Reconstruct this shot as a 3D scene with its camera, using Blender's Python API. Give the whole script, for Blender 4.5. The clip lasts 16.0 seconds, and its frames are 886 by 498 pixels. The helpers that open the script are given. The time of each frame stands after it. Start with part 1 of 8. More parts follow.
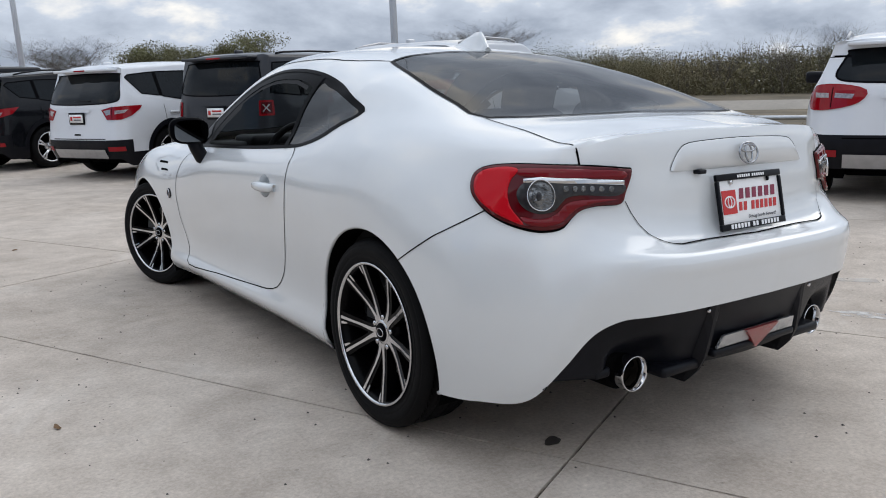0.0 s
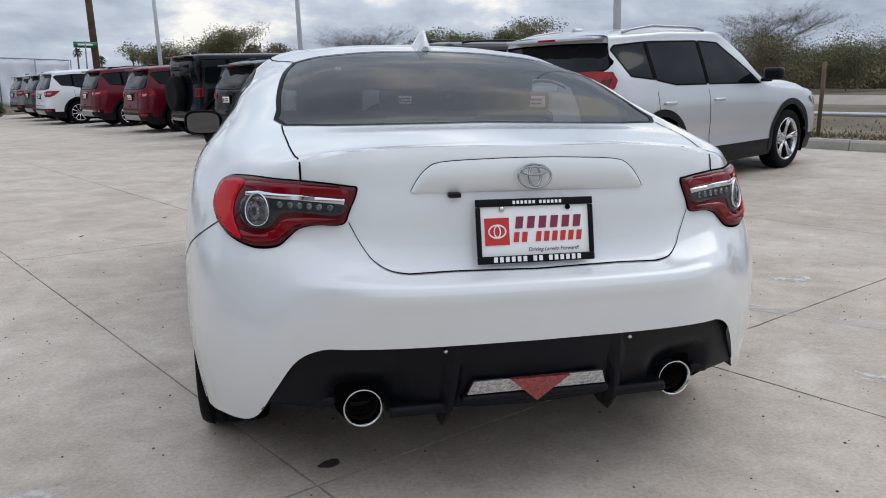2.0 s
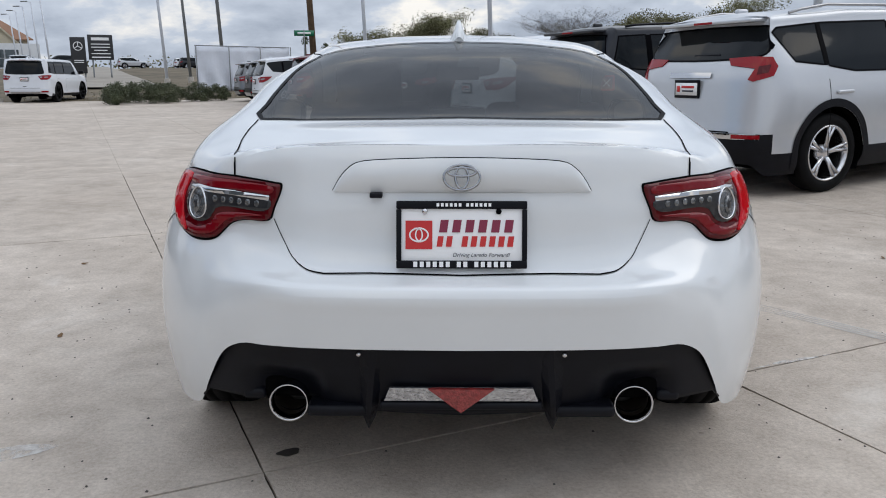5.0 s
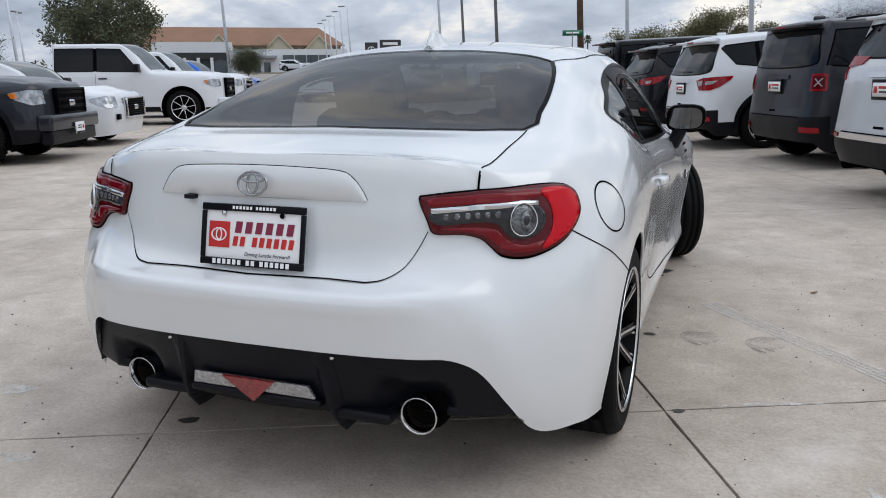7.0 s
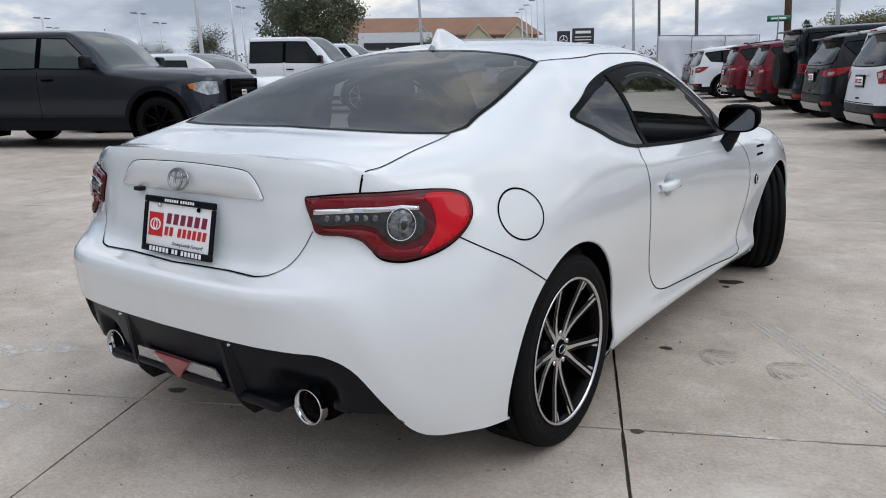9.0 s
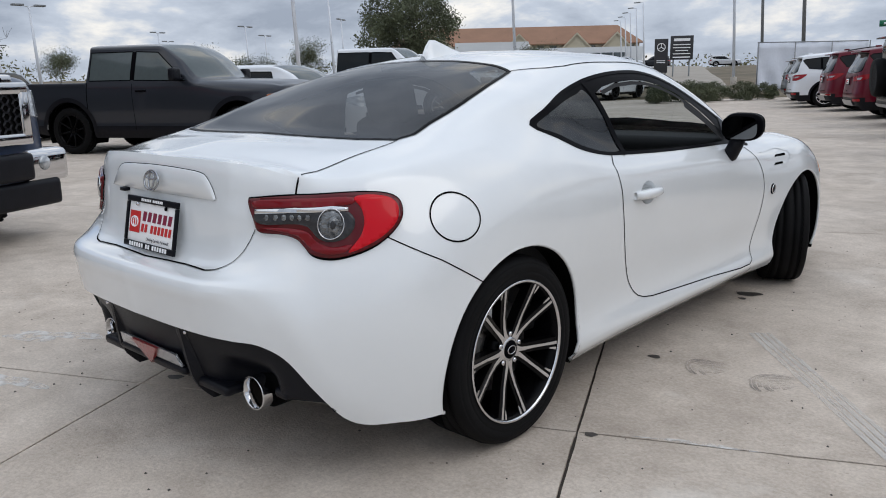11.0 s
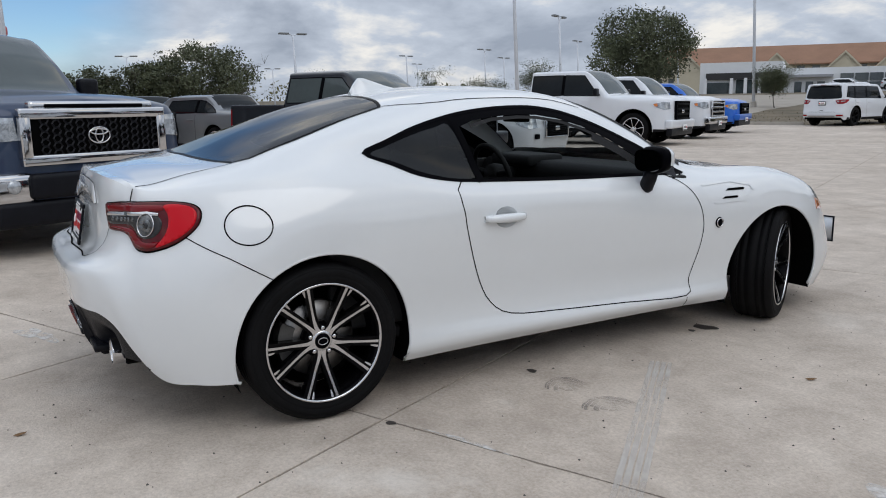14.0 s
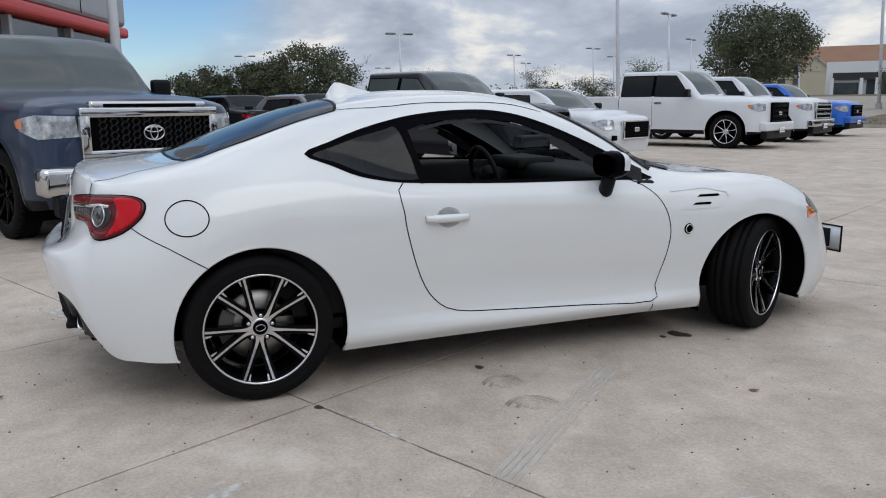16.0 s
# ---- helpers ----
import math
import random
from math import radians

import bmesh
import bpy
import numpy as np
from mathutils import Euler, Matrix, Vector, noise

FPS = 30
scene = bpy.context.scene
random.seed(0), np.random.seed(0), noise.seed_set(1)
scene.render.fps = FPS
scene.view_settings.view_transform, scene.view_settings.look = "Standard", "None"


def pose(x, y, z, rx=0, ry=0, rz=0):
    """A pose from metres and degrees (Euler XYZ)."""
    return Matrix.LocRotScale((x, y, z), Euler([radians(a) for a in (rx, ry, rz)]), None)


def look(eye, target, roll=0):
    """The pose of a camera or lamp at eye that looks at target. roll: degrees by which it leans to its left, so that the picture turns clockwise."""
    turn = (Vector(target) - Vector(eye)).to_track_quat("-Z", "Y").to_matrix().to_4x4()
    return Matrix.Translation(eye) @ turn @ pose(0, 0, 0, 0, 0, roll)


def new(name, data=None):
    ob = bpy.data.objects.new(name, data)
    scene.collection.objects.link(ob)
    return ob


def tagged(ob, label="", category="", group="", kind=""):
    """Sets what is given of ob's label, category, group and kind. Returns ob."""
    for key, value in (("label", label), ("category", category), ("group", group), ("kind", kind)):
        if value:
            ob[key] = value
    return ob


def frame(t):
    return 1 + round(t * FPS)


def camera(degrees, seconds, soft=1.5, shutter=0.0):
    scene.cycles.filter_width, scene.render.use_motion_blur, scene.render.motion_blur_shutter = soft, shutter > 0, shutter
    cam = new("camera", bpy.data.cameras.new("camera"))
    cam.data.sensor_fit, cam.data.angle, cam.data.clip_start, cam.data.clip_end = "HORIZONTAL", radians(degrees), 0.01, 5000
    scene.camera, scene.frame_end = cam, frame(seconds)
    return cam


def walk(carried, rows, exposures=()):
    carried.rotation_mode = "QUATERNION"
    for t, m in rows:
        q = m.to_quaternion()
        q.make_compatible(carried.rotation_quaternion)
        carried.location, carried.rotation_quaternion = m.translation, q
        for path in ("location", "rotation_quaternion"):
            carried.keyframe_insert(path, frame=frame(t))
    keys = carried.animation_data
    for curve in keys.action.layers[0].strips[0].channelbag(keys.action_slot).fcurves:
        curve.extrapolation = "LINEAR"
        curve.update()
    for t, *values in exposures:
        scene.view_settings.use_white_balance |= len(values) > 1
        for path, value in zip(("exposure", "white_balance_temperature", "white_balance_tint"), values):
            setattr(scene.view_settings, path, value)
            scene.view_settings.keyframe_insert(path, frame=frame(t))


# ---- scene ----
from collections import defaultdict
from mathutils.bvhtree import BVHTree

# camera and its way round the car
cam = camera(59.4, 16.0, soft=1.0)
METRES, EYE, TURN = 6.804, 1.006, -35.0
ROWS = [
    (0.0, 0.0, 0.0, 0.0, -0.19, -10.56, 1.01),
    (0.5, 0.0478, 0.0014, 0.0041, 3.72, -10.77, 0.72),
    (1.0, 0.0944, 0.018, 0.0065, 8.89, -11.02, 0.42),
    (1.5, 0.1561, 0.0307, 0.0088, 14.82, -11.25, 0.18),
    (2.0, 0.2002, 0.0534, 0.0078, 20.7, -11.45, -0.1),
    (2.5, 0.2367, 0.0769, 0.0082, 25.78, -11.65, -0.31),
    (3.0, 0.2681, 0.0961, 0.0102, 29.34, -11.92, -0.45),
    (3.5, 0.2714, 0.1001, 0.0116, 31.29, -12.24, -0.48),
    (4.0, 0.2689, 0.0994, 0.0118, 32.13, -12.49, -0.4),
    (6.5, 0.3716, 0.1817, 0.0147, 49.36, -12.42, 0.64),
    (7.0, 0.412, 0.2302, 0.0158, 56.07, -12.52, 0.68),
    (7.5, 0.4354, 0.2743, 0.0158, 61.87, -12.65, 0.64),
    (8.0, 0.4515, 0.3072, 0.0182, 66.23, -12.81, 0.6),
    (8.5, 0.4649, 0.3265, 0.0199, 68.94, -13.01, 0.65),
    (9.0, 0.4656, 0.3285, 0.0204, 70.32, -13.13, 0.75),
    (11.5, 0.5166, 0.4235, 0.0194, 80.81, -11.79, 1.06),
    (12.0, 0.5382, 0.4728, 0.0225, 84.95, -11.15, 0.98),
    (12.5, 0.5578, 0.5241, 0.0236, 88.7, -10.72, 0.93),
    (13.0, 0.5622, 0.5654, 0.0238, 91.69, -10.46, 0.91),
    (13.5, 0.5734, 0.5887, 0.0239, 93.7, -10.5, 0.66),
    (14.0, 0.5755, 0.5919, 0.0244, 95.03, -10.63, 0.72),
    (14.5, 0.5751, 0.5925, 0.0244, 96.21, -10.72, 0.83),
    (15.0, 0.5746, 0.6044, 0.0238, 97.86, -10.76, 0.86),
    (15.5, 0.5815, 0.6506, 0.0265, 100.19, -10.67, 0.71),
    (16.0, 0.5802, 0.6957, 0.0267, 103.12, -10.62, 0.39),
]
walk(cam, [(t, pose(-2.027, -2.051, EYE, 0, 0, TURN) @ pose(METRES * x, METRES * y, METRES * z, 90 + pitch, roll, yaw))
           for t, x, y, z, yaw, pitch, roll in ROWS],
     exposures=[(0.0, 0.06), (4.0, 0.0), (9.0, 0.03), (12.5, -0.06), (16.0, -0.14)])

# ---- sky and sun ----
SUN_AZ, SUN_EL = radians(84), radians(46)      # azimuth from +y towards +x
world = bpy.data.worlds.new("overcast_sky")
scene.world = world
world.use_nodes = True
wt = world.node_tree
wt.nodes.clear()


def wnode(kind, **kw):
    n = wt.nodes.new(kind)
    for k, v in kw.items():
        n.inputs[k].default_value = v
    return n


sky = wt.nodes.new("ShaderNodeTexSky")
sky.sky_type, sky.sun_disc, sky.sun_elevation, sky.sun_rotation = "NISHITA", False, SUN_EL, SUN_AZ
sky.dust_density, sky.ozone_density = 0.0, 8.0
sky_bg = wnode("ShaderNodeBackground", Strength=0.10)
wt.links.new(sky.outputs[0], sky_bg.inputs["Color"])
tc = wt.nodes.new("ShaderNodeTexCoord")
sep = wt.nodes.new("ShaderNodeSeparateXYZ")
wt.links.new(tc.outputs["Generated"], sep.inputs[0])
# the cloud deck is flat: its pattern thins out towards the horizon
up = wt.nodes.new("ShaderNodeMath"); up.operation = "MAXIMUM"; up.inputs[1].default_value = 0.0
wt.links.new(sep.outputs["Z"], up.inputs[0])
den = wt.nodes.new("ShaderNodeMath"); den.operation = "ADD"; den.inputs[1].default_value = 0.34
wt.links.new(up.outputs[0], den.inputs[0])
flat = []
for ax in "XY":
    d = wt.nodes.new("ShaderNodeMath"); d.operation = "DIVIDE"
    wt.links.new(sep.outputs[ax], d.inputs[0]); wt.links.new(den.outputs[0], d.inputs[1])
    flat.append(d)
comb = wt.nodes.new("ShaderNodeCombineXYZ")
wt.links.new(flat[0].outputs[0], comb.inputs[0]); wt.links.new(flat[1].outputs[0], comb.inputs[1])
n1 = wnode("ShaderNodeTexNoise", Scale=2.3, Detail=10.0, Roughness=0.57, Distortion=0.15)
n2 = wnode("ShaderNodeTexNoise", Scale=0.42, Detail=5.0, Roughness=0.5)
wt.links.new(comb.outputs[0], n1.inputs["Vector"]); wt.links.new(comb.outputs[0], n2.inputs["Vector"])
shade = wt.nodes.new("ShaderNodeValToRGB")
shade.color_ramp.elements[0].position, shade.color_ramp.elements[0].color = 0.36, (0.985, 0.965, 0.925, 1)
shade.color_ramp.elements[1].position, shade.color_ramp.elements[1].color = 0.64, (0.36, 0.415, 0.51, 1)
mid = shade.color_ramp.elements.new(0.47); mid.color = (0.565, 0.63, 0.735, 1)
wt.links.new(n1.outputs[0], shade.inputs[0])
cloud_bg = wnode("ShaderNodeBackground", Strength=1.0)
wt.links.new(shade.outputs[0], cloud_bg.inputs["Color"])
# an overcast sky is brightest overhead
lift_ = wt.nodes.new("ShaderNodeMath"); lift_.operation = "MULTIPLY_ADD"; lift_.inputs[1].default_value = 0.90; lift_.inputs[2].default_value = 0.91
wt.links.new(up.outputs[0], lift_.inputs[0]); wt.links.new(lift_.outputs[0], cloud_bg.inputs["Strength"])
cover = wt.nodes.new("ShaderNodeValToRGB")
cover.color_ramp.elements[0].position, cover.color_ramp.elements[1].position = 0.24, 0.36
# the deck breaks up towards the west, where blue shows
west = wt.nodes.new("ShaderNodeVectorMath"); west.operation = "DOT_PRODUCT"; west.inputs[1].default_value = (-0.985, 0.03, 0.17)
wt.links.new(tc.outputs["Generated"], west.inputs[0])
thin = wnode("ShaderNodeMapRange"); thin.inputs["From Min"].default_value = 0.90; thin.inputs["From Max"].default_value = 1.0; thin.inputs["To Max"].default_value = 0.30
wt.links.new(west.outputs["Value"], thin.inputs[0])
less = wt.nodes.new("ShaderNodeMath"); less.operation = "SUBTRACT"
wt.links.new(n2.outputs[0], less.inputs[0]); wt.links.new(thin.outputs[0], less.inputs[1])
wt.links.new(less.outputs[0], cover.inputs[0])
mix = wt.nodes.new("ShaderNodeMixShader")
wt.links.new(cover.outputs[0], mix.inputs[0])
wt.links.new(sky_bg.outputs[0], mix.inputs[1]); wt.links.new(cloud_bg.outputs[0], mix.inputs[2])
wout = wt.nodes.new("ShaderNodeOutputWorld")
wt.links.new(mix.outputs[0], wout.inputs["Surface"])

sun = new("sun", bpy.data.lights.new("sun", "SUN"))
sun.data.energy, sun.data.angle, sun.data.color = 0.60, radians(40), (1.0, 0.955, 0.90)
sun_from = Vector((math.sin(SUN_AZ) * math.cos(SUN_EL), math.cos(SUN_AZ) * math.cos(SUN_EL), math.sin(SUN_EL)))
sun.matrix_world = look(sun_from * 50, (0, 0, 0))

# ---- materials ----


def base_mat(name, color, rough=0.5, metal=0.0, coat=0.0, spec=0.5):
    m = bpy.data.materials.new(name)
    m.use_nodes = True
    b = m.node_tree.nodes["Principled BSDF"]
    b.inputs["Base Color"].default_value = (*color, 1)
    b.inputs["Roughness"].default_value, b.inputs["Metallic"].default_value = rough, metal
    b.inputs["Coat Weight"].default_value, b.inputs["Coat Roughness"].default_value = coat, 0.03
    b.inputs["Specular IOR Level"].default_value = spec
    return m


def noisy(m, scale, amount, detail=6.0, bump=0.0, bump_scale=None, rough_var=0.0, tint=None):
    """Breaks up the base colour by two scales of noise, in metres, and adds fine relief."""
    t = m.node_tree
    b = t.nodes["Principled BSDF"]
    col = b.inputs["Base Color"].default_value[:3]
    co = t.nodes.new("ShaderNodeTexCoord")
    na = t.nodes.new("ShaderNodeTexNoise"); na.inputs["Scale"].default_value, na.inputs["Detail"].default_value = scale, detail
    nb = t.nodes.new("ShaderNodeTexNoise"); nb.inputs["Scale"].default_value, nb.inputs["Detail"].default_value = scale * 9.7, 3.0
    for n in (na, nb):
        t.links.new(co.outputs["Object"], n.inputs["Vector"])
    add = t.nodes.new("ShaderNodeMath"); add.operation = "MULTIPLY_ADD"; add.inputs[1].default_value = 0.4
    t.links.new(nb.outputs[0], add.inputs[0]); t.links.new(na.outputs[0], add.inputs[2])
    ramp = t.nodes.new("ShaderNodeValToRGB")
    lo = tuple(c * (1 - amount) for c in (tint or col)); hi = tuple(min(1, c * (1 + amount)) for c in col)
    ramp.color_ramp.elements[0].position, ramp.color_ramp.elements[0].color = 0.45, (*lo, 1)
    ramp.color_ramp.elements[1].position, ramp.color_ramp.elements[1].color = 0.95, (*hi, 1)
    t.links.new(add.outputs[0], ramp.inputs[0]); t.links.new(ramp.outputs[0], b.inputs["Base Color"])
    if bump:
        nc = t.nodes.new("ShaderNodeTexNoise"); nc.inputs["Scale"].default_value, nc.inputs["Detail"].default_value = bump_scale or scale * 30, 4.0
        t.links.new(co.outputs["Object"], nc.inputs["Vector"])
        bp = t.nodes.new("ShaderNodeBump"); bp.inputs["Strength"].default_value, bp.inputs["Distance"].default_value = bump, 0.01
        t.links.new(nc.outputs[0], bp.inputs["Height"]); t.links.new(bp.outputs[0], b.inputs["Normal"])
    if rough_var:
        mr = t.nodes.new("ShaderNodeMapRange")
        mr.inputs["To Min"].default_value = max(0, b.inputs["Roughness"].default_value - rough_var)
        mr.inputs["To Max"].default_value = min(1, b.inputs["Roughness"].default_value + rough_var)
        t.links.new(na.outputs[0], mr.inputs[0]); t.links.new(mr.outputs[0], b.inputs["Roughness"])
    return m


def paint(name, color, metal=0.0, rough=0.35, coat=0.7):
    return noisy(base_mat(name, color, rough, metal, coat=coat, spec=0.2), 3.0, 0.02)


def glass_mat(name, color, rough=0.0, alpha=0.25):
    """Tinted glass: part clear, part dark gloss."""
    m = bpy.data.materials.new(name)
    m.use_nodes = True
    t = m.node_tree
    b = t.nodes["Principled BSDF"]
    b.inputs["Base Color"].default_value = (*color, 1)
    b.inputs["Roughness"].default_value = 0.02
    b.inputs["Specular IOR Level"].default_value = 0.27
    clear = t.nodes.new("ShaderNodeBsdfTransparent")
    clear.inputs["Color"].default_value = (0.75, 0.8, 0.8, 1)
    mx = t.nodes.new("ShaderNodeMixShader")
    mx.inputs[0].default_value = 1 - alpha
    t.links.new(clear.outputs[0], mx.inputs[1]); t.links.new(b.outputs[0], mx.inputs[2])
    t.links.new(mx.outputs[0], t.nodes["Material Output"].inputs["Surface"])
    return m


PEARL = base_mat("pearl_white_paint", (0.715, 0.735, 0.745), 0.22, 0.04, coat=1.0, spec=0.3)
PEARL.node_tree.nodes["Principled BSDF"].inputs["Coat Roughness"].default_value = 0.06
noisy(PEARL, 2.5, 0.015)
BLACK_PLASTIC = noisy(base_mat("black_textured_plastic", (0.0045, 0.005, 0.008), 0.40, spec=0.18), 14, 0.25, bump=0.12, bump_scale=900)
GLOSS_BLACK = base_mat("gloss_black", (0.002, 0.002, 0.003), 0.32, spec=0.02)
# near-black of shut lines, liners and undersides; also the shade put behind wheel spokes
GAP = base_mat("gap_and_shade_black", (0.002, 0.002, 0.0022), 0.95, spec=0.05)
RUBBER = noisy(base_mat("tyre_rubber", (0.0045, 0.0045, 0.005), 0.7, spec=0.12), 9, 0.3, bump=0.15, bump_scale=300)
CHROME = base_mat("chrome", (0.62, 0.62, 0.63), 0.06, 1.0)
# silver darkened so that its colour stands in for dark reflections in the glass
MIRROR = base_mat("mirror_darkened_silver", (0.12, 0.125, 0.13), 0.02, 1.0)
BADGE_CHROME = base_mat("dark_chrome", (0.36, 0.37, 0.39), 0.05, 1.0)
MACHINED = noisy(base_mat("machined_alloy", (0.66, 0.66, 0.675), 0.24, 1.0), 40, 0.08)
RIM_BLACK = base_mat("black_rim_paint", (0.0022, 0.0022, 0.0026), 0.25, spec=0.08)
STEEL = noisy(base_mat("brake_steel", (0.33, 0.32, 0.31), 0.38, 1.0), 25, 0.2)
IRON = noisy(base_mat("grey_cast_iron", (0.10, 0.098, 0.095), 0.6, 0.4), 20, 0.3)
CABIN = noisy(base_mat("black_cabin_trim", (0.010, 0.010, 0.011), 0.7, spec=0.3), 12, 0.2, bump=0.1, bump_scale=500)
CABIN_GREY = noisy(base_mat("grey_seat_fabric", (0.022, 0.022, 0.024), 0.9, spec=0.2), 30, 0.25, bump=0.2, bump_scale=700)
TINT = glass_mat("dark_tinted_glass", (0.012, 0.013, 0.015), alpha=0.22)
TINT_DARK = glass_mat("privacy_glass", (0.010, 0.011, 0.012), alpha=0.10)
CLEAR = glass_mat("windscreen_glass", (0.03, 0.035, 0.035), alpha=0.72)
RED_LENS = base_mat("red_lamp_lens", (0.52, 0.002, 0.010), 0.06, coat=0.0, spec=0.26)
RED_DARK = base_mat("dark_red_lamp_lens", (0.085, 0.001, 0.004), 0.05, coat=0.0, spec=0.35)
RED_MID = base_mat("red_lamp_inner_lens", (0.17, 0.001, 0.006), 0.05, coat=0.0, spec=0.35)
SMOKE = noisy(base_mat("smoked_lamp_lens", (0.030, 0.030, 0.033), 0.08, spec=0.35), 60, 0.4)
LED_GLASS = noisy(base_mat("clear_led_lens", (0.16, 0.165, 0.17), 0.10, 0.75, spec=0.5), 55, 0.7, bump=0.5, bump_scale=90)
REFLECTOR = noisy(base_mat("faceted_reflector", (0.55, 0.56, 0.58), 0.12, 0.8, coat=0.8), 90, 0.45, bump=0.6, bump_scale=160)
RED_REFLEX = noisy(base_mat("red_reflex_lens", (0.28, 0.03, 0.03), 0.2, coat=0.8), 120, 0.4, bump=0.5, bump_scale=220)
AMBER = base_mat("amber_lens", (0.62, 0.16, 0.01), 0.12, coat=1.0)
SILVER_PLATE = noisy(base_mat("bare_plate_metal", (0.55, 0.57, 0.60), 0.35, 0.6), 8, 0.08)
PLATE_WHITE = base_mat("plate_white", (0.88, 0.88, 0.88), 0.35)
PLATE_RED = base_mat("plate_red", (0.55, 0.02, 0.02), 0.35)
PLATE_CRIMSON = base_mat("plate_crimson", (0.22, 0.015, 0.05), 0.35)
PLATE_DARK = base_mat("plate_dark_letters", (0.04, 0.045, 0.06), 0.4)
FRAME_BLUE = base_mat("plate_frame_black", (0.003, 0.0035, 0.006), 0.35, spec=0.15)
EXHAUST_IN = base_mat("sooty_pipe", (0.035, 0.028, 0.022), 0.5, 0.6)

# ---- mesh helpers ----


def mesh_from(name, verts, faces, mat, smooth=True):
    me = bpy.data.meshes.new(name)
    me.from_pydata([tuple(v) for v in verts], [], [tuple(f) for f in faces])
    if smooth:
        me.polygons.foreach_set("use_smooth", [True] * len(me.polygons))
    if mat:
        me.materials.append(mat)
    me.update()
    return me


def solid(name, verts, faces, mat, parent=None, label="", smooth=True):
    ob = new(name, mesh_from(name, verts, faces, mat, smooth))
    if parent:
        ob.parent = parent
    if label:
        tagged(ob, label)
    return ob


def part(name, bm, mat, parent=None, label="", smooth=True):
    me = bpy.data.meshes.new(name)
    bmesh.ops.recalc_face_normals(bm, faces=bm.faces)
    for f in bm.faces:
        f.smooth = smooth
    bm.to_mesh(me)
    bm.free()
    me.materials.append(mat)
    ob = new(name, me)
    if parent:
        ob.parent = parent
    if label:
        tagged(ob, label)
    return ob


def box_bm(sx, sy, sz, at=(0, 0, 0), bevel=0.0, seg=2, bm=None, turn=None):
    bm = bm or bmesh.new()
    m = Matrix.Translation(at) @ (turn or Matrix()) @ Matrix.Diagonal((sx, sy, sz, 1))
    got = bmesh.ops.create_cube(bm, size=1.0, matrix=m)
    if bevel:
        edges = {e for v in got["verts"] for e in v.link_edges}
        bmesh.ops.bevel(bm, geom=list(edges), offset=bevel, segments=seg, profile=0.6, affect="EDGES")
    return bm


def tube(points, radius, n=8, closed=False, cap=True):
    """Verts and faces of a tube along points; radius is one number or one a point."""
    pts = [Vector(p) for p in points]
    rad = radius if hasattr(radius, "__len__") else [radius] * len(pts)
    verts, faces, k = [], [], len(pts)
    ref = Vector((0.13, 0.27, 0.95))
    for i, p in enumerate(pts):
        a = pts[(i - 1) % k] if closed or i else p
        b = pts[(i + 1) % k] if closed or i < k - 1 else p
        d = (b - a).normalized()
        if abs(d.dot(ref)) > 0.93:
            ref = Vector((0.95, 0.2, 0.1))
        u = d.cross(ref).normalized()
        w = d.cross(u)
        for j in range(n):
            g = 2 * math.pi * j / n
            verts.append(p + rad[i] * (math.cos(g) * u + math.sin(g) * w))
    for i in range(k if closed else k - 1):
        for j in range(n):
            faces.append((i * n + j, i * n + (j + 1) % n, (i + 1) % k * n + (j + 1) % n, (i + 1) % k * n + j))
    if cap and not closed:
        faces.append(tuple(range(n))[::-1])
        faces.append(tuple(range((k - 1) * n, k * n)))
    return verts, faces


def lathe(profile, n=48, closed=False):
    """Verts and faces of (radius, x) turned about the x axis."""
    verts, faces, k = [], [], len(profile)
    for j in range(n):
        g = 2 * math.pi * j / n
        verts += [(x, r * math.cos(g), r * math.sin(g)) for r, x in profile]
    for j in range(n):
        for i in range(k if closed else k - 1):
            faces.append((j * k + i, j * k + (i + 1) % k, (j + 1) % n * k + (i + 1) % k, (j + 1) % n * k + i))
    return verts, faces


def merge(*pieces):
    verts, faces = [], []
    for v, f in pieces:
        o = len(verts)
        verts += list(v)
        faces += [tuple(i + o for i in q) for q in f]
    return verts, faces


def extrude_poly(poly, h, at=(0, 0, 0)):
    """A flat plate from a 2D outline in x, y with thickness h along z, outline given counter-clockwise."""
    k = len(poly)
    verts = [(x, y, 0) for x, y in poly] + [(x, y, h) for x, y in poly]
    faces = [tuple(range(k))[::-1], tuple(range(k, 2 * k))]
    faces += [(i, (i + 1) % k, k + (i + 1) % k, k + i) for i in range(k)]
    return [Vector(v) + Vector(at) for v in verts], faces


def moved(piece, m):
    return [m @ Vector(v) for v in piece[0]], piece[1]


def arc_smooth(poly, n=6, closed=True):
    """A rounder outline through the given 2D or 3D corners."""
    P = np.array(poly, float)
    k, out = len(P), []
    for i in range(k if closed else k - 1):
        p0 = P[(i - 1) % k] if closed or i else P[i]
        p1, p2 = P[i], P[(i + 1) % k]
        p3 = P[(i + 2) % k] if closed or i < k - 2 else p2
        for j in range(n):
            t = j / n
            out.append(0.5 * ((2 * p1) + (p2 - p0) * t + (2 * p0 - 5 * p1 + 4 * p2 - p3) * t * t + (3 * p1 - p0 - 3 * p2 + p3) * t ** 3))
    if not closed:
        out.append(P[-1])
    return [tuple(p) for p in out]


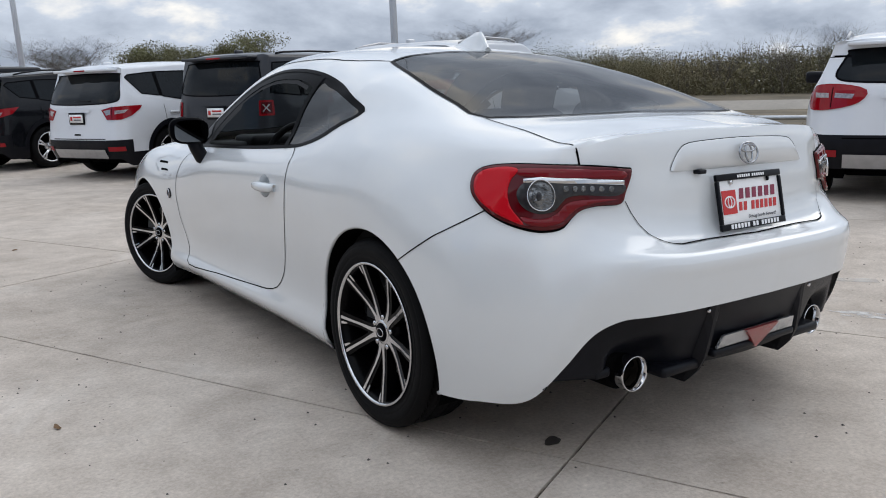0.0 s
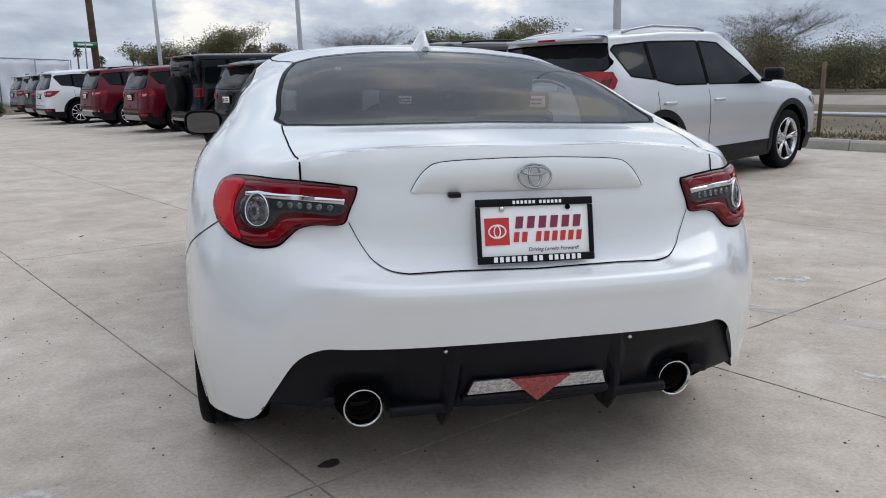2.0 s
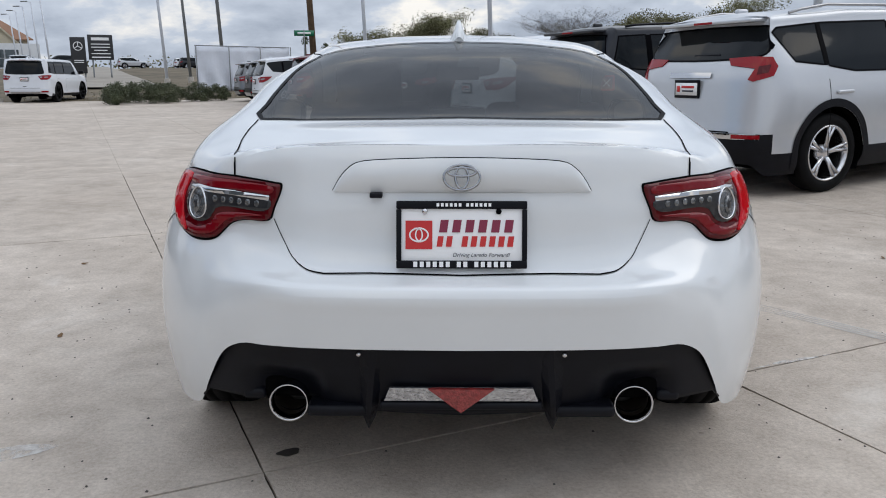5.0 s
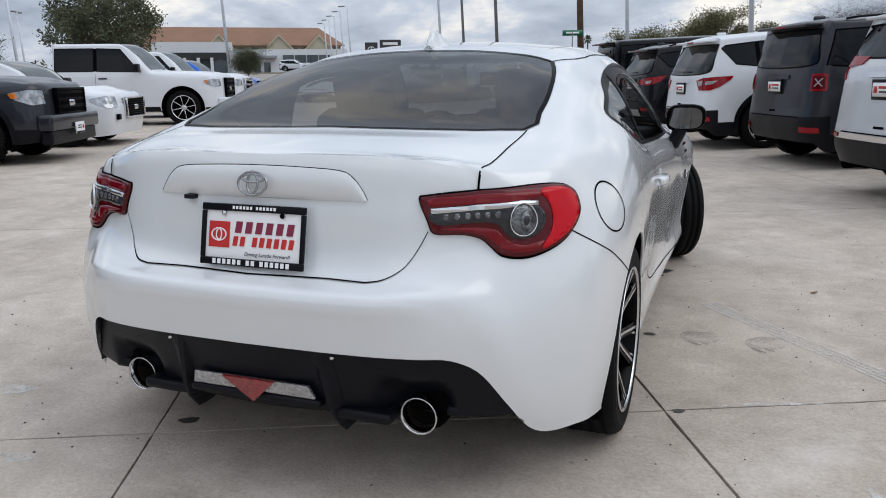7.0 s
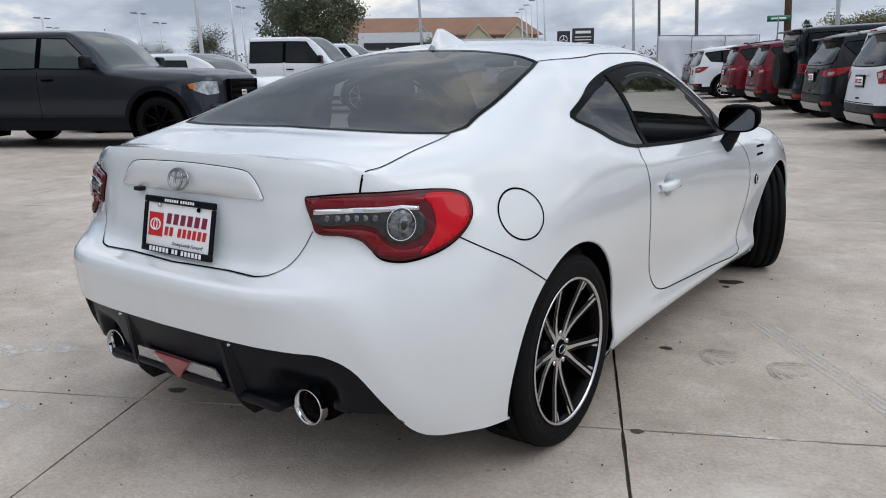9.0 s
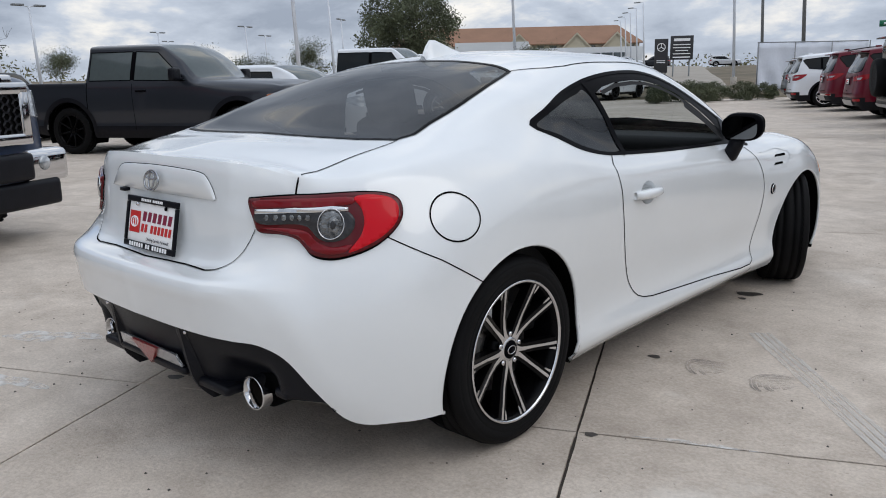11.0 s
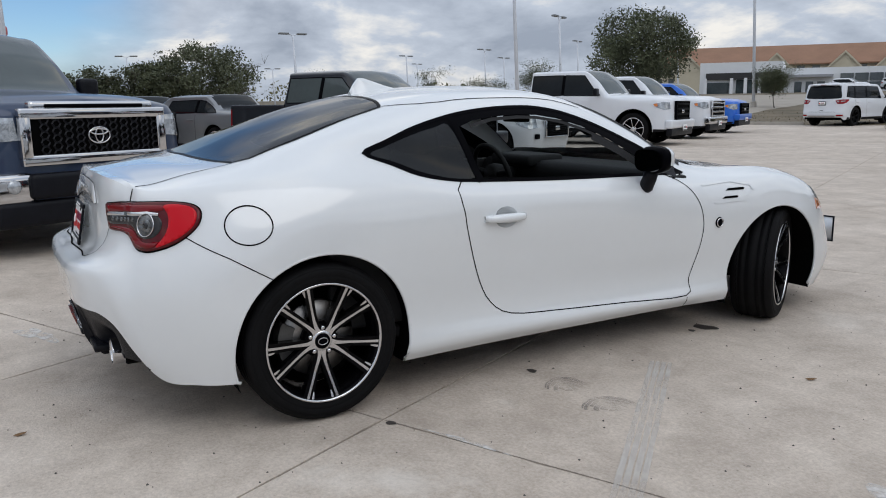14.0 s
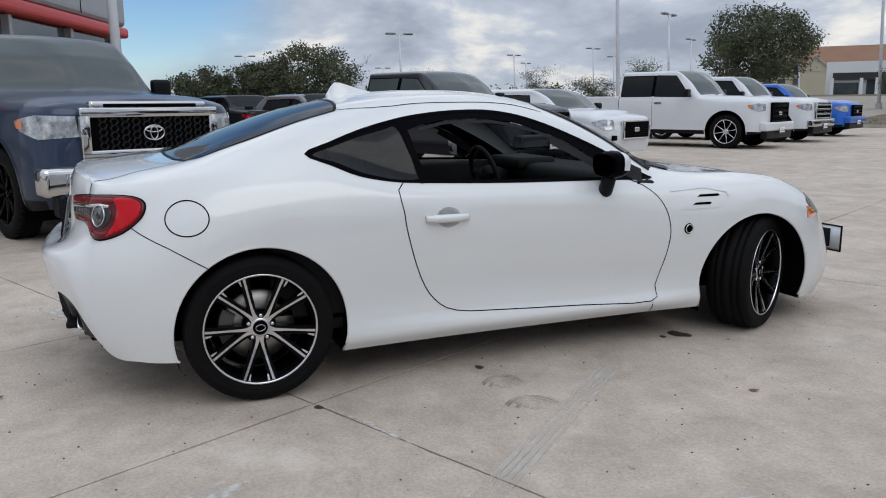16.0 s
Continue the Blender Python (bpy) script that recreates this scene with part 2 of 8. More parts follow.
def hermite(ts, P, t, tight=False):
    """Smooth curve through P at ts (first axis), at the values t. tight: never overshoots."""
    ts, P, t = np.asarray(ts, float), np.asarray(P, float), np.atleast_1d(np.asarray(t, float))
    h = np.diff(ts)
    d = np.diff(P, axis=0) / h.reshape(-1, *[1] * (P.ndim - 1))
    w = (h[1:] / (h[:-1] + h[1:])).reshape(-1, *[1] * (P.ndim - 1))
    m = np.concatenate([d[:1], d[:-1] * w + d[1:] * (1 - w), d[-1:]])
    if tight:
        lim = np.concatenate([np.abs(d[:1]), np.minimum(np.abs(d[:-1]), np.abs(d[1:])) * (np.sign(d[:-1]) == np.sign(d[1:])), np.abs(d[-1:])]) * 1.6
        m = np.clip(m, -lim, lim)
    i = np.clip(np.searchsorted(ts, t, side="right") - 1, 0, len(ts) - 2)
    sh = (-1, *[1] * (P.ndim - 1))
    u = ((t - ts[i]) / h[i]).reshape(sh)
    hh = h[i].reshape(sh)
    return ((2 * u ** 3 - 3 * u ** 2 + 1) * P[i] + (u ** 3 - 2 * u ** 2 + u) * hh * m[i]
            + (-2 * u ** 3 + 3 * u ** 2) * P[i + 1] + (u ** 3 - u ** 2) * hh * m[i + 1])


class Shell:
    """Half of a car's skin: sections that stand along the plan outline from the tail round the flank to the nose.
    A station: plan point, outward direction, (inset, z) pairs up the flank, then (x, z) pairs over the top to the middle at y = yc."""

    def __init__(self, n_low, n_top, tight=False):
        self.tight = tight
        self.n_low, self.n_top, self.base, self.low, self.top = n_low, n_top, [], [], []

    def station(self, x, y, nx, ny, low, yc=None, top=None):
        n = np.array((nx, ny)) / math.hypot(nx, ny)
        self.base.append((x, y))
        self.low.append([(x - n[0] * i, y - n[1] * i, z) for i, z in low])
        if top is None:
            self.top.append(None)
        else:
            ex, ey = self.low[-1][-1][:2]
            self.top.append([(px, ey + (yc - ey) * (1 - px / ex), pz) for px, pz in top])

    def build(self, step, sub_low, sub_top, dense_from=-1e9, dense_to=1e9):
        B = np.array(self.base)
        self.s = np.concatenate([[0], np.cumsum(np.linalg.norm(np.diff(B, axis=0), axis=1))])
        first = next(i for i, t in enumerate(self.top) if t)
        last = max(i for i, t in enumerate(self.top) if t)
        self.first, self.last = first, last
        ss = []
        for a, b in zip(self.s[:-1], self.s[1:]):
            n = max(2, int(math.ceil((b - a) / step)))
            ss += list(a + (b - a) * np.arange(n) / n)
        ss = np.array(ss + [self.s[-1]])
        self.ss = ss
        L = hermite(self.s, self.low, ss, self.tight)
        tops = np.array([t for t in self.top if t])
        inside = (ss >= self.s[first] - 1e-9) & (ss <= self.s[last] + 1e-9)
        U = hermite(self.s[first:last + 1], tops, ss[inside], self.tight)
        cols, tcol = [], 0
        vl = np.concatenate([[k + np.arange(n) / n for k, n in enumerate(sub_low)][i] for i in range(len(sub_low))] + [[len(sub_low)]])
        vt = np.concatenate([[len(sub_low) + k + np.arange(n) / n for k, n in enumerate(sub_top)][i] for i in range(len(sub_top))] + [[len(sub_low) + len(sub_top)]])[1:]
        self.rows_low = len(vl)
        for i, on in enumerate(inside):
            if on:
                C = np.concatenate([L[i], U[tcol]])
                tcol += 1
                v = np.concatenate([vl, vt])
            else:
                C, v = np.concatenate([L[i], L[i][-1:] + (L[i][-1:] - L[i][-2:-1]) * np.array((0.6, 0.9, 0.2))]), vl
            d = np.concatenate([[0], np.cumsum(np.linalg.norm(np.diff(C, axis=0), axis=1) + 1e-6)])
            cols.append(hermite(d, C, np.interp(v, np.arange(len(d)), d)))
        # the top's first and last rows follow the lip that the tail and nose sections draw
        i0, i1 = np.where(inside)[0][[0, -1]]
        for i, rng in ((i0, range(i0, -1, -1)), (i1, range(i1, len(ss)))):
            lip = np.array([cols[j][self.rows_low - 1] for j in rng])
            xs = cols[i][self.rows_low - 1:, 0]
            o = np.argsort(lip[:, 0])
            for k in (1, 2):
                cols[i][self.rows_low - 1:, k] = np.interp(xs, lip[o, 0], lip[o, k])
        for c in cols[:1] + cols[-1:]:
            c[:, 0] = 0.0
        self.cols, self.inside = cols, inside
        verts, index, faces, tag = [], [], [], []
        for i, c in enumerate(cols):
            row = []
            for k, p in enumerate(c):
                row.append(len(verts)); verts.append(p); tag.append((ss[i], k))
            index.append(row)
        for i in range(len(cols) - 1):
            for k in range(min(len(cols[i]), len(cols[i + 1])) - 1):
                faces.append((index[i][k], index[i][k + 1], index[i + 1][k + 1], index[i + 1][k]))
        self.verts, self.faces, self.tag = np.array(verts), faces, np.array(tag)
        return self

    def at(self, s, z):
        """The point of the skin at outline length s and height z, and the outward direction there."""
        def one(s, z):
            i = int(np.clip(np.searchsorted(self.ss, s) - 1, 0, len(self.ss) - 2))
            f = (s - self.ss[i]) / (self.ss[i + 1] - self.ss[i])
            out = []
            for c in (self.cols[i], self.cols[i + 1]):
                zz = np.maximum.accumulate(c[:, 2]) + np.arange(len(c)) * 1e-9
                out.append([np.interp(z, zz, c[:, k]) for k in (0, 1)])
            return Vector((out[0][0] * (1 - f) + out[1][0] * f, out[0][1] * (1 - f) + out[1][1] * f, z))
        p = one(s, z)
        n = (one(s + 0.012, z) - one(s - 0.012, z)).cross(one(s, z + 0.01) - one(s, z - 0.01)).normalized()
        return p, n

    def s_of_y(self, y, z=0.6):
        """Outline length on the flank where the skin stands at y."""
        ys = [c[min(self.rows_low - 1, len(c) - 1), 1] for c in self.cols]
        base = hermite(self.s, self.base, self.ss)[:, 1]
        return float(np.interp(y, np.maximum.accumulate(base), self.ss))


def in_poly(x, y, poly):
    inside, j = np.zeros(len(x), bool), len(poly) - 1
    for i in range(len(poly)):
        xi, yi, xj, yj = *poly[i], *poly[j]
        cross = ((yi > y) != (yj > y))
        with np.errstate(divide="ignore", invalid="ignore"):
            inside ^= cross & (x < (xj - xi) * (y - yi) / (yj - yi) + xi)
        j = i
    return inside


def snap(V, axes, poly, reach, mask):
    """Pulls skin points that lie close to an outline onto it, in the two given axes."""
    P = np.array(list(poly) + [poly[0]], float)
    q = V[:, axes]
    best, dist = q.copy(), np.full(len(q), 1e9)
    for a, b in zip(P[:-1], P[1:]):
        d = b - a
        t = np.clip(((q - a) @ d) / max(d @ d, 1e-12), 0, 1)
        c = a + t[:, None] * d
        r = np.linalg.norm(q - c, axis=1)
        w = r < dist
        best[w], dist[w] = c[w], r[w]
    on = mask & (dist < reach)
    for k, ax in enumerate(axes):
        V[on, ax] = best[on, k]


def slice_faces(V, A, F, axes, poly, ok, closed=True):
    """Cuts the faces along an outline drawn in two axes; attributes A follow their points."""
    Vl, Al, cut = [tuple(p) for p in V], [tuple(a) for a in A], {}
    P = list(poly) + ([poly[0]] if closed else [])
    u, w = axes
    lo_u, hi_u, lo_w, hi_w = min(p[0] for p in P), max(p[0] for p in P), min(p[1] for p in P), max(p[1] for p in P)
    near_f, rest = [], []
    for f in F:
        c = [sum(Vl[i][k] for i in f) / len(f) for k in range(3)]
        us, ws = [Vl[i][u] for i in f], [Vl[i][w] for i in f]
        hit_ = ok(c) and max(us) > lo_u and min(us) < hi_u and max(ws) > lo_w and min(ws) < hi_w
        (near_f if hit_ else rest).append(tuple(f))

    def between(i, j, t):
        key = (i, j) if i < j else (j, i)
        if key not in cut:
            cut[key] = len(Vl)
            Vl.append(tuple(a + (b - a) * t for a, b in zip(Vl[i], Vl[j])))
            Al.append(tuple(a + (b - a) * t for a, b in zip(Al[i], Al[j])))
        return cut[key]

    for (a0, b0), (a1, b1) in zip(P[:-1], P[1:]):
        dx, dy = a1 - a0, b1 - b0
        ln = math.hypot(dx, dy)
        if ln < 1e-6:
            continue
        dx, dy = dx / ln, dy / ln
        su0, su1, sw0, sw1 = min(a0, a1) - .001, max(a0, a1) + .001, min(b0, b1) - .001, max(b0, b1) + .001
        out = []
        cut.clear()
        for f in near_f:
            us, ws = [Vl[i][u] for i in f], [Vl[i][w] for i in f]
            if max(us) < su0 or min(us) > su1 or max(ws) < sw0 or min(ws) > sw1:
                out.append(f)
                continue
            d = [(x - a0) * -dy + (y - b0) * dx for x, y in zip(us, ws)]
            d = [0.0 if abs(k) < 2e-4 else k for k in d]
            if min(d) >= 0 or max(d) <= 0:
                out.append(f)
                continue
            al = []
            n = len(f)
            for i in range(n):
                j = (i + 1) % n
                if d[i] * d[j] <= 0 and d[i] != d[j]:
                    t = d[i] / (d[i] - d[j])
                    al.append((us[i] + (us[j] - us[i]) * t - a0) * dx + (ws[i] + (ws[j] - ws[i]) * t - b0) * dy)
            if not al or max(al) < 0 or min(al) > ln:
                out.append(f)
                continue
            pos, neg = [], []
            for i in range(n):
                j = (i + 1) % n
                if d[i] >= 0:
                    pos.append(f[i])
                if d[i] <= 0:
                    neg.append(f[i])
                if d[i] * d[j] < 0:
                    k = between(f[i], f[j], d[i] / (d[i] - d[j]))
                    pos.append(k); neg.append(k)
            for q in (pos, neg):
                if len(q) > 2:
                    out.append(tuple(q))
        near_f = out
    return np.array(Vl), np.array(Al), rest + near_f


def ribbon(points, normals, width, lift=0.0012, side=0.5, closed=False, thick=0.0):
    """A strip along a line on a skin. side: how much of the width lies to its left."""
    pts, nor = [Vector(p) for p in points], [Vector(n) for n in normals]
    k, verts, faces = len(pts), [], []
    for i in range(k):
        a = pts[(i - 1) % k] if closed or i else pts[i]
        b = pts[(i + 1) % k] if closed or i < k - 1 else pts[i]
        t = (b - a).normalized()
        c = nor[i].cross(t).normalized()
        o = pts[i] + nor[i] * lift
        verts += [o + c * width * side, o - c * width * (1 - side)]
    for i in range(k if closed else k - 1):
        j = (i + 1) % k
        faces.append((2 * i, 2 * i + 1, 2 * j + 1, 2 * j))
    return verts, faces


def mirror(piece):
    return [(-v[0], v[1], v[2]) for v in piece[0]], [tuple(reversed(f)) for f in piece[1]]


def both(piece):
    return merge(piece, mirror(piece))


# ---- the white coupe: skin ----
sk = Shell(8, 6)
sk.station(0.00, -0.825, 0, -1, [(.020, .455), (.006, .54), (0, .586), (.010, .605), (.050, .618), (.092, .634), (.131, .80), (.158, .925)])
sk.station(0.30, -0.815, .06, -1, [(.020, .455), (.006, .54), (0, .586), (.010, .605), (.050, .618), (.092, .634), (.131, .80), (.158, .924)])
sk.station(0.375, -0.808, .10, -1, [(.020, .455), (.006, .54), (0, .586), (.009, .606), (.048, .621), (.094, .644), (.131, .80), (.158, .921)])
sk.station(0.48, -0.790, .20, -.98, [(.027, .453), (.016, .54), (.014, .585), (.022, .608), (.064, .630), (.109, .665), (.138, .800), (.162, .914)])
sk.station(0.555, -0.762, .31, -.95, [(.036, .446), (.030, .49), (.028, .555), (.037, .605), (.073, .636), (.115, .682), (.138, .795), (.160, .902)])
sk.station(0.62, -0.735, .42, -.90, [(.050, .412), (.043, .46), (.038, .53), (.055, .600), (.085, .642), (.126, .700), (.138, .790), (.158, .888)],
           -.667, [(.54, .90), (.46, .914), (.36, .92), (.24, .924), (.12, .925), (0, .925)])
sk.station(0.693, -0.686, .60, -.80, [(.062, .318), (.050, .37), (.041, .45), (.058, .570), (.084, .636), (.117, .700), (.122, .790), (.148, .884)],
           -.638, [(.57, .897), (.49, .911), (.385, .9195), (.26, .926), (.13, .93), (0, .931)])
sk.station(0.745, -0.615, .75, -.66, [(.060, .232), (.044, .28), (.028, .38), (.030, .54), (.052, .63), (.082, .70), (.098, .79), (.136, .88)],
           -.61, [(.60, .894), (.52, .907), (.41, .919), (.28, .928), (.14, .934), (0, .936)])
sk.station(0.822, -0.455, .93, -.36, [(.020, .205), (.008, .26), (-.008, .37), (-.008, .54), (.008, .63), (.036, .71), (.070, .800), (.118, .890)],
           -.46, [(.655, .912), (.58, .928), (.46, .94), (.31, .949), (.15, .954), (0, .956)])
sk.station(0.868, -0.25, 1, -.10, [(.018, .192), (.006, .25), (-.010, .36), (-.010, .55), (-.002, .65), (.018, .74), (.060, .830), (.120, .912)],
           -.275, [(.70, .938), (.64, .955), (.56, .962), (.38, .968), (.18, .972), (0, .974)])
sk.station(0.886, 0.0, 1, 0, [(.035, .16), (.018, .22), (.004, .40), (0, .60), (.003, .68), (.014, .77), (.050, .86), (.116, .935)],
           0, [(.72, .972), (.655, 1.012), (.575, 1.040), (.40, 1.060), (.20, 1.071), (0, 1.075)])
sk.station(0.882, 0.30, 1, 0, [(.050, .16), (.020, .205), (.026, .32), (.008, .56), (.004, .67), (.012, .76), (.042, .855), (.100, .935)],
           .30, [(.735, .995), (.685, 1.062), (.60, 1.113), (.46, 1.146), (.24, 1.166), (0, 1.172)])
sk.station(0.870, 0.65, 1, 0, [(.055, .16), (.014, .21), (.030, .30), (.014, .53), (.005, .64), (.005, .72), (.020, .80), (.062, .858)],
           .65, [(.778, .905), (.735, 1.005), (.668, 1.105), (.57, 1.180), (.33, 1.226), (0, 1.240)])
sk.station(0.864, 0.95, 1, 0, [(.055, .16), (.012, .21), (.032, .285), (.018, .52), (.006, .63), (.004, .70), (.016, .785), (.058, .846)],
           .95, [(.780, .89), (.735, 1.0), (.665, 1.125), (.58, 1.195), (.34, 1.242), (0, 1.258)])
sk.station(0.864, 1.25, 1, 0, [(.055, .16), (.012, .21), (.032, .275), (.018, .51), (.006, .62), (.004, .69), (.016, .775), (.058, .836)],
           1.25, [(.780, .875), (.738, .975), (.668, 1.108), (.585, 1.180), (.34, 1.228), (0, 1.245)])
sk.station(0.866, 1.55, 1, 0, [(.055, .16), (.012, .21), (.032, .27), (.016, .50), (.005, .61), (.004, .68), (.018, .765), (.064, .826)],
           1.58, [(.778, .855), (.748, .93), (.700, 1.010), (.63, 1.082), (.36, 1.158), (0, 1.180)])
sk.station(0.868, 1.85, 1, 0, [(.055, .16), (.012, .21), (.032, .27), (.014, .49), (.004, .60), (.006, .68), (.026, .755), (.082, .814)],
           1.93, [(.768, .83), (.752, .855), (.725, .890), (.67, .930), (.38, 1.005), (0, 1.03)])
sk.station(0.876, 2.15, 1, 0, [(.045, .16), (.014, .21), (.024, .28), (.008, .49), (.002, .59), (.012, .68), (.048, .76), (.120, .812)],
           2.25, [(.735, .822), (.70, .832), (.62, .842), (.45, .858), (.22, .868), (0, .872)])
sk.station(0.886, 2.57, 1, 0, [(.03, .16), (.016, .22), (.004, .40), (0, .57), (.004, .63), (.022, .71), (.072, .778), (.150, .806)],
           2.62, [(.70, .815), (.63, .815), (.50, .806), (.35, .808), (.18, .818), (0, .822)])
sk.station(0.858, 2.90, .97, .25, [(.03, .14), (.010, .22), (0, .36), (.006, .50), (.016, .57), (.042, .65), (.092, .716), (.170, .757)],
           2.96, [(.65, .766), (.57, .768), (.45, .766), (.30, .768), (.15, .772), (0, .774)])
sk.station(0.775, 3.12, .80, .60, [(.05, .13), (.02, .20), (0, .30), (.02, .44), (.038, .52), (.068, .59), (.108, .65), (.165, .694)],
           3.18, [(.58, .702), (.50, .706), (.40, .71), (.28, .713), (.14, .716), (0, .717)])
sk.station(0.60, 3.29, .50, .86, [(.04, .13), (.012, .20), (0, .29), (.02, .42), (.045, .49), (.075, .55), (.105, .595), (.145, .63)],
           3.31, [(.46, .638), (.38, .643), (.29, .647), (.19, .65), (.09, .652), (0, .652)])
sk.station(0.30, 3.385, .2, .98, [(.03, .13), (.008, .20), (0, .28), (.015, .41), (.035, .48), (.06, .54), (.09, .59), (.12, .645)])
sk.station(0.00, 3.41, 0, 1, [(.03, .13), (.008, .20), (0, .28), (.015, .41), (.035, .48), (.06, .54), (.09, .59), (.11, .652)])
sk.build(0.021, [3, 4, 7, 4, 4, 5, 6], [4, 6, 6, 5, 5, 5])

V, F = sk.verts, sk.faces


def vertex_normals(V, F):
    N = np.zeros_like(V)
    for f in F:
        p = V[list(f)]
        n = np.cross(p[2] - p[0], p[3] - p[1])
        N[list(f)] += n
    # coinciding points (the lips) share no face, the rest blends smoothly
    N /= np.maximum(np.linalg.norm(N, axis=1), 1e-12)[:, None]
    flankward = N[np.argmax(V[:, 0])][0]
    if flankward < 0:
        N = -N
    N[V[:, 0] < 1e-6, 0] = 0
    return N / np.maximum(np.linalg.norm(N, axis=1), 1e-12)[:, None], flankward < 0


NORM, turned = vertex_normals(V, F)
if turned:
    F = [tuple(reversed(f)) for f in F]
flank = V[:, 0] > 0.45

# outlines on the flank, as (y, z)
ARCH_R, ARCH_F = (0.012, 0.290, 0.350), (2.535, 0.272, 0.357)


def ring(cy, cz, r, n=72):
    return [(cy + r * math.cos(2 * math.pi * i / n), cz + r * math.sin(2 * math.pi * i / n)) for i in range(n)]


QUARTER = arc_smooth([(.260, .982), (.338, 1.010), (.46, 1.048), (.580, 1.076), (.640, 1.084), (.676, .98), (.708, .864), (.60, .873), (.46, .906), (.35, .951)], 4)
WINDOW = [(.744, .864), (.712, .98), (.690, 1.075), (.76, 1.098), (.86, 1.113), (1.0, 1.120), (1.10, 1.116), (1.22, 1.097), (1.34, 1.062), (1.46, 1.012),
          (1.57, .952), (1.645, .900), (1.685, .840), (1.60, .838), (1.20, .846), (.95, .854)]
DOOR = arc_smooth([(.632, .862), (.614, .735), (.640, .60), (.690, .45), (.755, .345), (.86, .283), (1.10, .262), (1.50, .242), (1.893, .224),
                   (1.925, .30), (1.957, .40), (1.978, .50), (1.980, .58), (1.955, .67), (1.905, .745), (1.82, .808), (1.70, .832), (1.40, .842), (1.0, .852)], 3)
REAR_GLASS = arc_smooth([(-.585, -.235), (-.30, -.285), (0, -.295), (.30, -.285), (.585, -.235), (.598, -.10), (.585, .08), (.556, .26), (.520, .39), (.49, .425),
                         (.30, .458), (0, .472), (-.30, .458), (-.49, .425), (-.520, .39), (-.556, .26), (-.585, .08), (-.598, -.10)], 2)
SCREEN = [(-.705, 1.93), (-.60, 1.62), (-.54, 1.42), (-.30, 1.36), (0, 1.34), (.30, 1.36), (.54, 1.42), (.60, 1.62), (.705, 1.93), (.55, 2.06), (.30, 2.15), (0, 2.18), (-.30, 2.15), (-.55, 2.06)]
surround = arc_smooth([(.225, .987), (.335, 1.032), (.46, 1.075), (.60, 1.112), (.72, 1.136), (.86, 1.152), (1.0, 1.158), (1.12, 1.154), (1.25, 1.132), (1.38, 1.092),
                       (1.50, 1.044), (1.62, .990), (1.76, .920), (1.88, .848), (1.915, .818), (1.60, .826), (1.20, .834), (.95, .842), (.70, .854), (.58, .864), (.44, .892), (.33, .938)], 3)
above = V[:, 2] > 0.83
ATT = np.hstack([NORM, sk.tag[:, :1]])
on_flank = lambda c: c[0] > .45
for cy, cz, r in (ARCH_R, ARCH_F):
    V, ATT, F = slice_faces(V, ATT, F, (1, 2), ring(cy, cz, r, 60), on_flank)
CUP = [(.815 + .058 * math.cos(2 * math.pi * i / 28), .706 + .044 * math.sin(2 * math.pi * i / 28)) for i in range(28)]
V, ATT, F = slice_faces(V, ATT, F, (1, 2), CUP, on_flank)
for line in (QUARTER, WINDOW, surround):
    V, ATT, F = slice_faces(V, ATT, F, (1, 2), line, lambda c: c[0] > .45 and c[2] > .78)
V, ATT, F = slice_faces(V, ATT, F, (0, 1), [p for p in REAR_GLASS if p[0] >= 0][:], lambda c: c[2] > .9 and c[1] < .8, False)
V, ATT, F = slice_faces(V, ATT, F, (0, 1), [p for p in SCREEN if p[0] >= 0][:], lambda c: c[2] > .8 and c[1] > 1.1, False)
NORM = ATT[:, :3] / np.maximum(np.linalg.norm(ATT[:, :3], axis=1), 1e-9)[:, None]
FC = np.array([V[list(f)].mean(0) for f in F])
fl = FC[:, 0] > 0.45
cut_arch = np.zeros(len(F), bool)
for cy, cz, r in (ARCH_R, ARCH_F):
    cut_arch |= fl & (np.hypot(FC[:, 1] - cy, FC[:, 2] - cz) < r)
is_quarter = fl & in_poly(FC[:, 1], FC[:, 2], QUARTER)
is_window = fl & in_poly(FC[:, 1], FC[:, 2], WINDOW)
is_rear = in_poly(FC[:, 0], FC[:, 1], REAR_GLASS) & (FC[:, 2] > .93) & (FC[:, 1] < 0.8)
is_screen = in_poly(FC[:, 0], FC[:, 1], SCREEN) & (FC[:, 2] > .84) & (FC[:, 1] > 1.2)
in_cup = fl & in_poly(FC[:, 1], FC[:, 2], CUP)
is_frame = fl & in_poly(FC[:, 1], FC[:, 2], surround) & ~is_quarter & ~is_window
is_door = fl & in_poly(FC[:, 1], FC[:, 2], DOOR) & ~is_window
face_s = np.array([ATT[list(f), 3].mean() for f in F])
S_LAMP_IN, S_REAR_ARCH = 0.47, sk.s_of_y(-.19)
bumper_top = np.interp(face_s, [0, .36, .47, .50, .80, 1.05, S_REAR_ARCH], [.626, .630, .75, .72, .70, .715, .566])
is_bumper = (face_s < S_REAR_ARCH + .02) & (FC[:, 2] < bumper_top) & ~cut_arch
trunk_edge = np.interp(FC[:, 1], [-.68, -.60, -.45, -.24], [.565, .57, .588, .594])
is_trunk = ~is_bumper & ~is_rear & ((FC[:, 0] < np.where(FC[:, 2] < .84, .47, trunk_edge)) & (FC[:, 1] < -.23) & (FC[:, 2] > .6))
hood_edge = np.interp(FC[:, 1], [2.0, 2.3, 3.0, 3.4], [.66, .66, .60, .45])
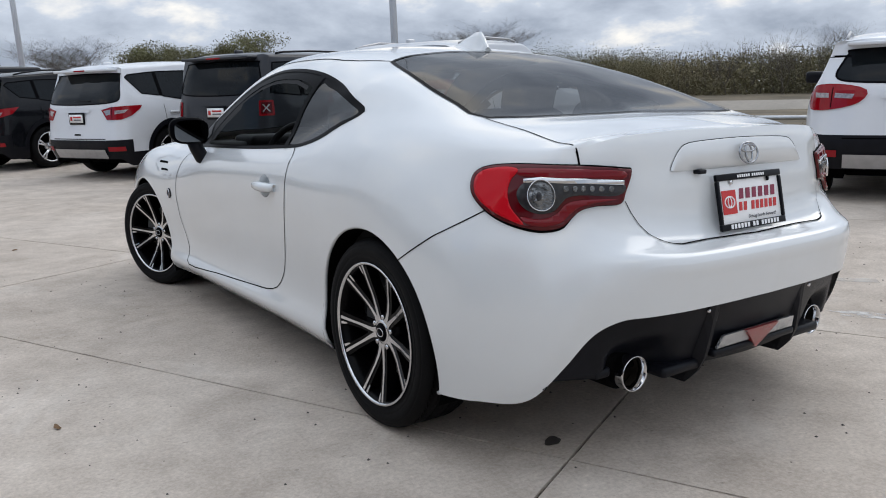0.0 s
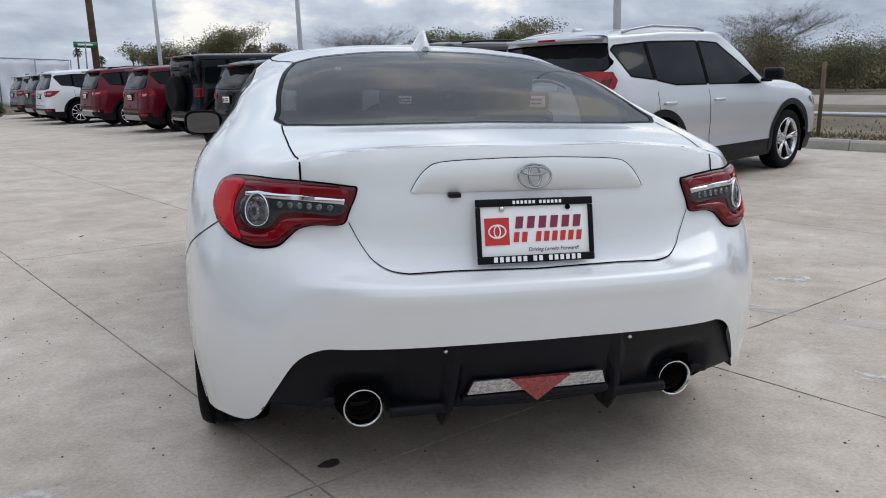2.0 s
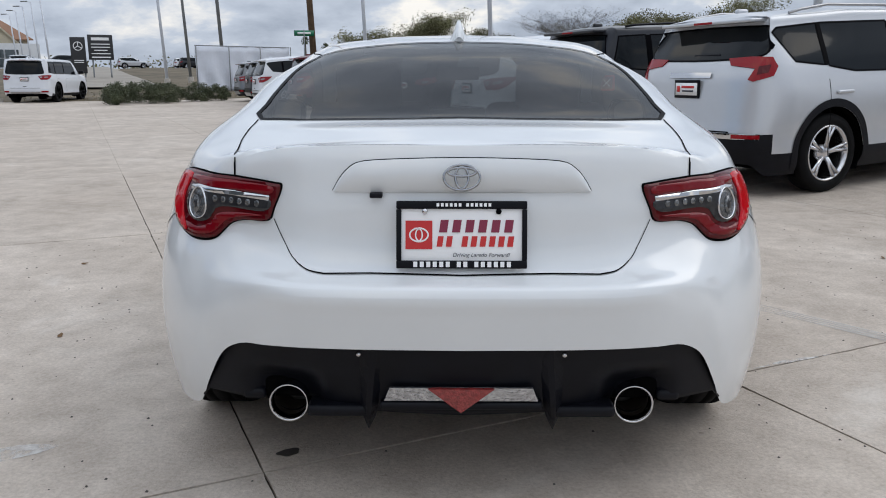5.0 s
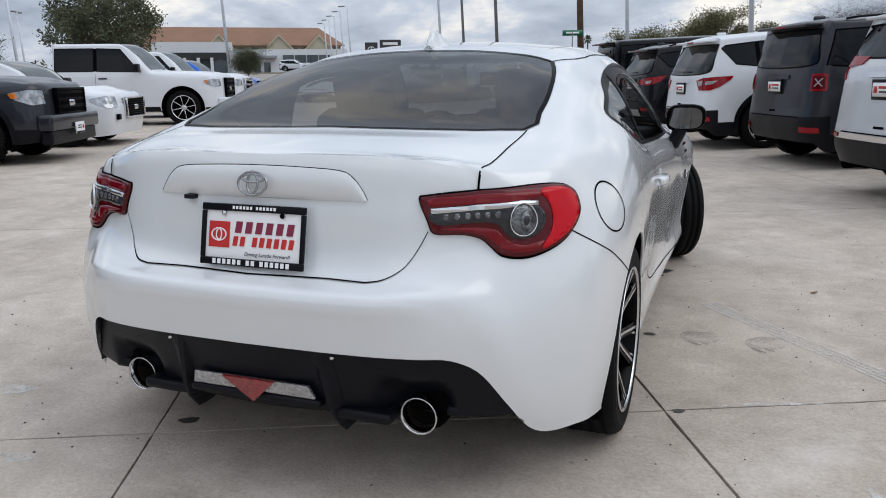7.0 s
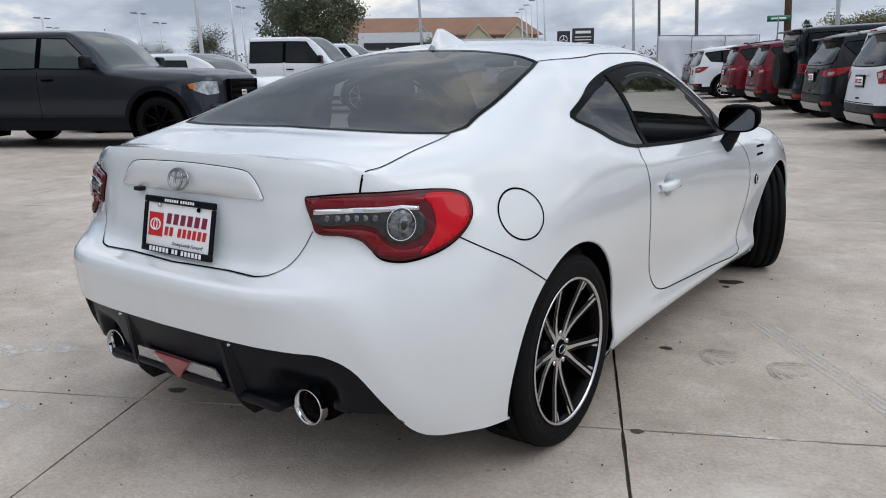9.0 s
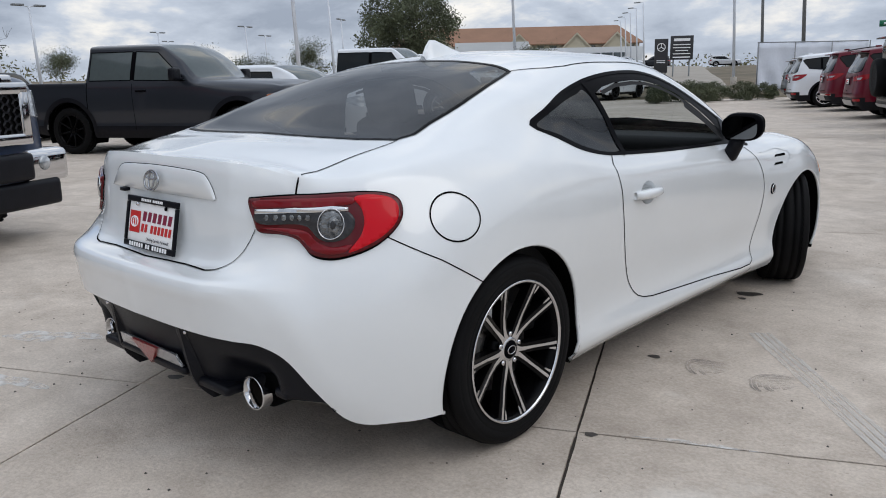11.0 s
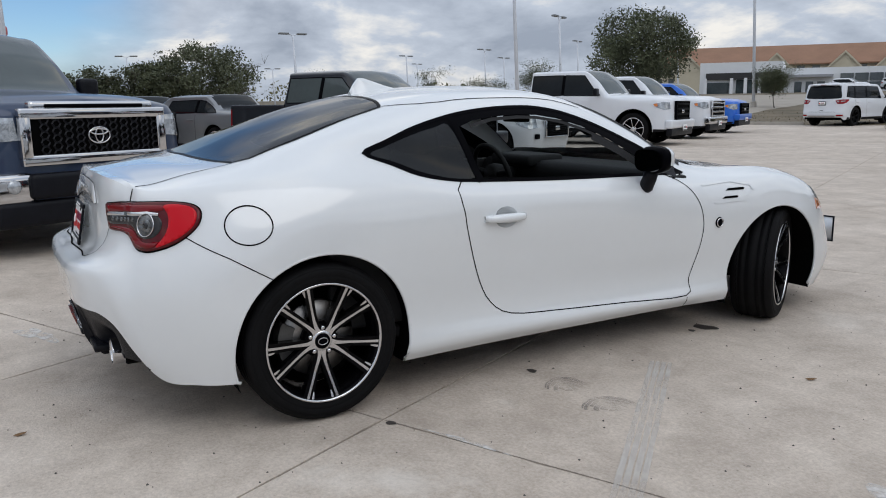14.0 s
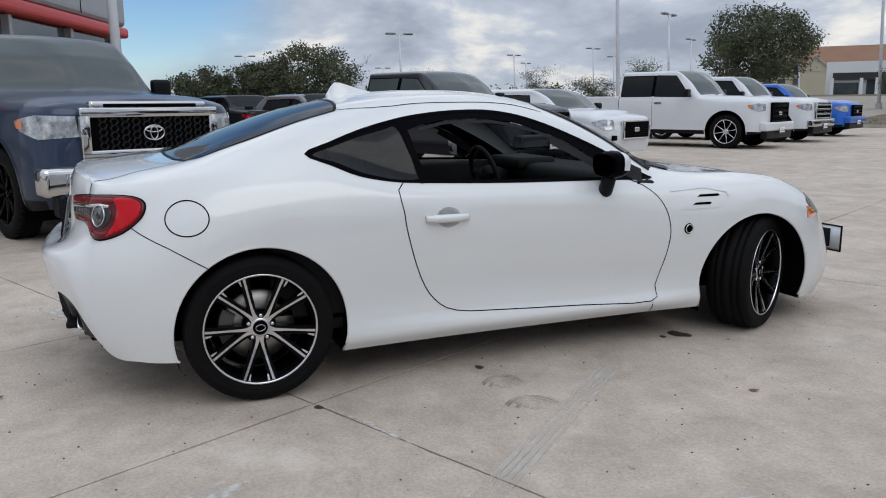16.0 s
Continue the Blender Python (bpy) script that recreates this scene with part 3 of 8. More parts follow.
is_hood = (FC[:, 1] > 1.9) & (FC[:, 2] > .62) & (FC[:, 0] < hood_edge) & ~is_screen & (FC[:, 2] > np.interp(FC[:, 1], [1.9, 2.6, 3.3], [.80, .77, .60]))
is_nose = ~is_hood & (FC[:, 1] > 2.93) & (FC[:, 2] < .60)
left = np.ones(len(F), bool)
regions = {}
for key, m in (("arch", cut_arch), ("cup", in_cup), ("quarter", is_quarter), ("window", is_window), ("rear", is_rear), ("frame", is_frame), ("screen", is_screen),
               ("door", is_door), ("bumper", is_bumper), ("trunk", is_trunk), ("hood", is_hood), ("nose", is_nose)):
    regions[key] = m & left
    left &= ~m
regions["body"] = left


def skin(name, mask, mat, parent, label="", single=False, flip=False):
    """A panel cut from the skin, on both sides or one, shaded as one smooth surface with its neighbours."""
    idx, verts, norms, faces = {}, [], [], []
    for f, on in zip(F, mask):
        if on:
            q = []
            for i in f:
                if i not in idx:
                    idx[i] = len(verts)
                    verts.append(V[i]); norms.append(NORM[i])
                q.append(idx[i])
            faces.append(tuple(q))
    flipped = lambda p: (-p[0], p[1], p[2])
    if single and flip:
        verts, norms, faces = [flipped(p) for p in verts], [flipped(p) for p in norms], [tuple(reversed(f)) for f in faces]
    elif not single:
        k, remap = len(verts), {}
        for i in range(k):
            if verts[i][0] < 1e-5:
                remap[i] = i
            else:
                remap[i] = len(verts)
                verts.append(flipped(verts[i])); norms.append(flipped(norms[i]))
        faces += [tuple(remap[i] for i in reversed(f)) for f in faces]
    ob = solid(name, verts, faces, mat, parent, label)
    ob.data.normals_split_custom_set_from_vertices([tuple(n) for n in norms])
    return ob


coupe = tagged(new("coupe"), "pearl white two-door sports coupe on concrete with front wheels turned", "car")
body = skin("body", regions["body"], PEARL, coupe, "pearl white painted shell")
for flip in (False, True):
    skin("door", regions["door"], PEARL, coupe, "white door with its window lowered", single=True, flip=flip)
    skin("quarter_window", regions["quarter"], TINT_DARK, coupe, "dark tinted fixed quarter glass", single=True, flip=flip)
for flip in (False, True):
    skin("window_frame", regions["frame"], GLOSS_BLACK, coupe, "black side window frame", single=True, flip=flip)
skin("rear_window", regions["rear"], TINT, coupe, "dark tinted sloping rear glass")
skin("windshield", regions["screen"], CLEAR, coupe, "clear windshield glass")
skin("trunk_lid", regions["trunk"], PEARL, coupe, "white trunk lid with a ducktail lip")
skin("rear_bumper", regions["bumper"], PEARL, coupe, "white rear bumper cover")
skin("hood", regions["hood"], PEARL, coupe, "white hood")
skin("front_bumper", regions["nose"], PEARL, coupe, "white front bumper")

whole = [list(v) for v in V]
TREE = BVHTree.FromPolygons([tuple(v) for v in V], [tuple(f) for f in F])


def drop(x, y, z=2.0):
    """The skin under a point, for x >= 0."""
    p, n, _, _ = TREE.ray_cast(Vector((abs(x), y, z)), Vector((0, 0, -1)))
    if p is None:
        p, n, _, _ = TREE.find_nearest(Vector((abs(x), y, 1.0)))
    if n.z < 0:
        n = -n
    return (Vector((math.copysign(p.x, x) if x else p.x, p.y, p.z)), Vector((math.copysign(1, x) * n.x if x else n.x, n.y, n.z)))


def side_at(y, z):
    """The right flank at y, z."""
    p, n, _, _ = TREE.ray_cast(Vector((1.5, y, z)), Vector((-1, 0, 0)))
    if p is None:
        p, n, _, _ = TREE.find_nearest(Vector((0.85, y, z)))
    return p, (n if n.x > 0 else -n)


def tail_at(x, z):
    p, n, _, _ = TREE.ray_cast(Vector((abs(x), -1.5, z)), Vector((0, 1, 0)))
    if p is None:
        p, n, _, _ = TREE.find_nearest(Vector((abs(x), -0.8, z)))
    n = n if n.y < 0 else -n
    if x < 0:
        return Vector((-p.x, p.y, p.z)), Vector((-n.x, n.y, n.z))
    return p, n


def fine(line, n=5, closed=False):
    out = []
    k = len(line)
    for i in range(k if closed else k - 1):
        a, b = line[i], line[(i + 1) % k]
        out += [tuple(a[c] + (b[c] - a[c]) * j / n for c in range(len(a))) for j in range(n)]
    return out if closed else out + [tuple(line[-1])]


def strip(line, at, width, lift, side=0.5, closed=False, rows=3):
    """A band that hugs the skin along a line of its two outline coordinates."""
    L = np.array(line, float)
    k = len(L)
    nxt, prv = np.roll(L, -1, 0), np.roll(L, 1, 0)
    if not closed:
        nxt[-1], prv[0] = L[-1], L[0]
    t = nxt - prv
    t /= np.maximum(np.linalg.norm(t, axis=1), 1e-9)[:, None]
    left = np.c_[-t[:, 1], t[:, 0]]
    verts, faces = [], []
    for i in range(k):
        for r in range(rows):
            o = width * side - width * r / (rows - 1)
            p, n = at(*(L[i] + left[i] * o))
            verts.append(p + n * lift)
    for i in range(k if closed else k - 1):
        j = (i + 1) % k
        faces += [(i * rows + r, i * rows + r + 1, j * rows + r + 1, j * rows + r) for r in range(rows - 1)]
    return verts, faces


def seam(name, line, at, width, mat, parent, closed=False, lift=0.0012, side=0.5, two=False, label=""):
    piece = strip(line, at, width, lift, side, closed, 5 if width > .02 else 3)
    return [solid(name, *pc, mat, parent, label) for pc in ([piece, mirror(piece)] if two else [piece])]


# shut lines and black window surrounds
seam("door_gap", fine(DOOR, 2, True), side_at, 0.0045, GAP, coupe, True, two=True)
seam("window_surround", fine(surround, 2, True), side_at, 0.011, GLOSS_BLACK, coupe, True, lift=0.0025, side=0.0, two=True, label="gloss black window surround")
def inner_at(y, z):
    p, n = side_at(y, z)
    return p - n * .004, n


seam("window_inner_frame", fine([(.74, 1.085), (.86, 1.111), (1.0, 1.118), (1.10, 1.114), (1.22, 1.095), (1.34, 1.060), (1.46, 1.010), (1.54, .970)], 4), inner_at, 0.014, CABIN, coupe, side=0.0, two=True)
seam("window_inner_frame", fine([(1.40, 1.037), (1.46, 1.006), (1.54, .965), (1.62, .918), (1.70, .872)], 4), inner_at, 0.040, CABIN, coupe, side=0.0, two=True)
seam("pillar_strip", fine([(.725, .852), (.692, .99), (.662, 1.122)], 6), side_at, 0.030, GLOSS_BLACK, coupe, lift=0.003, two=True)
seam("door_corner_trim", fine([(1.70, .915), (1.78, .872), (1.87, .832)], 6), side_at, 0.070, BLACK_PLASTIC, coupe, lift=0.003, two=True)
seam("rear_window_border", fine(REAR_GLASS, 2, True), drop, 0.014, GLOSS_BLACK, coupe, True, lift=0.002, side=0.7)
seam("windshield_border", fine(SCREEN, 4, True), drop, 0.03, GLOSS_BLACK, coupe, True, lift=0.002, side=0.1)
tl = [(.594, -.235), (.594, -.33), (.588, -.45), (.577, -.55), (.570, -.600)]
seam("trunk_gap", fine(tl, 4), drop, 0.0042, GAP, coupe, two=True)
seam("trunk_gap", fine([(.571, .888), (.570, .865), (.570, .845)], 3), tail_at, 0.004, GAP, coupe, two=True)
cut = arc_smooth([(.462, .745), (.440, .700), (.412, .657), (.375, .634), (.33, .626)], 5, False) + [(.0, .6245)]
seam("trunk_gap", fine(cut, 3), tail_at, 0.0021, GAP, coupe, two=True, lift=0.002)


def wrap_at(s, z):
    return sk.at(s, z)


S = sk.s_of_y
seam("bumper_gap", fine([(S(-.49), .738), (S(-.33), .655), (S(-.19), .569)], 6), wrap_at, 0.0036, GAP, coupe, two=True)
seam("fuel_door_gap", [(S(-.257 + .082 * math.cos(g)), .762 + .066 * math.sin(g)) for g in np.linspace(0, 2 * math.pi, 48, endpoint=False)], wrap_at, 0.0048, GAP, coupe, True)
seam("fender_gap", fine([(1.90, .215), (1.91, .165)], 4), side_at, 0.005, GAP, coupe, two=True)
seam("fender_gap", fine([(1.82, .80), (1.90, .817)], 4), side_at, 0.004, GAP, coupe, two=True)
hl = [(.672, 1.99), (.668, 2.25), (.64, 2.6), (.60, 2.95), (.50, 3.2)]
seam("hood_gap", fine(hl, 6), drop, 0.005, GAP, coupe, two=True)
seam("roof_gap", fine([(.508, .425), (.530, .49), (.560, .57), (.578, .66), (.585, .95), (.587, 1.25), (.60, 1.40)], 6), drop, 0.0042, GAP, coupe, two=True)


def wrap_patch(outline, lift, thick=0.0, at=wrap_at, step=0.012):
    """A plate that follows the skin inside an outline of (s, z), raised by lift, with a rim down to the skin."""
    P = np.array(outline)
    (a0, b0), (a1, b1) = P.min(0), P.max(0)
    nx, nz = max(3, int((a1 - a0) / step)), max(3, int((b1 - b0) / step))
    bm = bmesh.new()
    ring_v = [bm.verts.new((p[0], p[1], 0)) for p in outline]
    bm.faces.new(ring_v)
    for ax, lo, hi, n in ((0, a0, a1, nx), (1, b0, b1, nz)):
        for i in range(1, n):
            c = lo + (hi - lo) * i / n
            co, no = ((c, 0, 0), (1, 0, 0)) if ax == 0 else ((0, c, 0), (0, 1, 0))
            bmesh.ops.bisect_plane(bm, geom=bm.verts[:] + bm.edges[:] + bm.faces[:], plane_co=co, plane_no=no)
    bm.verts.index_update()
    rim = [e for e in bm.edges if len(e.link_faces) == 1]
    pairs = [tuple(v.index for v in e.verts) for e in rim]
    flat_v = [v.co.copy() for v in bm.verts]
    faces = [tuple(v.index for v in f.verts) for f in bm.faces]
    bm.free()
    pn = [at(v.x, v.y) for v in flat_v]
    verts = [p + n * lift for p, n in pn]
    if thick:
        down, o = {}, len(verts)
        for a, b in pairs:
            for i in (a, b):
                if i not in down:
                    down[i] = len(verts)
                    verts.append(pn[i][0] + pn[i][1] * (lift - thick))
            faces.append((a, b, down[b], down[a]))
    return verts, faces


def add_patch(name, outline, lift, thick, mat, parent, label="", two=True, at=wrap_at, step=0.012):
    got = []
    pc = wrap_patch(outline, lift, thick, at, step)
    for flip in ((False, True) if two else (False,)):
        v, f = mirror(pc) if flip else pc
        bm = bmesh.new()
        vs = [bm.verts.new(p) for p in v]
        for q in f:
            try:
                bm.faces.new([vs[i] for i in q])
            except ValueError:
                pass
        got.append(part(name, bm, mat, parent[1 if flip else 0] if isinstance(parent, list) else parent, label))
    return got


# tail lamps: outline along the wrap
S0 = sk.s
lamp_o = arc_smooth([(.470, .822), (.500, .831), (.63, .840), (.764, .844), (.90, .845), (.98, .838), (1.018, .820), (1.022, .79), (1.003, .760), (.955, .725), (.900, .700), (.832, .683), (.776, .679),
                     (.724, .686), (.690, .708), (.655, .727), (.596, .737), (.515, .740), (.494, .770)], 4)
lamps = add_patch("tail_lamp", lamp_o, 0.010, 0.02, RED_DARK, coupe, "red tail lamp with a dark inner band and a round lens")
add_patch("lamp_edge", [(s + (s - .75) * .018, z + (z - .765) * .06) for s, z in lamp_o], 0.003, 0.01, GAP, lamps)
red_side = arc_smooth([(.872, .832), (.92, .838), (.98, .830), (1.008, .812), (1.008, .785), (.990, .758), (.945, .728), (.895, .706), (.850, .693), (.888, .735), (.902, .772), (.896, .805)], 4)
add_patch("side_lens", red_side, 0.013, 0.006, RED_LENS, lamps, "bright red outer lens")
red_top = arc_smooth([(.495, .823), (.60, .831), (.76, .835), (.870, .833), (.865, .816), (.76, .812), (.60, .808), (.505, .802)], 3)
add_patch("upper_lens", red_top, 0.0125, 0.005, RED_MID, lamps)
red_low = arc_smooth([(.525, .752), (.66, .754), (.715, .746), (.745, .722), (.80, .706), (.86, .714), (.84, .694), (.79, .687), (.735, .694), (.70, .716), (.665, .735), (.60, .744)], 3)
add_patch("lower_lens", red_low, 0.0125, 0.005, RED_MID, lamps)
band = arc_smooth([(.506, .792), (.66, .802), (.80, .807), (.850, .800), (.874, .778), (.866, .750), (.838, .729), (.795, .721), (.755, .730), (.730, .750), (.710, .763), (.66, .767), (.522, .762)], 4)
add_patch("inner_band", band, 0.0125, 0.006, SMOKE, lamps, "smoked lens band")
bar = [(.500, .800), (.66, .808), (.80, .813), (.855, .808), (.855, .799), (.80, .800), (.66, .796), (.502, .788)]
add_patch("light_bar", bar, 0.015, 0.005, CHROME, lamps, "chrome light bar")
cs, cz0 = .798, .768


def oval(cx, cz, rx, rz, n=36):
    return [(cx + rx * math.cos(2 * math.pi * i / n), cz + rz * math.sin(2 * math.pi * i / n)) for i in range(n)]


for flip, lamp in zip((False, True), lamps):
    outer, inner = oval(cs, cz0, .0445, .0395), oval(cs, cz0, .042, .0372)
    vv = []
    for o, i in zip(outer, inner):
        for q, up_ in ((o, .013), (o, .019), (i, .019), (i, .014)):
            p, n = wrap_at(*q)
            vv.append(p + n * up_)
    k = len(outer)
    ff = [(4 * i + a, 4 * i + a + 1, 4 * ((i + 1) % k) + a + 1, 4 * ((i + 1) % k) + a) for i in range(k) for a in range(3)]
    v, f = mirror((vv, ff)) if flip else (vv, ff)
    solid("lamp_ring", v, f, MACHINED, lamp, "chrome ring")
add_patch("round_lens", oval(cs, cz0, .041, .0365), 0.0155, 0.004, LED_GLASS, lamps, "clear round lens")
add_patch("lens_core", oval(cs + .010, cz0 - .004, .020, .022, 24), 0.0175, 0.003, LED_GLASS, lamps, "clear bulb reflector")
add_patch("lens_pupil", oval(cs + .008, cz0 - .002, .009, .011, 20), 0.0185, 0.003, SMOKE, lamps)
for ls in (.545, .580, .614, .648, .682, .716):
    add_patch("led", oval(ls, .780 + (ls - .56) * .03, .010, .008, 12), 0.0145, 0.003, LED_GLASS, lamps)

# raised panel above the plate, badge, camera, plate
gar = arc_smooth([(-.312, .818), (-.296, .846), (-.272, .873), (-.235, .889), (-.12, .895), (0, .897), (.12, .895), (.235, .889), (.272, .873), (.296, .846), (.312, .818)], 3, False)
gv, gf, kk = [], [], len(gar)
for x, z in gar:
    gv.append(tail_at(x, z)[0] + Vector((0, -.001, 0)))
for x, z in gar:
    zz = .8185 + (z - .8185) * .96
    gv.append(Vector((x * .985, tail_at(x * .985, zz)[0].y - .003 - .004 * (.897 - zz) / .08, zz)))
for x, z in gar:
    gv.append(Vector((x * .985, tail_at(x * .985, .8185)[0].y - .008, .8175)))
for x, z in gar:
    gv.append(Vector((x * .975, tail_at(x * .97, .812)[0].y + .003, .812)))
for r in range(3):
    gf += [(r * kk + i, r * kk + i + 1, (r + 1) * kk + i + 1, (r + 1) * kk + i) for i in range(kk - 1)]
solid("trunk_garnish", gv, gf, PEARL, coupe, "white raised panel above the plate")
seam("garnish_gap", gar, tail_at, 0.0022, GAP, coupe, lift=0.0015)


def badge(parent, at, width, height, mat, normal_turn, name="badge", cross=True):
    """An oval emblem of plain rings."""
    def loop(rx, rz, cx=0, cz=0, r=.004):
        return tube([(cx + rx * math.cos(2 * math.pi * i / 40), 0, cz + rz * math.sin(2 * math.pi * i / 40)) for i in range(40)], r, 6, True)
    w, h = width / 2, height / 2
    pieces = [loop(w, h, r=w * .075)]
    if cross:
        pieces += [loop(w * .36, h * .86, r=w * .075), loop(w * .78, h * .34, 0, h * .44, r=w * .075)]
    v, f = merge(*pieces)
    return solid(name, [at @ normal_turn @ Vector(p) for p in v], f, mat, parent, "chrome oval badge")


p, n = tail_at(0, .852)
badge(coupe, Matrix.Translation((0, p.y - .022, .853)), .086, .060, BADGE_CHROME, pose(0, 0, 0, -12, 0, 0))
cam_bm = bmesh.new()
p, n = tail_at(-.205, .806)
box_bm(.030, .026, .012, (-.205, p.y - .008, .8095), .003, bm=cam_bm)
part("rear_camera", cam_bm, BLACK_PLASTIC, coupe)

plate_m = pose(0, -.7215, .717, -11.5, 0, 0)
plate = tagged(new("license_plate"), "white dealer plate with red square in a black frame")
plate.parent = coupe
plate.matrix_basis = plate_m
bm = box_bm(.300, .004, .150, (0, 0, 0), .002)
part("plate_sheet", bm, PLATE_WHITE, plate)
bm = bmesh.new()
for sx, sz, x, z in ((.312, .019, 0, -.0705), (.312, .019, 0, .0715), (.012, .123, -.150, 0), (.012, .123, .150, 0)):
    box_bm(sx, .010, sz, (x, -.004, z), .003, bm=bm)
part("plate_frame", bm, FRAME_BLUE, plate, "black plate frame")
flat_y = -.0035


def bar_plate(x0, x1, z0, z1, mat, y=flat_y, parent=plate, name="print_bar"):
    return part(name, box_bm(x1 - x0, .0012, z1 - z0, ((x0 + x1) / 2, y, (z0 + z1) / 2)), mat, parent, smooth=False)


bar_plate(-.134, -.070, -.034, .034, PLATE_RED, name="red_square")
ov = tube([(-.102 + .022 * math.cos(g), -.0048, .0 + .016 * math.sin(g)) for g in np.linspace(0, 2 * math.pi, 28, endpoint=False)], .0022, 5, True)
ov2 = tube([(-.102 + .008 * math.cos(g), -.0048, .0 + .014 * math.sin(g)) for g in np.linspace(0, 2 * math.pi, 20, endpoint=False)], .0018, 5, True)
solid("oval_print", *merge(ov, ov2), PLATE_WHITE, plate)


def print_blocks(x0, x1, z0, z1, words, mat, slant=0.0, y=flat_y, parent=plate, name="print_bar"):
    """A row of plain upright blocks, grouped as words, of the printed line's size."""
    w = (x1 - x0) / (sum(words) + .7 * (len(words) - 1))
    a = x0
    for count in words:
        for i in range(count):
            bm = box_bm(w * .62, .0012, z1 - z0, (a + w * .5, y, (z0 + z1) / 2))
            for v in bm.verts:
                v.co.x += (v.co.z - z0) * slant
            part(name, bm, mat, parent, smooth=False)
            a += w
        a += w * .7


print_blocks(-.060, .126, .006, .036, (6,), PLATE_CRIMSON, .14)
print_blocks(-.064, .126, -.028, -.003, (2, 6), PLATE_RED, .14)
print_blocks(-.118, .120, -.0765, -.0635, (6, 2, 6), PLATE_WHITE, y=-.0095)
print_blocks(-.062, .072, .0675, .0755, (6, 6), PLATE_WHITE, y=-.0095)
tx = bpy.data.curves.new("slogan", "FONT")
tx.body, tx.size, tx.align_x, tx.extrude, tx.shear = "Driving Laredo Forward!", .0135, "LEFT", .0003, .25
slogan = new("slogan", tx)
slogan.data.materials.append(PLATE_DARK)
slogan.parent = plate
slogan.matrix_basis = pose(-.022, flat_y - .0008, -.052, 90, 0, 0)
for x in (-.088, .088):
    v, f = lathe([(0, -.004), (.006, -.003), (.007, .0)], 12)
    solid("plate_screw", moved((v, f), pose(x, -.006, .056, 0, 0, 90))[0], f, CHROME if x < 0 else GLOSS_BLACK, plate)

# black lower bumper with fins, lamp, pipes
dif_end = [(.40, .463), (.50, .460), (.56, .448), (.603, .412), (.645, .335), (.688, .258)]
dif_o = arc_smooth([(-x, z) for x, z in reversed(dif_end)], 3, False) + [(-.2, .463), (0, .463), (.2, .463)] + arc_smooth(dif_end, 3, False)


def dif_y(x, z):
    """Depth of the black lower panel: below the bumper's line it leans forward, less so at its ends."""
    b = -0.798 + .122 * (abs(x) / .6) ** 2.2
    cup = math.exp(-((abs(x) - .44) / .085) ** 4) * min(1, max(0, (.385 - z) / .06))
    return b + max(0, .46 - z) * float(np.interp(abs(x), [.36, .54], [.30, .18])) + .055 * cup


dif_f = [(x, np.interp(x, [p[0] for p in dif_o], [p[1] for p in dif_o])) for x in np.linspace(-.686, .686, 113)]
dv, df, rows_d = [], [], 14
for x, z1 in dif_f:
    bot = .262 + .015 * (abs(x) / .6)
    for r in range(rows_d):
        z = z1 + (min(bot, z1 - .01) - z1) * r / (rows_d - 1)
        dv.append((x, dif_y(x, z), z))
    dv.append((x, dif_y(x, z) + .10, z + .004))
rr = rows_d + 1
for i in range(len(dif_f) - 1):
    df += [(i * rr + r, i * rr + r + 1, (i + 1) * rr + r + 1, (i + 1) * rr + r) for r in range(rr - 1)]
lower = solid("diffuser", dv, df, BLACK_PLASTIC, coupe, "black textured lower bumper panel with fins")
md = lower.modifiers.new("thickness", "SOLIDIFY"); md.thickness = .006
for x in (-.212, .212):
    sgn = 1 if x > 0 else -1
    rings_f = []
    for z, w, d, back in ((.447, .034, .001, .03), (.40, .031, .008, .04), (.34, .028, .018, .06), (.29, .025, .024, .12), (.25, .016, .020, .12), (.225, .009, .012, .10), (.205, .002, .003, .06)):
        cx, y = x + sgn * (.44 - z) * .10, dif_y(x, max(z, .262)) + max(0, .262 - z) * .55
        rings_f.append([(cx - w, y + .004, z), (cx - w * .25, y - d, z), (cx + w * .25, y - d, z), (cx + w, y + .004, z), (cx + w * .8, y + back, z), (cx - w * .8, y + back, z)])
    bm = bmesh.new()
    vs = [[bm.verts.new(q) for q in rg] for rg in rings_f]
    for a_, b_ in zip(vs, vs[1:]):
        for i in range(6):
            bm.faces.new((a_[i], a_[(i + 1) % 6], b_[(i + 1) % 6], b_[i]))
    bm.faces.new(vs[0]); bm.faces.new(vs[-1][::-1])
    bmesh.ops.recalc_face_normals(bm, faces=bm.faces[:])
    part("diffuser_fin", bm, BLACK_PLASTIC, coupe, smooth=False)
for x, wv in ((-.30, .17), (.30, .17), (-.535, .06), (.535, .06)):
    bm = box_bm(wv, .08, .03, (x, dif_y(x, .275) + (.012 if abs(x) < .4 else .034), .272 if abs(x) < .4 else .284), .012)
    part("diffuser_vane", bm, BLACK_PLASTIC, coupe)
part("lamp_shelf", box_bm(.40, .05, .022, (0, dif_y(0, .298) + .006, .297), .009), BLACK_PLASTIC, coupe)
fog = [(-.188, .312), (-.174, .350), (.174, .350), (.188, .312)]
v, f = extrude_poly(fog, .02)
v = [Vector((p[0], dif_y(0, p[1]) - .006 - p[2] * .4, p[1])) for p in v]
solid("reverse_lamp", v, [tuple(reversed(q)) for q in f], REFLECTOR, coupe, "clear faceted reversing lamp", smooth=False)
v, f = extrude_poly([(-.080, .351), (.0, .280), (.080, .351)], .03)
v = [Vector((p[0], dif_y(0, p[1]) - .012 - p[2] * .4, p[1])) for p in v]
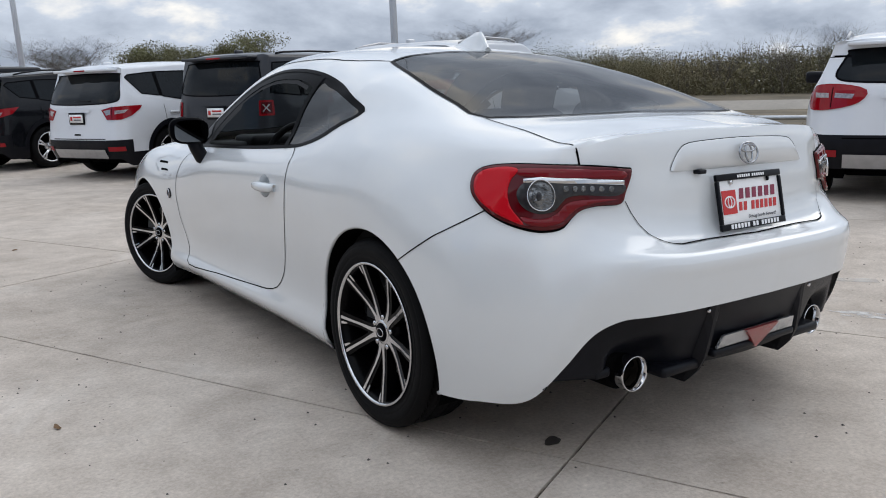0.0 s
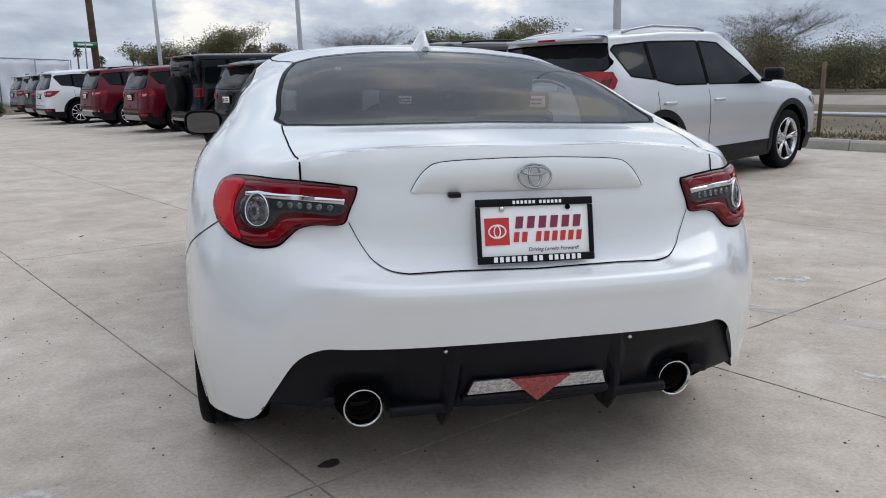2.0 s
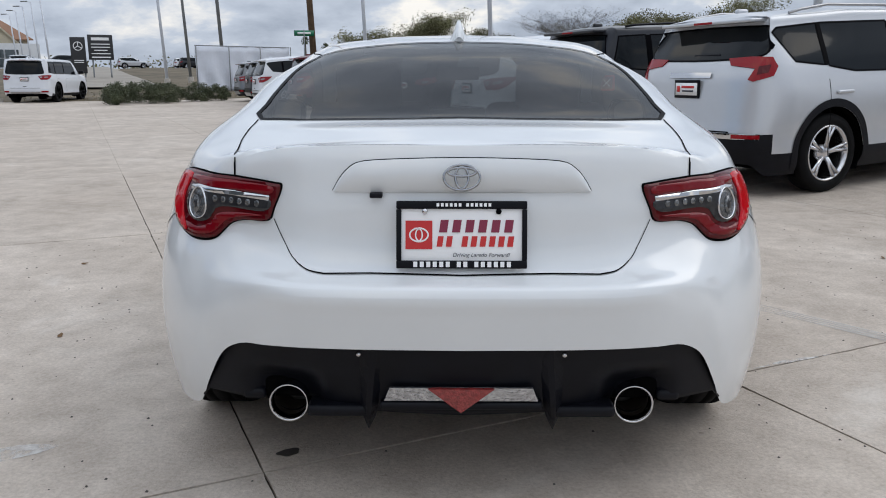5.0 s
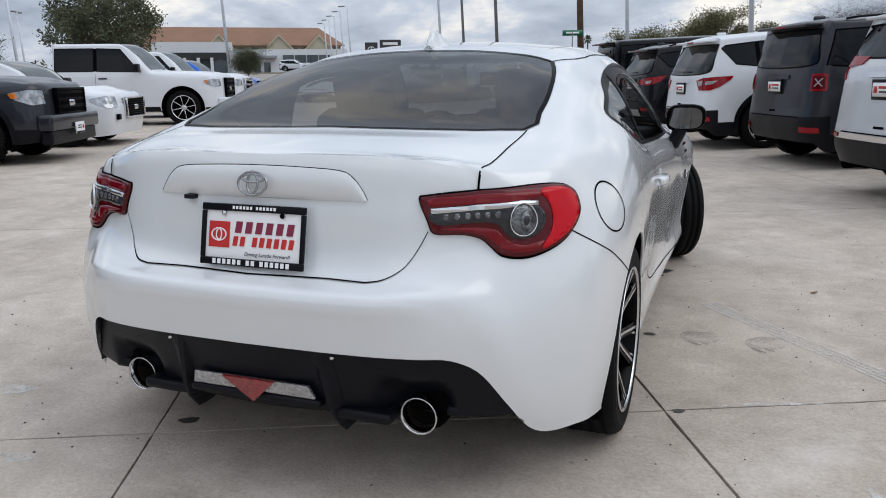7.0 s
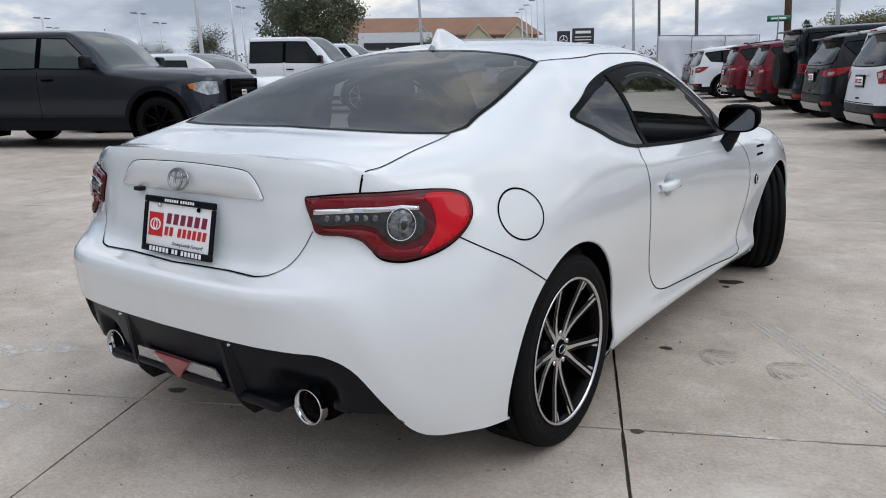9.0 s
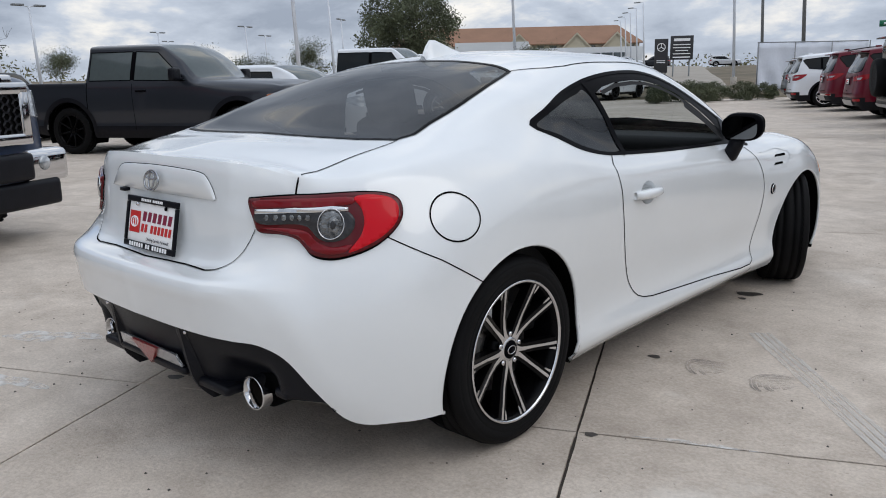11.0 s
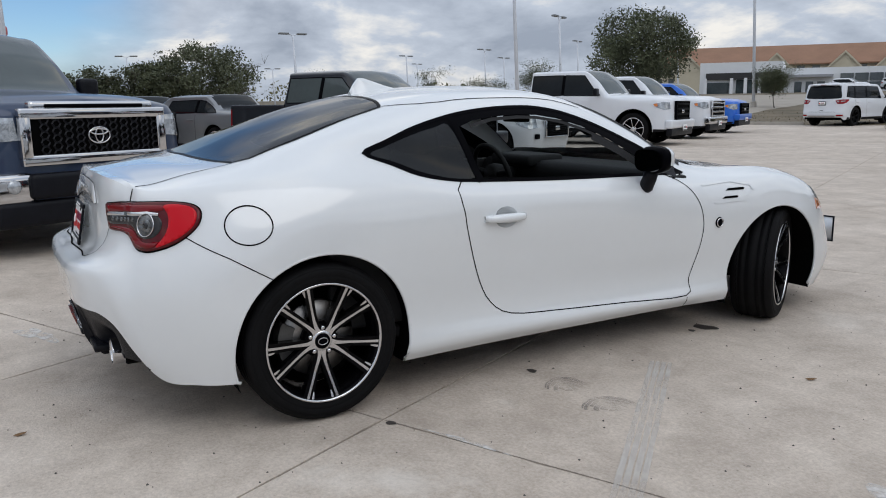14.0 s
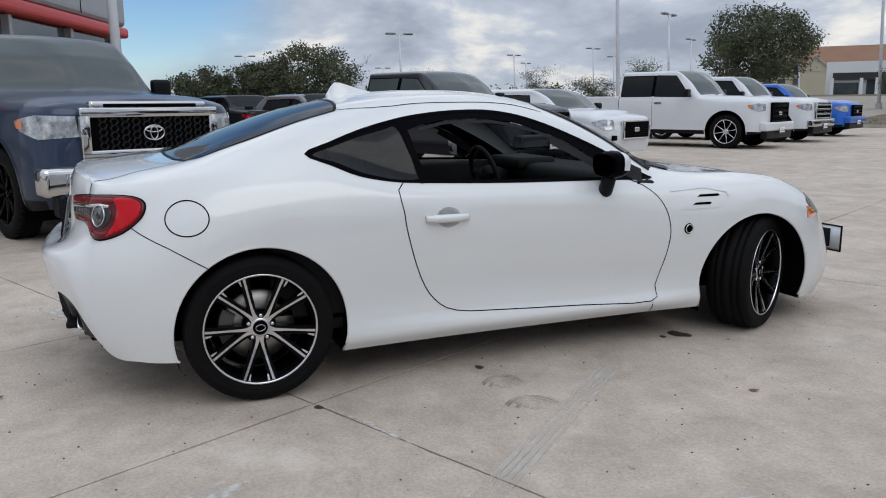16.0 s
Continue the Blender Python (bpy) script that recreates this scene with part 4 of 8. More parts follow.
solid("fog_lamp", v, [tuple(reversed(q)) for q in f], RED_REFLEX, coupe, "red triangular fog lamp", smooth=False)
for x in (-.247, .247):
    v, f = lathe([(0, -.004), (.005, -.003), (.0065, .002)], 12)
    v, f = moved((v, f), pose(x, dif_y(x, .436) - .006, .436, 0, 0, 90))
    solid("bumper_screw", v, f, CHROME, coupe)
for x in (-.434, .434):
    prof = [(.030, .22), (.047, .20), (.0495, .0), (.0505, -.005), (.0495, -.008), (.0455, -.005), (.045, .03), (.040, .20)]
    v, f = lathe(prof, 40)
    m = pose(x * 1.015, -.684, .271, 0, 0, 90)
    pipe = solid("exhaust_pipe", *moved((v, f), m), CHROME, coupe, "polished round exhaust tip")
    v, f = lathe([(0, .16), (.0425, .16), (.0428, .02)], 32)
    solid("pipe_liner", *moved((v, f), m), EXHAUST_IN, pipe)
    v, f = lathe([(.050, .0), (.064, -.003), (.068, .004), (.068, .14)], 32)
    hole = solid("exhaust_recess", *moved((v, f), pose(x + math.copysign(.008, x), dif_y(x, .285) - .002, .283, 0, 0, 90)), GAP, coupe)

# shark-fin antenna
rows_f = []
ant = [(.500, .027, .018), (.522, .032, .052), (.545, .035, .074), (.570, .036, .070), (.62, .034, .048), (.68, .026, .022), (.735, .006, .004)]
for y, w, h in ant:
    q, _ = drop(0.001, y)
    rows_f.append([(sx * w * f_, y, q.z + h * g - .004) for sx, f_, g in ((1, 1, 0), (1, .62, .35), (1, .36, .75), (1, .17, 1.0), (-1, .17, 1.0), (-1, .36, .75), (-1, .62, .35), (-1, 1, 0))])
av = [p for r in rows_f for p in r]
af = [(i * 8 + j, i * 8 + j + 1, (i + 1) * 8 + j + 1, (i + 1) * 8 + j) for i in range(len(ant) - 1) for j in range(7)] + [tuple(range(8))]
solid("roof_antenna", av, af, PEARL, coupe, "white shark-fin antenna")

# door handles, mirrors, vents, badges, markers
for flip in (False, True):
    hp, hn = side_at(.80, .70)
    hv = []
    for i in range(13):
        t = i / 12
        y = .705 + .205 * t
        q, n = side_at(y, .705)
        out = .012 + .026 * math.sin(math.pi * t) ** .45
        hgt = .017 * (.75 + .25 * math.sin(math.pi * t))
        hv.append([(q.x + out * a, y, .705 + hgt * b) for a, b in ((-.6, -1), (.75, -1), (1, -.5), (1, .5), (.75, 1), (-.6, 1))])
    v = [p for r in hv for p in r]
    f = [(i * 6 + j, i * 6 + (j + 1) % 6, (i + 1) * 6 + (j + 1) % 6, (i + 1) * 6 + j) for i in range(12) for j in range(6)] + [tuple(range(6)), tuple(range(72, 78))]
    pc = (v, f)
    solid("door_handle", *(mirror(pc) if flip else pc), PEARL, coupe, "white pull handle")
    cup = [side_at(.815 + .058 * math.cos(g), .706 + .044 * math.sin(g)) for g in np.linspace(0, 2 * math.pi, 28, endpoint=False)]
    ctr, cn = side_at(.815, .706)
    v = [p + n * .0006 for p, n in cup] + [ctr + (p - ctr) * .72 + cn * -.020 for p, n in cup] + [ctr + cn * -.026]
    k = len(cup)
    f = [(i, (i + 1) % k, k + (i + 1) % k, k + i) for i in range(k)] + [(k + i, k + (i + 1) % k, 2 * k) for i in range(k)]
    solid("handle_cup", *(mirror((v, f)) if flip else (v, f)), PEARL, coupe)
    # mirror: black shell on a foot, white cap in front
    mc = Vector((.893, 1.605, .905))
    bm = bmesh.new()
    bmesh.ops.create_uvsphere(bm, u_segments=24, v_segments=14, radius=1.0)
    for q in bm.verts:
        x, y, z = q.co
        e = lambda a, pw: math.copysign(abs(a) ** pw, a)
        q.co = Vector((e(x, .62) * .092, y * (.080 if y > 0 else .026), e(z, .62) * (.062 - .006 * x))) + mc + Vector((0, -.012 * x, .006 * x))
    if flip:
        for q in bm.verts:
            q.co.x *= -1
    mir = part("wing_mirror", bm, GLOSS_BLACK, coupe, "black wing mirror")
    rim_pts = [(.078 * math.copysign(abs(math.cos(g)) ** .6, math.cos(g)), .050 * math.copysign(abs(math.sin(g)) ** .6, math.sin(g))) for g in np.linspace(0, 2 * math.pi, 32, endpoint=False)]
    v = [mc + Vector((a, -.043 + .02 * a - .06 * b, b)) for a, b in rim_pts] + [mc + Vector((0, -.043, 0))]
    f = [(i, (i + 1) % 32, 32) for i in range(32)]
    solid("mirror_glass", *(mirror((v, f)) if flip else (v, f)), MIRROR, mir, "mirror glass")
    v, f = tube([mc + Vector((-.020, .012, -.040)), mc + Vector((-.035, .012, -.085)), mc + Vector((-.055, .012, -.125)), mc + Vector((-.075, .012, -.140))], [.034, .033, .034, .030], 14)
    solid("mirror_foot", *(mirror((v, f)) if flip else (v, f)), BLACK_PLASTIC, mir)
    bm = bmesh.new()
    bmesh.ops.create_uvsphere(bm, u_segments=20, v_segments=12, radius=1.0)
    bmesh.ops.delete(bm, geom=[q for q in bm.verts if q.co.y < .12 or q.co.z < -.30], context="VERTS")
    for q in bm.verts:
        x, y, z = q.co
        q.co = Vector((e(x, .62) * .095, y * .084, e(z, .62) * (.065 - .006 * x))) + mc + Vector((0, -.012 * x, .006 * x))
        if flip:
            q.co.x *= -1
    part("mirror_cap", bm, PEARL, mir, "white mirror cap")
    for k, (y0, y1, z) in enumerate(((2.135, 2.27, .730), (2.10, 2.215, .693))):
        add = [(y0 + .01, z - .004), (y1, z - .005), (y1 + .010, z + .001), (y1, z + .0065), (y0 + .03, z + .0055)]
        pc = wrap_patch(add, .003, .006, side_at, .02)
        solid("fender_vent", *(mirror(pc) if flip else pc), GAP, coupe, "black fender vent slot", smooth=False)
    pc = merge(*[ribbon([side_at(*q)[0] for q in ln], [side_at(*q)[1] for q in ln], .010, .004) for ln in
                 (fine([(1.99, .760), (2.20, .768), (2.325, .745), (2.335, .718), (2.26, .675)], 3), fine([(2.26, .675), (2.05, .674)], 3))])
    solid("vent_trim", *(mirror(pc) if flip else pc), PEARL, coupe, "white moulded vent surround")
    q, n = side_at(2.085, .575)
    v, f = lathe([(0, .006), (.024, .004), (.027, .0)], 24)
    v, f = moved((v, f), Matrix.Translation(q))
    solid("fender_badge", *(mirror((v, f)) if flip else (v, f)), GLOSS_BLACK, coupe, "small round black badge")
    v, f = tube([q + Vector((.006, .020 * math.cos(g), .020 * math.sin(g))) for g in np.linspace(0, 2 * math.pi, 24, endpoint=False)], .003, 5, True)
    solid("badge_ring", *(mirror((v, f)) if flip else (v, f)), CHROME, coupe)
    mk = [(2.885, .578), (2.995, .571), (3.01, .621), (2.90, .636)]
    pc = wrap_patch([(S(y), z) for y, z in mk], .003, .006, wrap_at, .02)
    solid("side_marker", *(mirror(pc) if flip else pc), AMBER, coupe, "amber side marker")
    hlm = arc_smooth([(S(2.93), .650), (S(3.03), .69), (S(3.16), .672), (S(3.24), .62), (S(3.20), .575), (S(3.06), .585)], 3)
    pc = wrap_patch(hlm, .004, .008, wrap_at, .02)
    solid("headlamp", *(mirror(pc) if flip else pc), LED_GLASS, coupe, "clear headlamp")
p, n = drop(.2, 2.2)
cowl = [(x, y) for x, y in ((-.66, 2.0), (-.52, 2.09), (-.28, 2.18), (0, 2.21), (.28, 2.18), (.52, 2.09), (.66, 2.0))]
v = [drop(x, y)[0] + Vector((0, 0, .004)) for x, y in fine(cowl, 4)] + [drop(x, y + .11)[0] + Vector((0, 0, .004)) for x, y in fine(cowl, 4)]
k = len(v) // 2
solid("cowl", v, [(i, i + 1, k + i + 1, k + i) for i in range(k - 1)], BLACK_PLASTIC, coupe, "black cowl below the windshield")
front_plate = new("front_plate")
front_plate.parent = coupe
front_plate.matrix_basis = pose(.445, 3.425, .383)
part("plate_sheet", box_bm(.300, .003, .148, (0, 0, 0)), SILVER_PLATE, front_plate, "bare metal back of the plate")
bm = bmesh.new()
for sx, sz, x, z in ((.310, .008, 0, -.0745), (.310, .008, 0, .0745), (.006, .150, -.152, 0), (.006, .150, .152, 0)):
    box_bm(sx, .012, sz, (x, .002, z), .002, bm=bm)
part("plate_frame", bm, FRAME_BLUE, front_plate, "black plate frame")
part("plate_bracket", box_bm(.17, .03, .11, (-.005, -.016, 0), .006), BLACK_PLASTIC, front_plate, "black tow-hook bracket")
part("bracket_arm", box_bm(.03, .17, .03, (-.06, -.10, -.02), .006), BLACK_PLASTIC, front_plate)

# wheel wells and floor
for cy, cz, r in (ARCH_R, ARCH_F):
    for flip in (False, True):
        v, f = [], []
        n = 30
        for i in range(n + 1):
            g = math.radians(-22 + 224 * i / n)
            for x in (.868, .60, .40):
                v.append((min(x, side_at(cy + r * math.cos(g), max(.17, cz + r * math.sin(g)))[0].x - .004), cy + (r + .004) * math.cos(g), cz + (r + .004) * math.sin(g)))
        f = [(i * 3 + j, i * 3 + j + 1, (i + 1) * 3 + j + 1, (i + 1) * 3 + j) for i in range(n) for j in (0, 1)]
        f += [tuple(i * 3 + 2 for i in range(n + 1))]
        solid("wheel_well", *(mirror((v, f)) if flip else (v, f)), GAP, coupe, "black wheel-well liner")
        lip = []
        for i in range(41):
            g = math.radians(-20 + 220 * i / 40)
            q, nn = side_at(cy + (r + .001) * math.cos(g), max(.155, cz + (r + .001) * math.sin(g)))
            lip.append(q - Vector((.006, 0, 0)))
        pc = tube(lip, .007, 6)
        solid("arch_lip", *(mirror(pc) if flip else pc), PEARL, coupe)
bm = box_bm(1.55, 1.45, .05, (0, 1.28, .185), .01)
part("floor_pan", bm, GAP, coupe)
part("rear_floor", box_bm(1.02, 1.0, .06, (0, -.15, .30), .01), GAP, coupe)
part("front_floor", box_bm(.95, 1.25, .06, (0, 2.65, .22), .01), GAP, coupe)
part("muffler", box_bm(.95, .28, .16, (0, -.45, .30), .05, 3), IRON, coupe)

# cabin
part("cabin_floor", box_bm(1.50, 1.9, .05, (0, 1.15, .26), .01), CABIN, coupe)
part("cabin_rear_wall", box_bm(1.40, .06, .62, (0, .02, .58), .01, turn=pose(0, 0, 0, -18, 0, 0)), CABIN, coupe)
part("parcel_shelf", box_bm(1.24, .50, .03, (0, -.02, .90), .01), CABIN, coupe)
for sx in (-1, 1):
    part("door_panel", box_bm(.05, 1.30, .52, (sx * .775, 1.28, .555), .02), CABIN, coupe)
    part("quarter_trim", box_bm(.05, .60, .55, (sx * .755, .36, .58), .02), CABIN, coupe)
bm = box_bm(1.50, .42, .20, (0, 1.93, .74), .07, 4)
box_bm(.40, .26, .07, (-.36, 1.80, .835), .03, 3, bm=bm)
part("dashboard", bm, CABIN, coupe, "black dashboard with a hooded instrument binnacle")
part("centre_console", box_bm(.22, 1.1, .30, (0, 1.35, .38), .04, 3), CABIN, coupe)
v, f = tube([(-.36 + .178 * math.cos(g), 1.555 - .05 * math.sin(g) , .755 + .170 * math.sin(g)) for g in np.linspace(0, 2 * math.pi, 40, endpoint=False)], .016, 8, True)
hub_v, hub_f = lathe([(0, -.05), (.055, -.045), (.065, 0), (.04, .12)], 20)
hub = moved((hub_v, hub_f), pose(-.36, 1.575, .755, 0, 0, 90))
sp = [tube([(-.36, 1.57, .755), (-.36 + .17 * math.cos(g), 1.555, .755 + .16 * math.sin(g))], .018, 6) for g in (math.radians(8), math.radians(172), math.radians(270))]
solid("steering_wheel", *merge((v, f), hub, *sp), CABIN, coupe, "black three-spoke steering wheel")


def front_seat(x):
    seat = new("front_seat")
    seat.parent = coupe
    tagged(seat, "black bucket seat")
    part("cushion", box_bm(.50, .52, .16, (x, 1.12, .37), .06, 4), CABIN_GREY, seat)
    part("backrest", box_bm(.50, .15, .62, (x, .80, .68), .06, 4, turn=pose(0, 0, 0, 20, 0, 0)), CABIN_GREY, seat)
    part("headrest", box_bm(.26, .11, .19, (x, .655, 1.045), .045, 4, turn=pose(0, 0, 0, 14, 0, 0)), CABIN_GREY, seat)
    return seat


front_seat(-.36), front_seat(.36)
part("rear_bench", box_bm(1.15, .45, .16, (0, .42, .42), .05, 3), CABIN_GREY, coupe)
part("rear_backrest", box_bm(1.15, .14, .46, (0, .18, .65), .05, 3, turn=pose(0, 0, 0, 22, 0, 0)), CABIN_GREY, coupe)
part("interior_mirror", box_bm(.22, .03, .065, (0, 1.47, 1.10), .012, 3), GLOSS_BLACK, coupe)
part("headliner", box_bm(.76, .70, .02, (0, .97, 1.185), .008), CABIN_GREY, coupe)

# ---- wheels of the coupe ----


def coupe_wheel(steer, x, y, right):
    """A 17-inch two-tone wheel with ten spokes, outer face along +x before it is turned."""
    w = new("wheel")
    w.parent = coupe
    tagged(w, "black and machined alloy wheel with a low-profile tyre")
    prof = [(.222, -.100), (.243, -.104), (.270, -.106), (.287, -.101), (.2955, -.090), (.300, -.078)]
    for g in (-.060, -.026, .026, .060):
        prof += [(.3015, g - .006), (.2945, g - .004), (.2945, g + .004), (.3015, g + .006)]
    prof += [(.300, .078), (.2955, .090), (.287, .101), (.281, .1035), (.2795, .1025), (.278, .1045), (.268, .1060), (.254, .1055), (.2525, .1045), (.251, .1055), (.243, .1040), (.236, .101), (.222, .098)]
    tv, tf = lathe(prof, 96)
    solid("tyre", tv, tf, RUBBER, w, "black rubber tyre with grooved tread")
    bars = []
    for i in range(72):
        a = 2 * math.pi * i / 72
        for sgn, g in ((1, a), (-1, a + .04)):
            m = Matrix.Rotation(g, 4, "X")
            bars.append(moved(extrude_poly([(0, 0), (.003, 0), (.003, .024), (0, .024)], .003), m @ pose(sgn * .072 - .0015, -.0, .298, 0, 0, 14 * sgn)))
    tagged(solid("tread_sipe", *merge(*bars), GAP, w, smooth=False), kind="stuff")
    barrel = [(.228, .102), (.220, .100), (.214, .090), (.207, .07), (.200, -.05), (.214, -.10), (.226, -.102)]
    solid("rim_barrel", *lathe(barrel, 64), RIM_BLACK, w)
    solid("rim_lip", *lathe([(.2275, .100), (.2285, .1040), (.227, .1060), (.2215, .1055), (.2195, .100)], 96), MACHINED, w, "machined rim lip")

    def spoke(a, pts, depth, drop_=0.0):
        """A bar along (radius, angle off a, width, face x)."""
        rows = []
        for r, da, wd, xf in pts:
            g, hw = a + da, wd / 2
            c = Vector((0, math.cos(g), math.sin(g))) * r
            s_ = Vector((0, -math.sin(g), math.cos(g)))
            xf -= drop_
            rows.append([c - s_ * hw * 1.0 + Vector((xf - depth, 0, 0)), c - s_ * hw + Vector((xf, 0, 0)), c + s_ * hw + Vector((xf, 0, 0)), c + s_ * hw * 1.0 + Vector((xf - depth, 0, 0))])
        n = len(rows)
        v = [p for r in rows for p in r]
        f = [(i * 4 + j, i * 4 + (j + 1) % 4, (i + 1) * 4 + (j + 1) % 4, (i + 1) * 4 + j) for i in range(n - 1) for j in range(4)]
        return v, f + [(0, 1, 2, 3), tuple(range(4 * n - 4, 4 * n))]

    for i in range(5):
        a = radians(265) + 2 * math.pi * i / 5
        for sgn in (-1, 1):
            line = [(.034, sgn * .22, .020, .0665), (.058, sgn * .150, .0140, .067), (.082, sgn * .180, .0115, .0685), (.120, sgn * .225, .0088, .074), (.165, sgn * .252, .0086, .085), (.219, sgn * .272, .0105, .098)]
            under = [(r, da, wd + .016 + .012 * (r / .2), xf) for r, da, wd, xf in line]
            solid("spoke", *spoke(a, under, .034, .003), RIM_BLACK, w, "gloss black spoke", smooth=False)
            solid("spoke_face", *spoke(a, line, .006), MACHINED, w, "machined spoke face", smooth=False)
            tick = [(.192, sgn * .178, .003, .0885), (.203, sgn * .180, .007, .0925), (.219, sgn * .182, .0095, .0975)]
            solid("spoke_tip", *spoke(a, tick, .006), MACHINED, w, smooth=False)
    solid("hub_face", *lathe([(.030, .0685), (.037, .0680), (.041, .063)], 40), MACHINED, w)
    solid("hub", *lathe([(.0, .060), (.045, .062), (.062, .058), (.070, .03), (.070, -.02)], 40), RIM_BLACK, w)
    cap = solid("hub_cap", *lathe([(0, .0745), (.027, .0735), (.030, .070), (.030, .055)], 32), GLOSS_BLACK, w)
    solid("cap_ring", *tube([(.0745, .019 * math.cos(g), .013 * math.sin(g)) for g in np.linspace(0, 2 * math.pi, 24, endpoint=False)], .0018, 5, True), CHROME, cap)
    for i in range(5):
        a = 2 * math.pi * i / 5 + radians(85)
        nut = moved(lathe([(0, .070), (.007, .070), (.0095, .066), (.0095, .045)], 6), Matrix.Translation((0, .050 * math.cos(a), .050 * math.sin(a))))
        solid("lug_nut", *nut, CHROME, w)
        pk = moved(lathe([(.011, .0605), (.0135, .0605), (.0135, .05)], 16), Matrix.Translation((0, .050 * math.cos(a), .050 * math.sin(a))))
        solid("lug_seat", *pk, GAP, w)
    solid("brake_disc", *lathe([(.07, .015), (.145, .015), (.147, .010), (.147, -.008), (.07, -.008)], 64), STEEL, w, "steel brake disc")
    cal = []
    for k in range(9):
        g = math.radians(150 + 60 * k / 8)
        for r, xx in ((.105, .030), (.160, .030), (.160, -.03), (.105, -.03)):
            cal.append((xx, r * math.cos(g), r * math.sin(g)))
    cf = [(i * 4 + j, i * 4 + (j + 1) % 4, (i + 1) * 4 + (j + 1) % 4, (i + 1) * 4 + j) for i in range(8) for j in range(4)] + [(0, 1, 2, 3), (32, 33, 34, 35)]
    solid("brake_caliper", cal, cf, IRON, w, smooth=False)
    # added black disc, no wheel part: stands in for the shade behind the spokes
    solid("wheel_shade_disc", *lathe([(.0, -.045), (.195, -.045)], 40), GAP, w)
    w.matrix_basis = pose(x, y, .3015, 0, 0, steer + (0 if right else 180))
    return w


coupe_wheel(0, .765, 0, True)
coupe_wheel(0, -.765, 0, False)
coupe_wheel(27, .752, 2.58, True)
coupe_wheel(20, -.752, 2.58, False)

# ---- ground ----
PHI = 25.5
LA, LB = Vector((math.cos(radians(PHI)), math.sin(radians(PHI)), 0)), Vector((-math.sin(radians(PHI)), math.cos(radians(PHI)), 0))


FALL = .04        # the parking bays climb towards the kerb


def lot(a, b, z=0.0):
    """A place from its distances across and along the lot."""
    return LA * a + LB * b + Vector((0, 0, z + FALL * max(0, min(a, 10.15) - 4.56)))


CONCRETE = base_mat("worn_concrete", (0.410, 0.366, 0.313), 0.8, spec=0.25)


def concrete_nodes(m):
    t = m.node_tree
    b = t.nodes["Principled BSDF"]
    co = t.nodes.new("ShaderNodeTexCoord")

    def nz(scale, detail, rough=0.55, dist=0.0):
        n = t.nodes.new("ShaderNodeTexNoise")
        n.inputs["Scale"].default_value, n.inputs["Detail"].default_value = scale, detail
        n.inputs["Roughness"].default_value, n.inputs["Distortion"].default_value = rough, dist
        t.links.new(co.outputs["Object"], n.inputs["Vector"])
        return n

    def ramp(src, p0, c0, p1, c1):
        r = t.nodes.new("ShaderNodeValToRGB")
        r.color_ramp.elements[0].position, r.color_ramp.elements[0].color = p0, (*c0, 1)
        r.color_ramp.elements[1].position, r.color_ramp.elements[1].color = p1, (*c1, 1)
        t.links.new(src.outputs[0], r.inputs[0])
        return r

    def mixc(kind, fac, a, c):
        x = t.nodes.new("ShaderNodeMix")
        x.data_type, x.blend_type = "RGBA", kind
        if isinstance(fac, float):
            x.inputs["Factor"].default_value = fac
        else:
            t.links.new(fac, x.inputs["Factor"])
        t.links.new(a, x.inputs[6])
        t.links.new(c, x.inputs[7])
        return x.outputs[2]

    big = ramp(nz(0.35, 5, .6, .4), .30, (0.505, 0.438, 0.372), .72, (0.655, 0.585, 0.515))
    midn = ramp(nz(2.3, 6, .62, .5), .28, (0.76, 0.745, 0.73), .70, (1.08, 1.08, 1.08))
    grain = ramp(nz(70, 4, .7), .25, (0.74, 0.73, 0.72), .75, (1.14, 1.14, 1.14))
    patch = ramp(nz(9, 5, .68, .3), .35, (0.90, 0.89, 0.88), .66, (1.06, 1.06, 1.06))
    c = mixc("MULTIPLY", 1.0, big.outputs[0], midn.outputs[0])
    c = mixc("MULTIPLY", 1.0, c, grain.outputs[0])
    c = mixc("MULTIPLY", 1.0, c, patch.outputs[0])
    # pale scuffed paste and dark pits
    pale = ramp(nz(1.1, 9, .72, .8), .58, (0, 0, 0), .72, (0.5, 0.5, 0.5))
    pc = t.nodes.new("ShaderNodeRGB"); pc.outputs[0].default_value = (0.72, 0.67, 0.61, 1)
    c = mixc("MIX", pale.outputs[0], c, pc.outputs[0])
    pit = ramp(nz(26, 3, .5), .70, (0, 0, 0), .76, (0.55, 0.55, 0.55))
    dk = t.nodes.new("ShaderNodeRGB"); dk.outputs[0].default_value = (0.12, 0.10, 0.085, 1)
    c = mixc("MIX", pit.outputs[0], c, dk.outputs[0])
    t.links.new(c, b.inputs["Base Color"])
    bp = t.nodes.new("ShaderNodeBump"); bp.inputs["Strength"].default_value, bp.inputs["Distance"].default_value = .55, .005
    t.links.new(nz(120, 4).outputs[0], bp.inputs["Height"])
    t.links.new(bp.outputs[0], b.inputs["Normal"])


concrete_nodes(CONCRETE)
SOIL = noisy(base_mat("dry_grass_soil", (0.135, 0.105, 0.068), 0.95), 0.4, 0.4, bump=0.6, bump_scale=9, tint=(0.10, 0.085, 0.05))
JOINT = noisy(base_mat("joint_filler", (0.055, 0.046, 0.038), 0.9), 20, 0.5)

